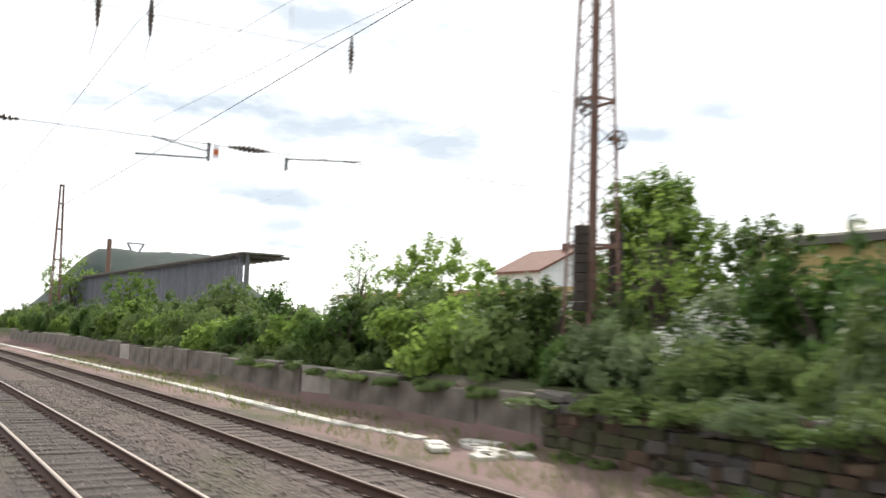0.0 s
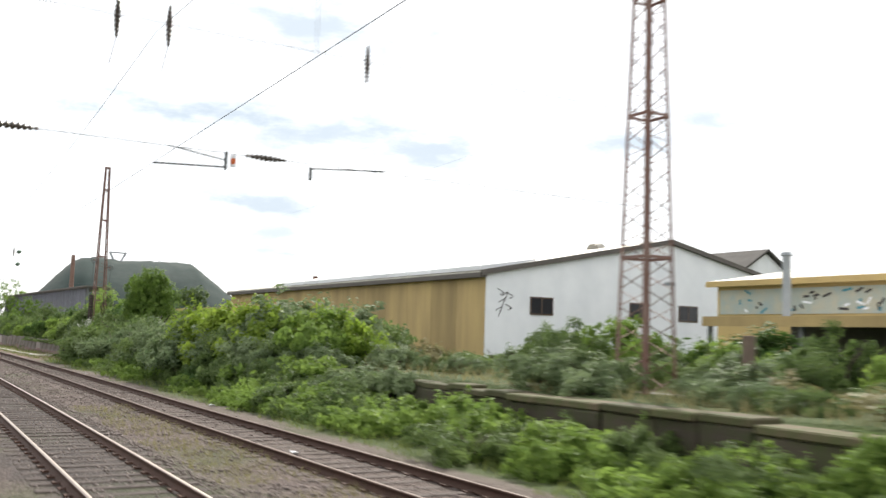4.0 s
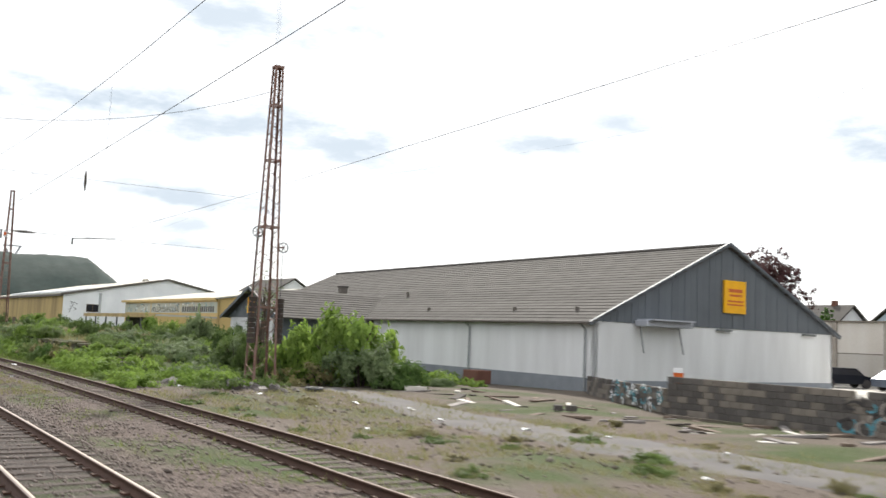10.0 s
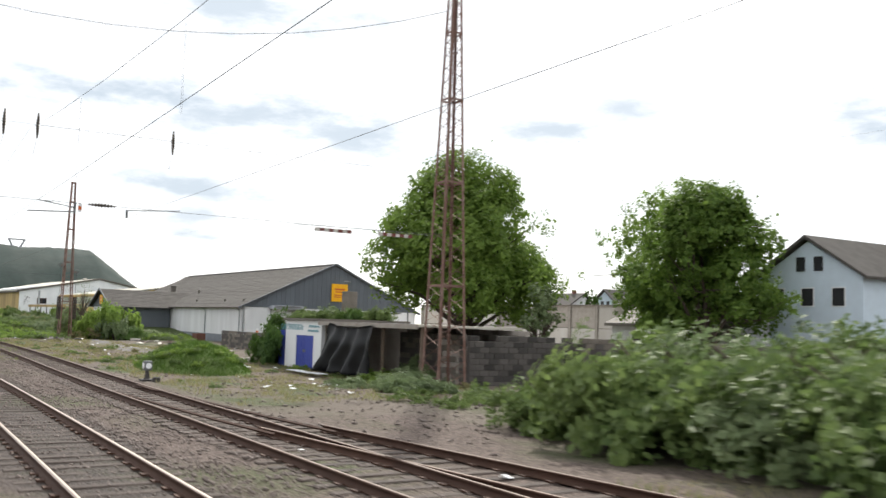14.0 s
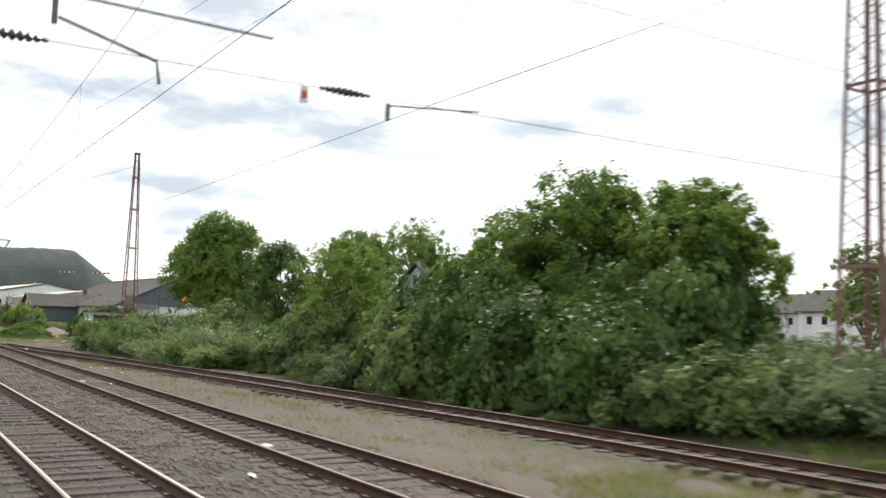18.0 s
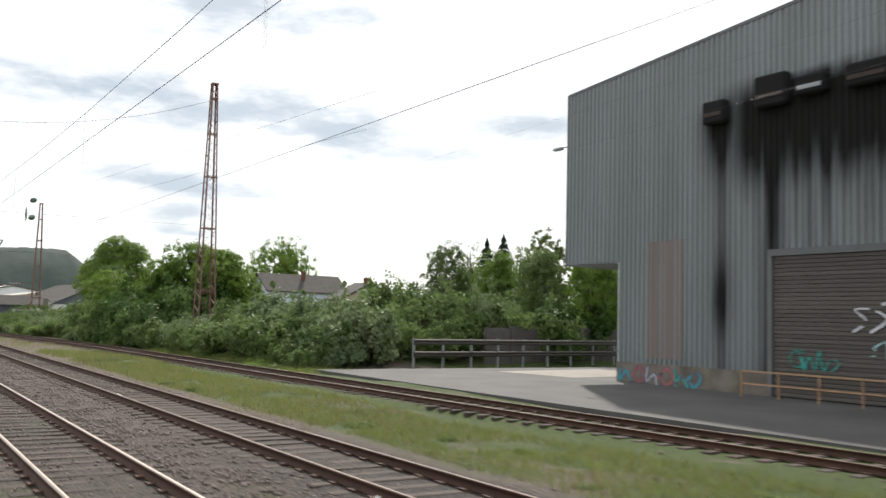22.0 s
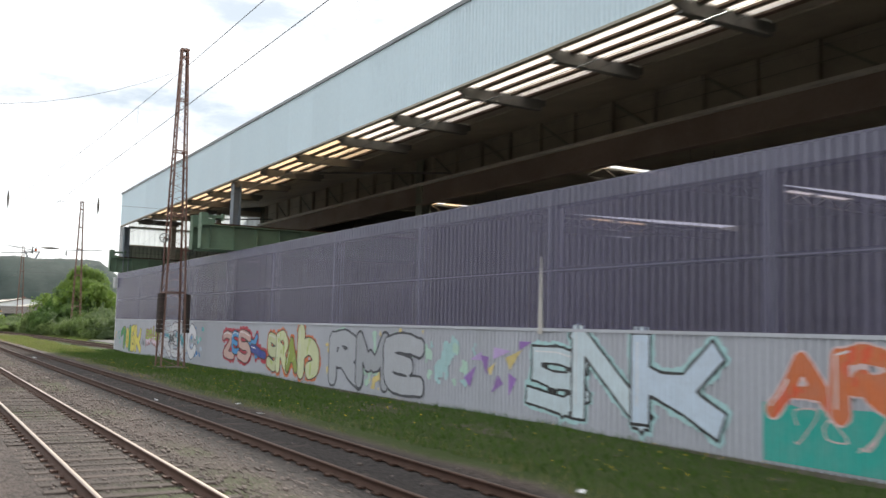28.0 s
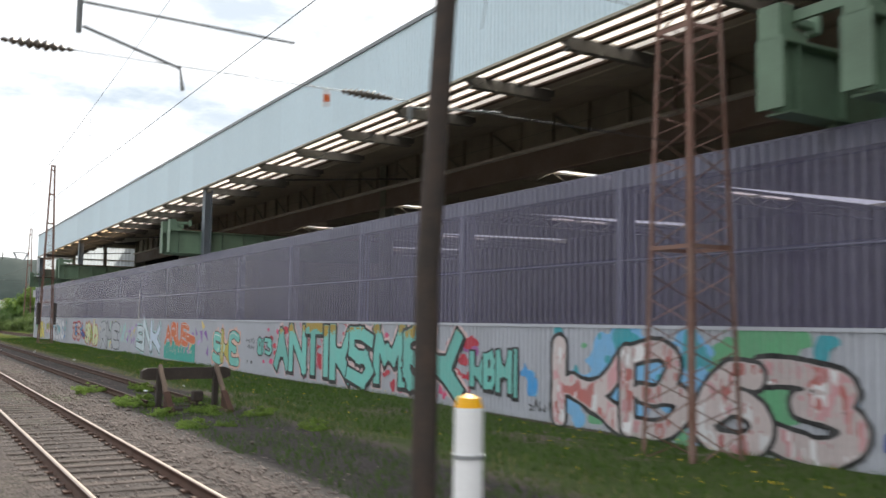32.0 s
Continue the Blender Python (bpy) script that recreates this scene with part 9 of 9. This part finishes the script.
piece("pale lime bubble letters with black and orange edge", (("S", 37.4, 39.0, 0.1, 1.98, 0.23), ("R", 38.7, 40.3, 0.1, 2.0, 0.22), ("A", 39.95, 41.4, 0.15, 1.85, 0.21), ("h", 41.0, 43.7, 0.05, 2.2, 0.29)), ("cream", "cream", "olive", "cream"), "black", edge=0.055, halo="orange", halo_w=0.07, jag=0.07, shine="white", wear=("lime",), amount=0.8, seed=8)
cloud("yellow sprayed patches beside the silver letters", 43.9, 45.4, 0.3, 1.7, ("sand",), 0.32, 2.4, 38)
cloud("yellow and pale green spray behind the silver letters", 45.0, 52.8, 0.0, 2.2, ("sand", "mint2"), 0.36, 1.5, 39)
piece("silver grey letters with thick black outlines", (("R", 44.95, 48.0, -0.02, 2.1, 0.3), ("M", 47.5, 50.2, 0.0, 2.05, 0.28), ("E", 49.9, 52.8, 0.02, 2.05, 0.3)), ("silver",), "soot", edge=0.085, seed=9)
cloud("faint turquoise spray on grey sheet", 52.6, 56.2, 0.5, 2.1, ("mist", "mint2"), 0.3, 1.8, 40)
shards(55.6, 3.0, 0.5, 1.9, ("purple", "lilac2", "purple", "sand"), 9, "purple and ochre sprayed shards on grey sheet", (0.25, 0.5), 41)
# pale blue, orange over green, purple shards
piece("pale blue angular letters with black outlines", (("S", 58.7, 61.3, 0.15, 2.0, 0.2), ("N", 60.7, 63.5, 0.1, 2.45, 0.24), ("K", 63.0, 65.7, 0.25, 2.2, 0.24)), ("ice", "ice", "pale"), "black", edge=0.07, seed=10, square=True, shine="white", halo="mist", halo_w=0.08, jag=0.05)
gf_ = thing("graffiti_field", M(312.6 + 66.8, HY, 0), "sea green sprayed field under the orange letters", "graffiti", "graffiti marks")
GX, GZ = plane(-0.1, 7.5, -0.15, 1.3)
paint("field", np.maximum(np.maximum(-GX, GX - 7.2), GZ - 0.98 - 0.05 * value_noise(GX, GZ, 2, 5)), GX, GZ, FACE - 0.002, "teal", gf_)
piece("orange letters with white edges over a green field", (("A", 66.9, 68.7, 0.7, 2.15, 0.16), ("R", 68.4, 70.1, 0.75, 2.2, 0.17), ("U", 69.8, 71.2, 0.7, 2.15, 0.17), ("S", 70.9, 72.7, 0.7, 2.25, 0.18), ("~", 72.0, 74.0, 0.85, 1.55, 0.2)), ("orange",), "blush", edge=0.035, seed=11, shine="white", wear=("vermilion",))
tag("white brush lines over the green field", 67.6, 73.6, 0.15, 0.9, "blush", 71, 9, 0.016, 0.01)
shards(71.5, 5.2, 0.5, 2.1, ("purple", "lilac2", "purple", "sand", "purple"), 11, "purple and ochre sprayed shards beside the letters", (0.35, 0.62), 42)
piece("turquoise and yellow letters with a pale pink halo", (("S", 77.5, 79.5, 0.0, 1.8, 0.22), ("K", 79.0, 80.8, 0.1, 1.85, 0.2), ("E", 80.4, 82.1, 0.05, 1.8, 0.2)), ("turq", "mustard", "turq"), "black", edge=0.05, halo="peach", halo_w=0.13, jag=0.1, shine="white", seed=12, wear=("mint2",), amount=0.8)
tag("thin black written tag on grey sheet", 83.1, 84.5, 1.2, 1.5, "black", 6, 6, 0.014)
tag("thin black written tag on grey sheet", 83.3, 84.4, 0.95, 1.15, "black", 16, 6, 0.012)
dabs(83.2, 1.1, 0.33, 0.34, ("black",), 3, "three black dots in a row", 44, (0.08, 0.09), 0.9)
dabs(85.3, 3.2, 0.25, 2.15, ("red", "pink", "red"), 16, "red sprayed spots around the small numbers", 45, (0.08, 0.2), 1.8)
piece("small turquoise numbers with black outlines", (("2", 84.7, 85.5, 0.75, 1.6), ("I", 85.3, 85.9, 0.8, 1.5), ("3", 85.8, 86.8, 0.75, 1.6)), ("turq",), "black", r=0.08, edge=0.07, seed=13)
# tall block letters
cloud("red spray behind the turquoise letters", 87.0, 104.4, -0.05, 2.25, ("red", "pink"), 0.3, 1.6, 46, y=-0.0005)
piece("tall turquoise block letters with ochre tops and black outlines", (("A", 87.15, 88.95, 0.2, 2.15), ("N", 88.95, 90.95, 0.15, 2.2), ("T", 90.85, 92.65, 0.12, 2.3), ("I", 92.5, 93.6, 0.12, 2.2), ("K", 93.45, 95.4, 0.1, 2.2), ("S", 95.05, 97.3, -0.08, 2.38), ("M", 97.35, 99.75, 0.15, 2.28), ("E", 99.65, 101.35, 0.12, 2.25), ("K", 101.25, 103.4, 0.05, 2.3)),
      ("turq",), "black", r=0.235, edge=0.09, halo="blush", halo_w=0.09, jag=0.03, tops="ochre", square=True, seed=14, drop=(0.05, -0.07))
dabs(102.7, 1.5, 0.4, 1.95, ("red", "violet", "red"), 11, "red and violet sprayed spots on grey sheet", 47, (0.1, 0.22), 1.7)
piece("small turquoise letters with black outlines", (("K", 103.9, 104.75, 0.5, 1.5), ("B", 104.65, 105.35, 0.45, 1.55), ("M", 105.3, 106.1, 0.4, 1.6), ("I", 106.05, 106.45, 0.3, 1.65)), ("turq",), "black", r=0.1, edge=0.055, seed=15, square=True, drop=(0.03, -0.05))
# huge chalky letters
cloud("blue spray cloud on the grey sheet", 106.2, 108.4, 0.3, 1.7, ("sky2", "azure"), 0.36, 1.2, 48)
cloud("green and blue spray behind the pale letters", 108.0, 117.4, -0.25, 2.3, ("mint", "sky2", "teal2"), 0.42, 1.0, 52)
tag("small black tag at the foot of the wall", 106.95, 108.0, 0.0, 0.35, "black", 7, 5, 0.02)
piece("huge pale pink letters and numbers with thick black outlines", (("K", 108.0, 110.95, -0.22, 2.0, 0.23), ("B", 110.65, 113.0, -0.2, 2.02, 0.2), ("6", 112.75, 115.0, -0.27, 1.75, 0.21), ("3", 114.6, 117.05, -0.2, 1.85, 0.21)), ("chalk",), "black", edge=0.1, seed=16, wear=("rust2", "rose", "white"), amount=0.35)
cloud("blue spray cloud beside the pale letters", 117.0, 119.2, 0.2, 1.7, ("sky2", "navy"), 0.3, 1.2, 50)

# tags on the works building
def works_tag(name, m, w, z0, z1, cols, label, n=5, thick=0.04, seed=1, rim=None):
    """A worn unreadable scrawl on the works building: hooked strokes that run into one another."""
    rr_ = random.Random(seed)
    t_ = thing(name, m, label, "graffiti", "graffiti on the works")
    q = w / n
    for i in range(n):
        p = [(q * (i + u) + rr_.uniform(-0.12, 0.12) * q, z0 + (z1 - z0) * min(1, max(0, v + rr_.uniform(-0.18, 0.18)))) for u, v in rr_.choice((((0.1, 1), (0.2, 0), (0.6, 0.6), (0.95, 0.0)), ((0.9, 0.9), (0.2, 0.75), (0.8, 0.3), (0.1, 0.0)), ((0.0, 0.5), (0.5, 1.0), (0.9, 0.4), (0.4, 0.0), (0.1, 0.4)), ((0.1, 0.0), (0.4, 1.0), (0.7, 0.2), (1.0, 0.9))))]
        path = stroke_path(p)
        TX, TZ = plane(q * i - 0.5, q * i + q + 0.5, z0 - 0.15, z1 + 0.15, 0.03)
        D = field([(*a, *b, thick, thick) for a, b in zip(path, path[1:])], TX, TZ) + 0.02 * value_noise(TX, TZ, 4, i + seed)
        D = np.maximum(D, (value_noise(TX, TZ, 3.5, seed + 40) - 0.45) * 0.1)
        lt = paint("spray_line", D, TX, TZ, -0.006 - 0.0008 * (i % 3), cols[i % len(cols)], t_)
        if rim and lt:
            paint("outline", D - 0.035, TX, TZ, -0.0025 - 0.0008 * (i % 3), rim, lt)


works_tag("graffiti_tag", M(299.6, 28.33, 0), 3.2, 2.3, 3.3, ("chalky",), "large pale scrawl sprayed on the roller door", 4, 0.04, 3)
works_tag("graffiti_tag", M(300.4, 28.33, 0), 2.2, 1.4, 2.0, ("mist",), "faded turquoise scrawl sprayed on the roller door", 4, 0.03, 4)
works_tag("graffiti_tag", M(297.2, 28.33, 0), 2.2, 0.9, 1.6, ("teal",), "faint blue scrawl sprayed on the roller door", 4, 0.03, 5)
works_tag("graffiti_piece", M(288.45, 28.305, 0), 4.8, -0.1, 0.58, ("teal2", "rust", "silver", "rust2", "teal"), "faded turquoise and red scrawls along the concrete plinth", 6, 0.06, 6, "smoke")
works_tag("graffiti_piece", M(288.24, 28.9, 0, 90), 4.4, 0.2, 1.7, ("silver", "mist"), "pale scrawls sprayed on the recess wall", 4, 0.1, 8, "soot")

# ---- small trackside things ----
bf = thing("buffer_stop", M(412.75, 7.4, -0.2), "old timber buffer stop with a dark beam and grey raking struts", "buffer stop")
part("beam", prism_x(bmesh.new(), [(-1.3, 0.82), (-1.1, 0.78), (1.1, 0.8), (1.3, 0.86), (1.3, 1.08), (1.15, 1.14), (-1.15, 1.12), (-1.3, 1.04)], -0.17, 0.05), "wood_dark", bf)
for y in (-0.82, 0.82):
    part("upright", bar(bmesh.new(), (0.12, y, -0.1), (0.14, y, 1.06), 0.15, 0.17), "wood_dark", bf, "rusty brown upright")
    part("rear_strut", bar(bmesh.new(), (1.5, y, -0.02), (0.16, y, 1.2), 0.1, 0.13), "wood_grey", bf, "bleached grey raking strut")
    part("strut_foot", prism(bmesh.new(), [(1.0, -0.12), (1.72, -0.12), (1.72, 0.02), (1.02, 0.52)], y - 0.08, y + 0.08), "rail_side", bf)
    part("sole", boxed(-0.1, 1.7, y - 0.12, y - 0.06, -0.14, 0.02), "wood_grey", bf)
part("cross_tie", bar(bmesh.new(), (0.9, -0.95, -0.02), (0.75, 0.95, -0.02), 0.1), "wood_dark", bf)
part("signal_box", boxed(0.5, 0.75, 0.0, 0.3, 0.2, 0.5, bevel=0.03), "weight", bf)
part("box_stem", rod(bmesh.new(), [(0.62, 0.15, -0.1), (0.62, 0.15, 0.22)], 0.03, 6), "weight", bf)
plant("weed", 412.2, 6.1, 0.5, 1.1)
plant("weed", 414.6, 6.3, 0.35, 0.8)
dw = thing("dwarf_signal", M(179.6, 9.2, -0.22), "dwarf shunting signal with a round white lens on a cast foot", "signal")
part("foot", boxed(-0.25, 0.35, -0.25, 0.35, 0, 0.08, bevel=0.02), "lettering", dw)
part("stand", rod(bmesh.new(), [(0, 0, 0.05), (0, 0, 0.42)], [0.12, 0.06], 10), "lettering", dw)
part("lamp_house", boxed(-0.16, 0.16, -0.15, 0.15, 0.4, 0.78, bevel=0.04), "steel_grey", dw)
part("lens", rod(bmesh.new(), [(0, -0.155, 0.59), (0, -0.18, 0.59)], 0.11, 14), "white_bright", dw)
part("lens", rod(bmesh.new(), [(0.165, 0, 0.59), (0.185, 0, 0.59)], 0.11, 14), "white_bright", dw)
part("lever", boxed(0.3, 0.75, 0.1, 0.18, 0.03, 0.12), "lettering", dw)
part("counterweight", boxed(0.7, 0.9, 0.02, 0.28, 0.0, 0.2, bevel=0.03), "lettering", dw)
po = thing("dark_post", M(430.7, 5.3, -0.25), "tall dark tubular post beside the running line", "post")
part("shaft", rod(bmesh.new(), [(0, 0, 0), (0.02, 0, 3.2), (0.25, 0.1, 7.0)], [0.15, 0.14, 0.12], 12), "weight", po)
part("foot", boxed(-0.25, 0.25, -0.25, 0.25, -0.1, 0.08, bevel=0.02), "concrete", po)
bo = thing("marker_bollard", M(431.9, 5.15, -0.25), "white marker bollard with an orange cap", "bollard")
part("body", rod(bmesh.new(), [(0, 0, 0), (0, 0, 1.72)], [0.16, 0.15], 14), "white_bright", bo)
part("cap", rod(bmesh.new(), [(0, 0, 1.72), (0, 0, 1.82), (0, 0, 1.86)], [0.15, 0.12, 0.03], 14), "yellow_sign", bo)
part("band", rod(bmesh.new(), [(0, 0, 1.2), (0, 0, 1.24)], [0.166, 0.166], 14), "galv", bo)
bx = thing("trackside_box", M(257.7, 4.25, -0.2), "small orange brown box beside the rail", "box")
part("box", boxed(-0.12, 0.12, -0.2, 0.2, 0, 0.16, bevel=0.015), "ochre", bx)
part("lid", boxed(-0.14, 0.14, -0.22, 0.22, 0.16, 0.19, bevel=0.008), "ochre", bx)
pm = thing("fence_post", M(55.2, 17.6, 1.0), "leaning dark timber post on the bank", "post")
part("shaft", boxed(-0.12, 0.12, -0.12, 0.12, -0.2, 1.6, bevel=0.02), "wood_grey", pm)
for k, (s, d, w, l, c) in enumerate(((118.4, 16.2, 0.7, 0.5, "rubble"), (126.2, 22.4, 1.0, 0.3, "path"), (129.5, 24.8, 1.6, 0.2, "wood_grey"), (131.3, 25.6, 1.9, 0.25, "wood_grey"), (135.3, 23.0, 0.4, 0.3, "concrete_dark"), (135.7, 23.3, 0.35, 0.3, "concrete_dark"), (163.0, 17.5, 2.0, 0.2, "wood_grey"), (165.2, 18.2, 1.5, 0.2, "path"), (167, 16.9, 1.8, 0.15, "wood_grey"))):
    j = thing("scrap_board" if c == "wood_grey" else "broken_block", M(s, d, height(s, d) + 0.02, k * 37), "scrap timber lying on waste ground" if c == "wood_grey" else "broken concrete block on waste ground", "debris", "debris")
    part("board" if c == "wood_grey" else "block", boxed(-w / 2, w / 2, -l / 2, l / 2, 0, 0.06 if c == "wood_grey" else 0.22, bevel=0.015), c, j)
# cracked asphalt lane over the waste ground
lane_v, lane_f = [], []
LANE = ((124.5, 18.6, 19.4), (127, 17.9, 19.5), (132, 16.7, 19.4), (137, 15.6, 19.3), (142, 14.7, 19.0), (147, 14.6, 18.5), (151, 15.2, 18.9), (153.5, 16.2, 19.6))
for i, s in enumerate(np.arange(124.5, 153.6, 0.5)):
    a, b = np.interp(s, [p[0] for p in LANE], [p[1] for p in LANE]), np.interp(s, [p[0] for p in LANE], [p[2] for p in LANE])
    a, b = a + 0.35 * noise.noise((s * 0.9, 0, 1)), b + 0.35 * noise.noise((s * 0.8, 4, 1))
    for j in range(7):
        d = float(a + (b - a) * j / 6)
        lane_v.append(P(float(s), d, height(float(s), d) + (0.035 if 0 < j < 6 else -0.03)))
    if i:
        lane_f += [((i - 1) * 7 + j, i * 7 + j, i * 7 + j + 1, (i - 1) * 7 + j + 1) for j in range(6)]
lane = new("asphalt_lane", mesh_np("asphalt_lane", lane_v, lane_f, "asphalt_old"))
tagged(lane, "cracked pale grey asphalt lane across the waste ground", "lane", kind="structure")
ty = thing("tyre", M(126.2, 17.3, height(126.2, 17.3)), "old black car tyre lying on the waste ground", "tyre")
tyb = bmesh.new()
NT = 28
rings = [[tyb.verts.new(((0.31 + 0.1 * math.cos(q)) * math.cos(a), (0.31 + 0.1 * math.cos(q)) * math.sin(a), 0.1 + 0.1 * math.sin(q))) for q in np.linspace(0, math.tau, 10, endpoint=False)] for a in np.linspace(0, math.tau, NT, endpoint=False)]
for i in range(NT):
    for j in range(10):
        tyb.faces.new((rings[i][j], rings[(i + 1) % NT][j], rings[(i + 1) % NT][(j + 1) % 10], rings[i][(j + 1) % 10]))
part("tyre_body", tyb, "tarp", ty)
rt = random.Random(44)
for k in range(70):
    s = rt.choice((rt.gauss(123.2, 0.9), rt.gauss(126.0, 1.6), rt.gauss(119.8, 0.5)))
    d = 13.9 + 0.25 * (s - 121) + rt.gauss(0, 0.7)
    q = 0.08 + 0.24 * rt.random() ** 1.6
    sb_ = boxed(-q, q * 0.9, -q * 0.7, q * rt.uniform(0.5, 1), 0, q * rt.uniform(0.7, 1.3), bevel=q * 0.25)
    for v in sb_.verts:
        v.co += Vector((rt.uniform(-1, 1), rt.uniform(-1, 1), rt.uniform(-1, 1))) * q * 0.2
    st_ = obj("rubble_stone", sb_, MAT["rubble"])
    st_.matrix_world = M(s, d, height(s, d) - 0.05, rt.uniform(0, 360)) @ Matrix.Rotation(rt.uniform(-0.5, 0.5), 4, "X") @ Matrix.Rotation(rt.uniform(-0.5, 0.5), 4, "Y")
    tagged(st_, "grey broken stone in the rubble pile by the mast", "stone", "rubble stones")
for k in range(60):
    s, d = rt.uniform(124, 150), rt.uniform(20.5, 26.5)
    w, l, hh = rt.uniform(0.15, 0.9), rt.uniform(0.06, 0.2), rt.uniform(0.02, 0.1)
    db = obj("debris", boxed(-w, w, -l, l, 0, hh, bevel=0.01), MAT[rt.choice(("wood_grey", "wood_grey", "rubble", "path", "wood_dark"))])
    db.matrix_world = M(s, d, height(s, d) - 0.01, rt.uniform(0, 360)) @ Matrix.Rotation(rt.uniform(-0.12, 0.12), 4, "Y")
    tagged(db, "scrap of timber or rubble lying before the white hall", "debris", "debris")
for k in range(90):
    s = rt.choice((rt.uniform(150, 190), rt.uniform(120, 190), rt.uniform(0, 445)))
    d = rt.uniform(12, 18) if 120 < s < 190 else rt.choice((rt.uniform(4.9, 6.2), rt.uniform(8.4, 9.8), rt.uniform(6.6, 7.4)))
    b = bmesh.new()
    q = rt.uniform(0.06, 0.2)
    pts_ = [b.verts.new((q * rt.uniform(0.5, 1) * math.cos(a), q * rt.uniform(0.4, 1) * math.sin(a), rt.uniform(0.01, 0.09))) for a in np.linspace(0, 5.5, 7)]
    b.faces.new(pts_)
    bmesh.ops.solidify(b, geom=b.faces[:], thickness=0.012)
    li = obj("litter", b, MAT["white_bright"])
    li.matrix_world = M(s, d, near_z(s, d) + 0.01, rt.uniform(0, 360))
    tagged(li, "crumpled scrap of white litter on the ground", "litter", "litter")
# parked cars behind the block wall
for s, d, c in ((123.3, 60.0, "lettering"), (128.0, 60.0, "steel_grey")):
    MAT.setdefault("car_" + c, plain("car paint " + c, (0.02, 0.022, 0.03) if c == "lettering" else (0.07, 0.09, 0.13), 0.25, 0.3))
    cr = thing("car", M(s, d, -0.05, 62), "dark parked car behind the block wall", "car", "parked cars")
    part("body", prism(bmesh.new(), [(-2.1, 0.3), (2.1, 0.3), (2.15, 0.75), (1.2, 0.9), (0.6, 1.4), (-1.2, 1.42), (-1.9, 0.95), (-2.15, 0.8)], -0.85, 0.85), "car_" + c, cr)
    part("glazing", prism(bmesh.new(), [(-1.65, 0.95), (1.05, 0.92), (0.52, 1.33), (-1.12, 1.35)], -0.87, 0.87), "window", cr)
    for x in (-1.35, 1.35):
        for y in (-0.86, 0.7):
            part("wheel", rod(bmesh.new(), [(x, y, 0.32), (x, y + 0.18, 0.32)], 0.32, 14), "lettering", cr)
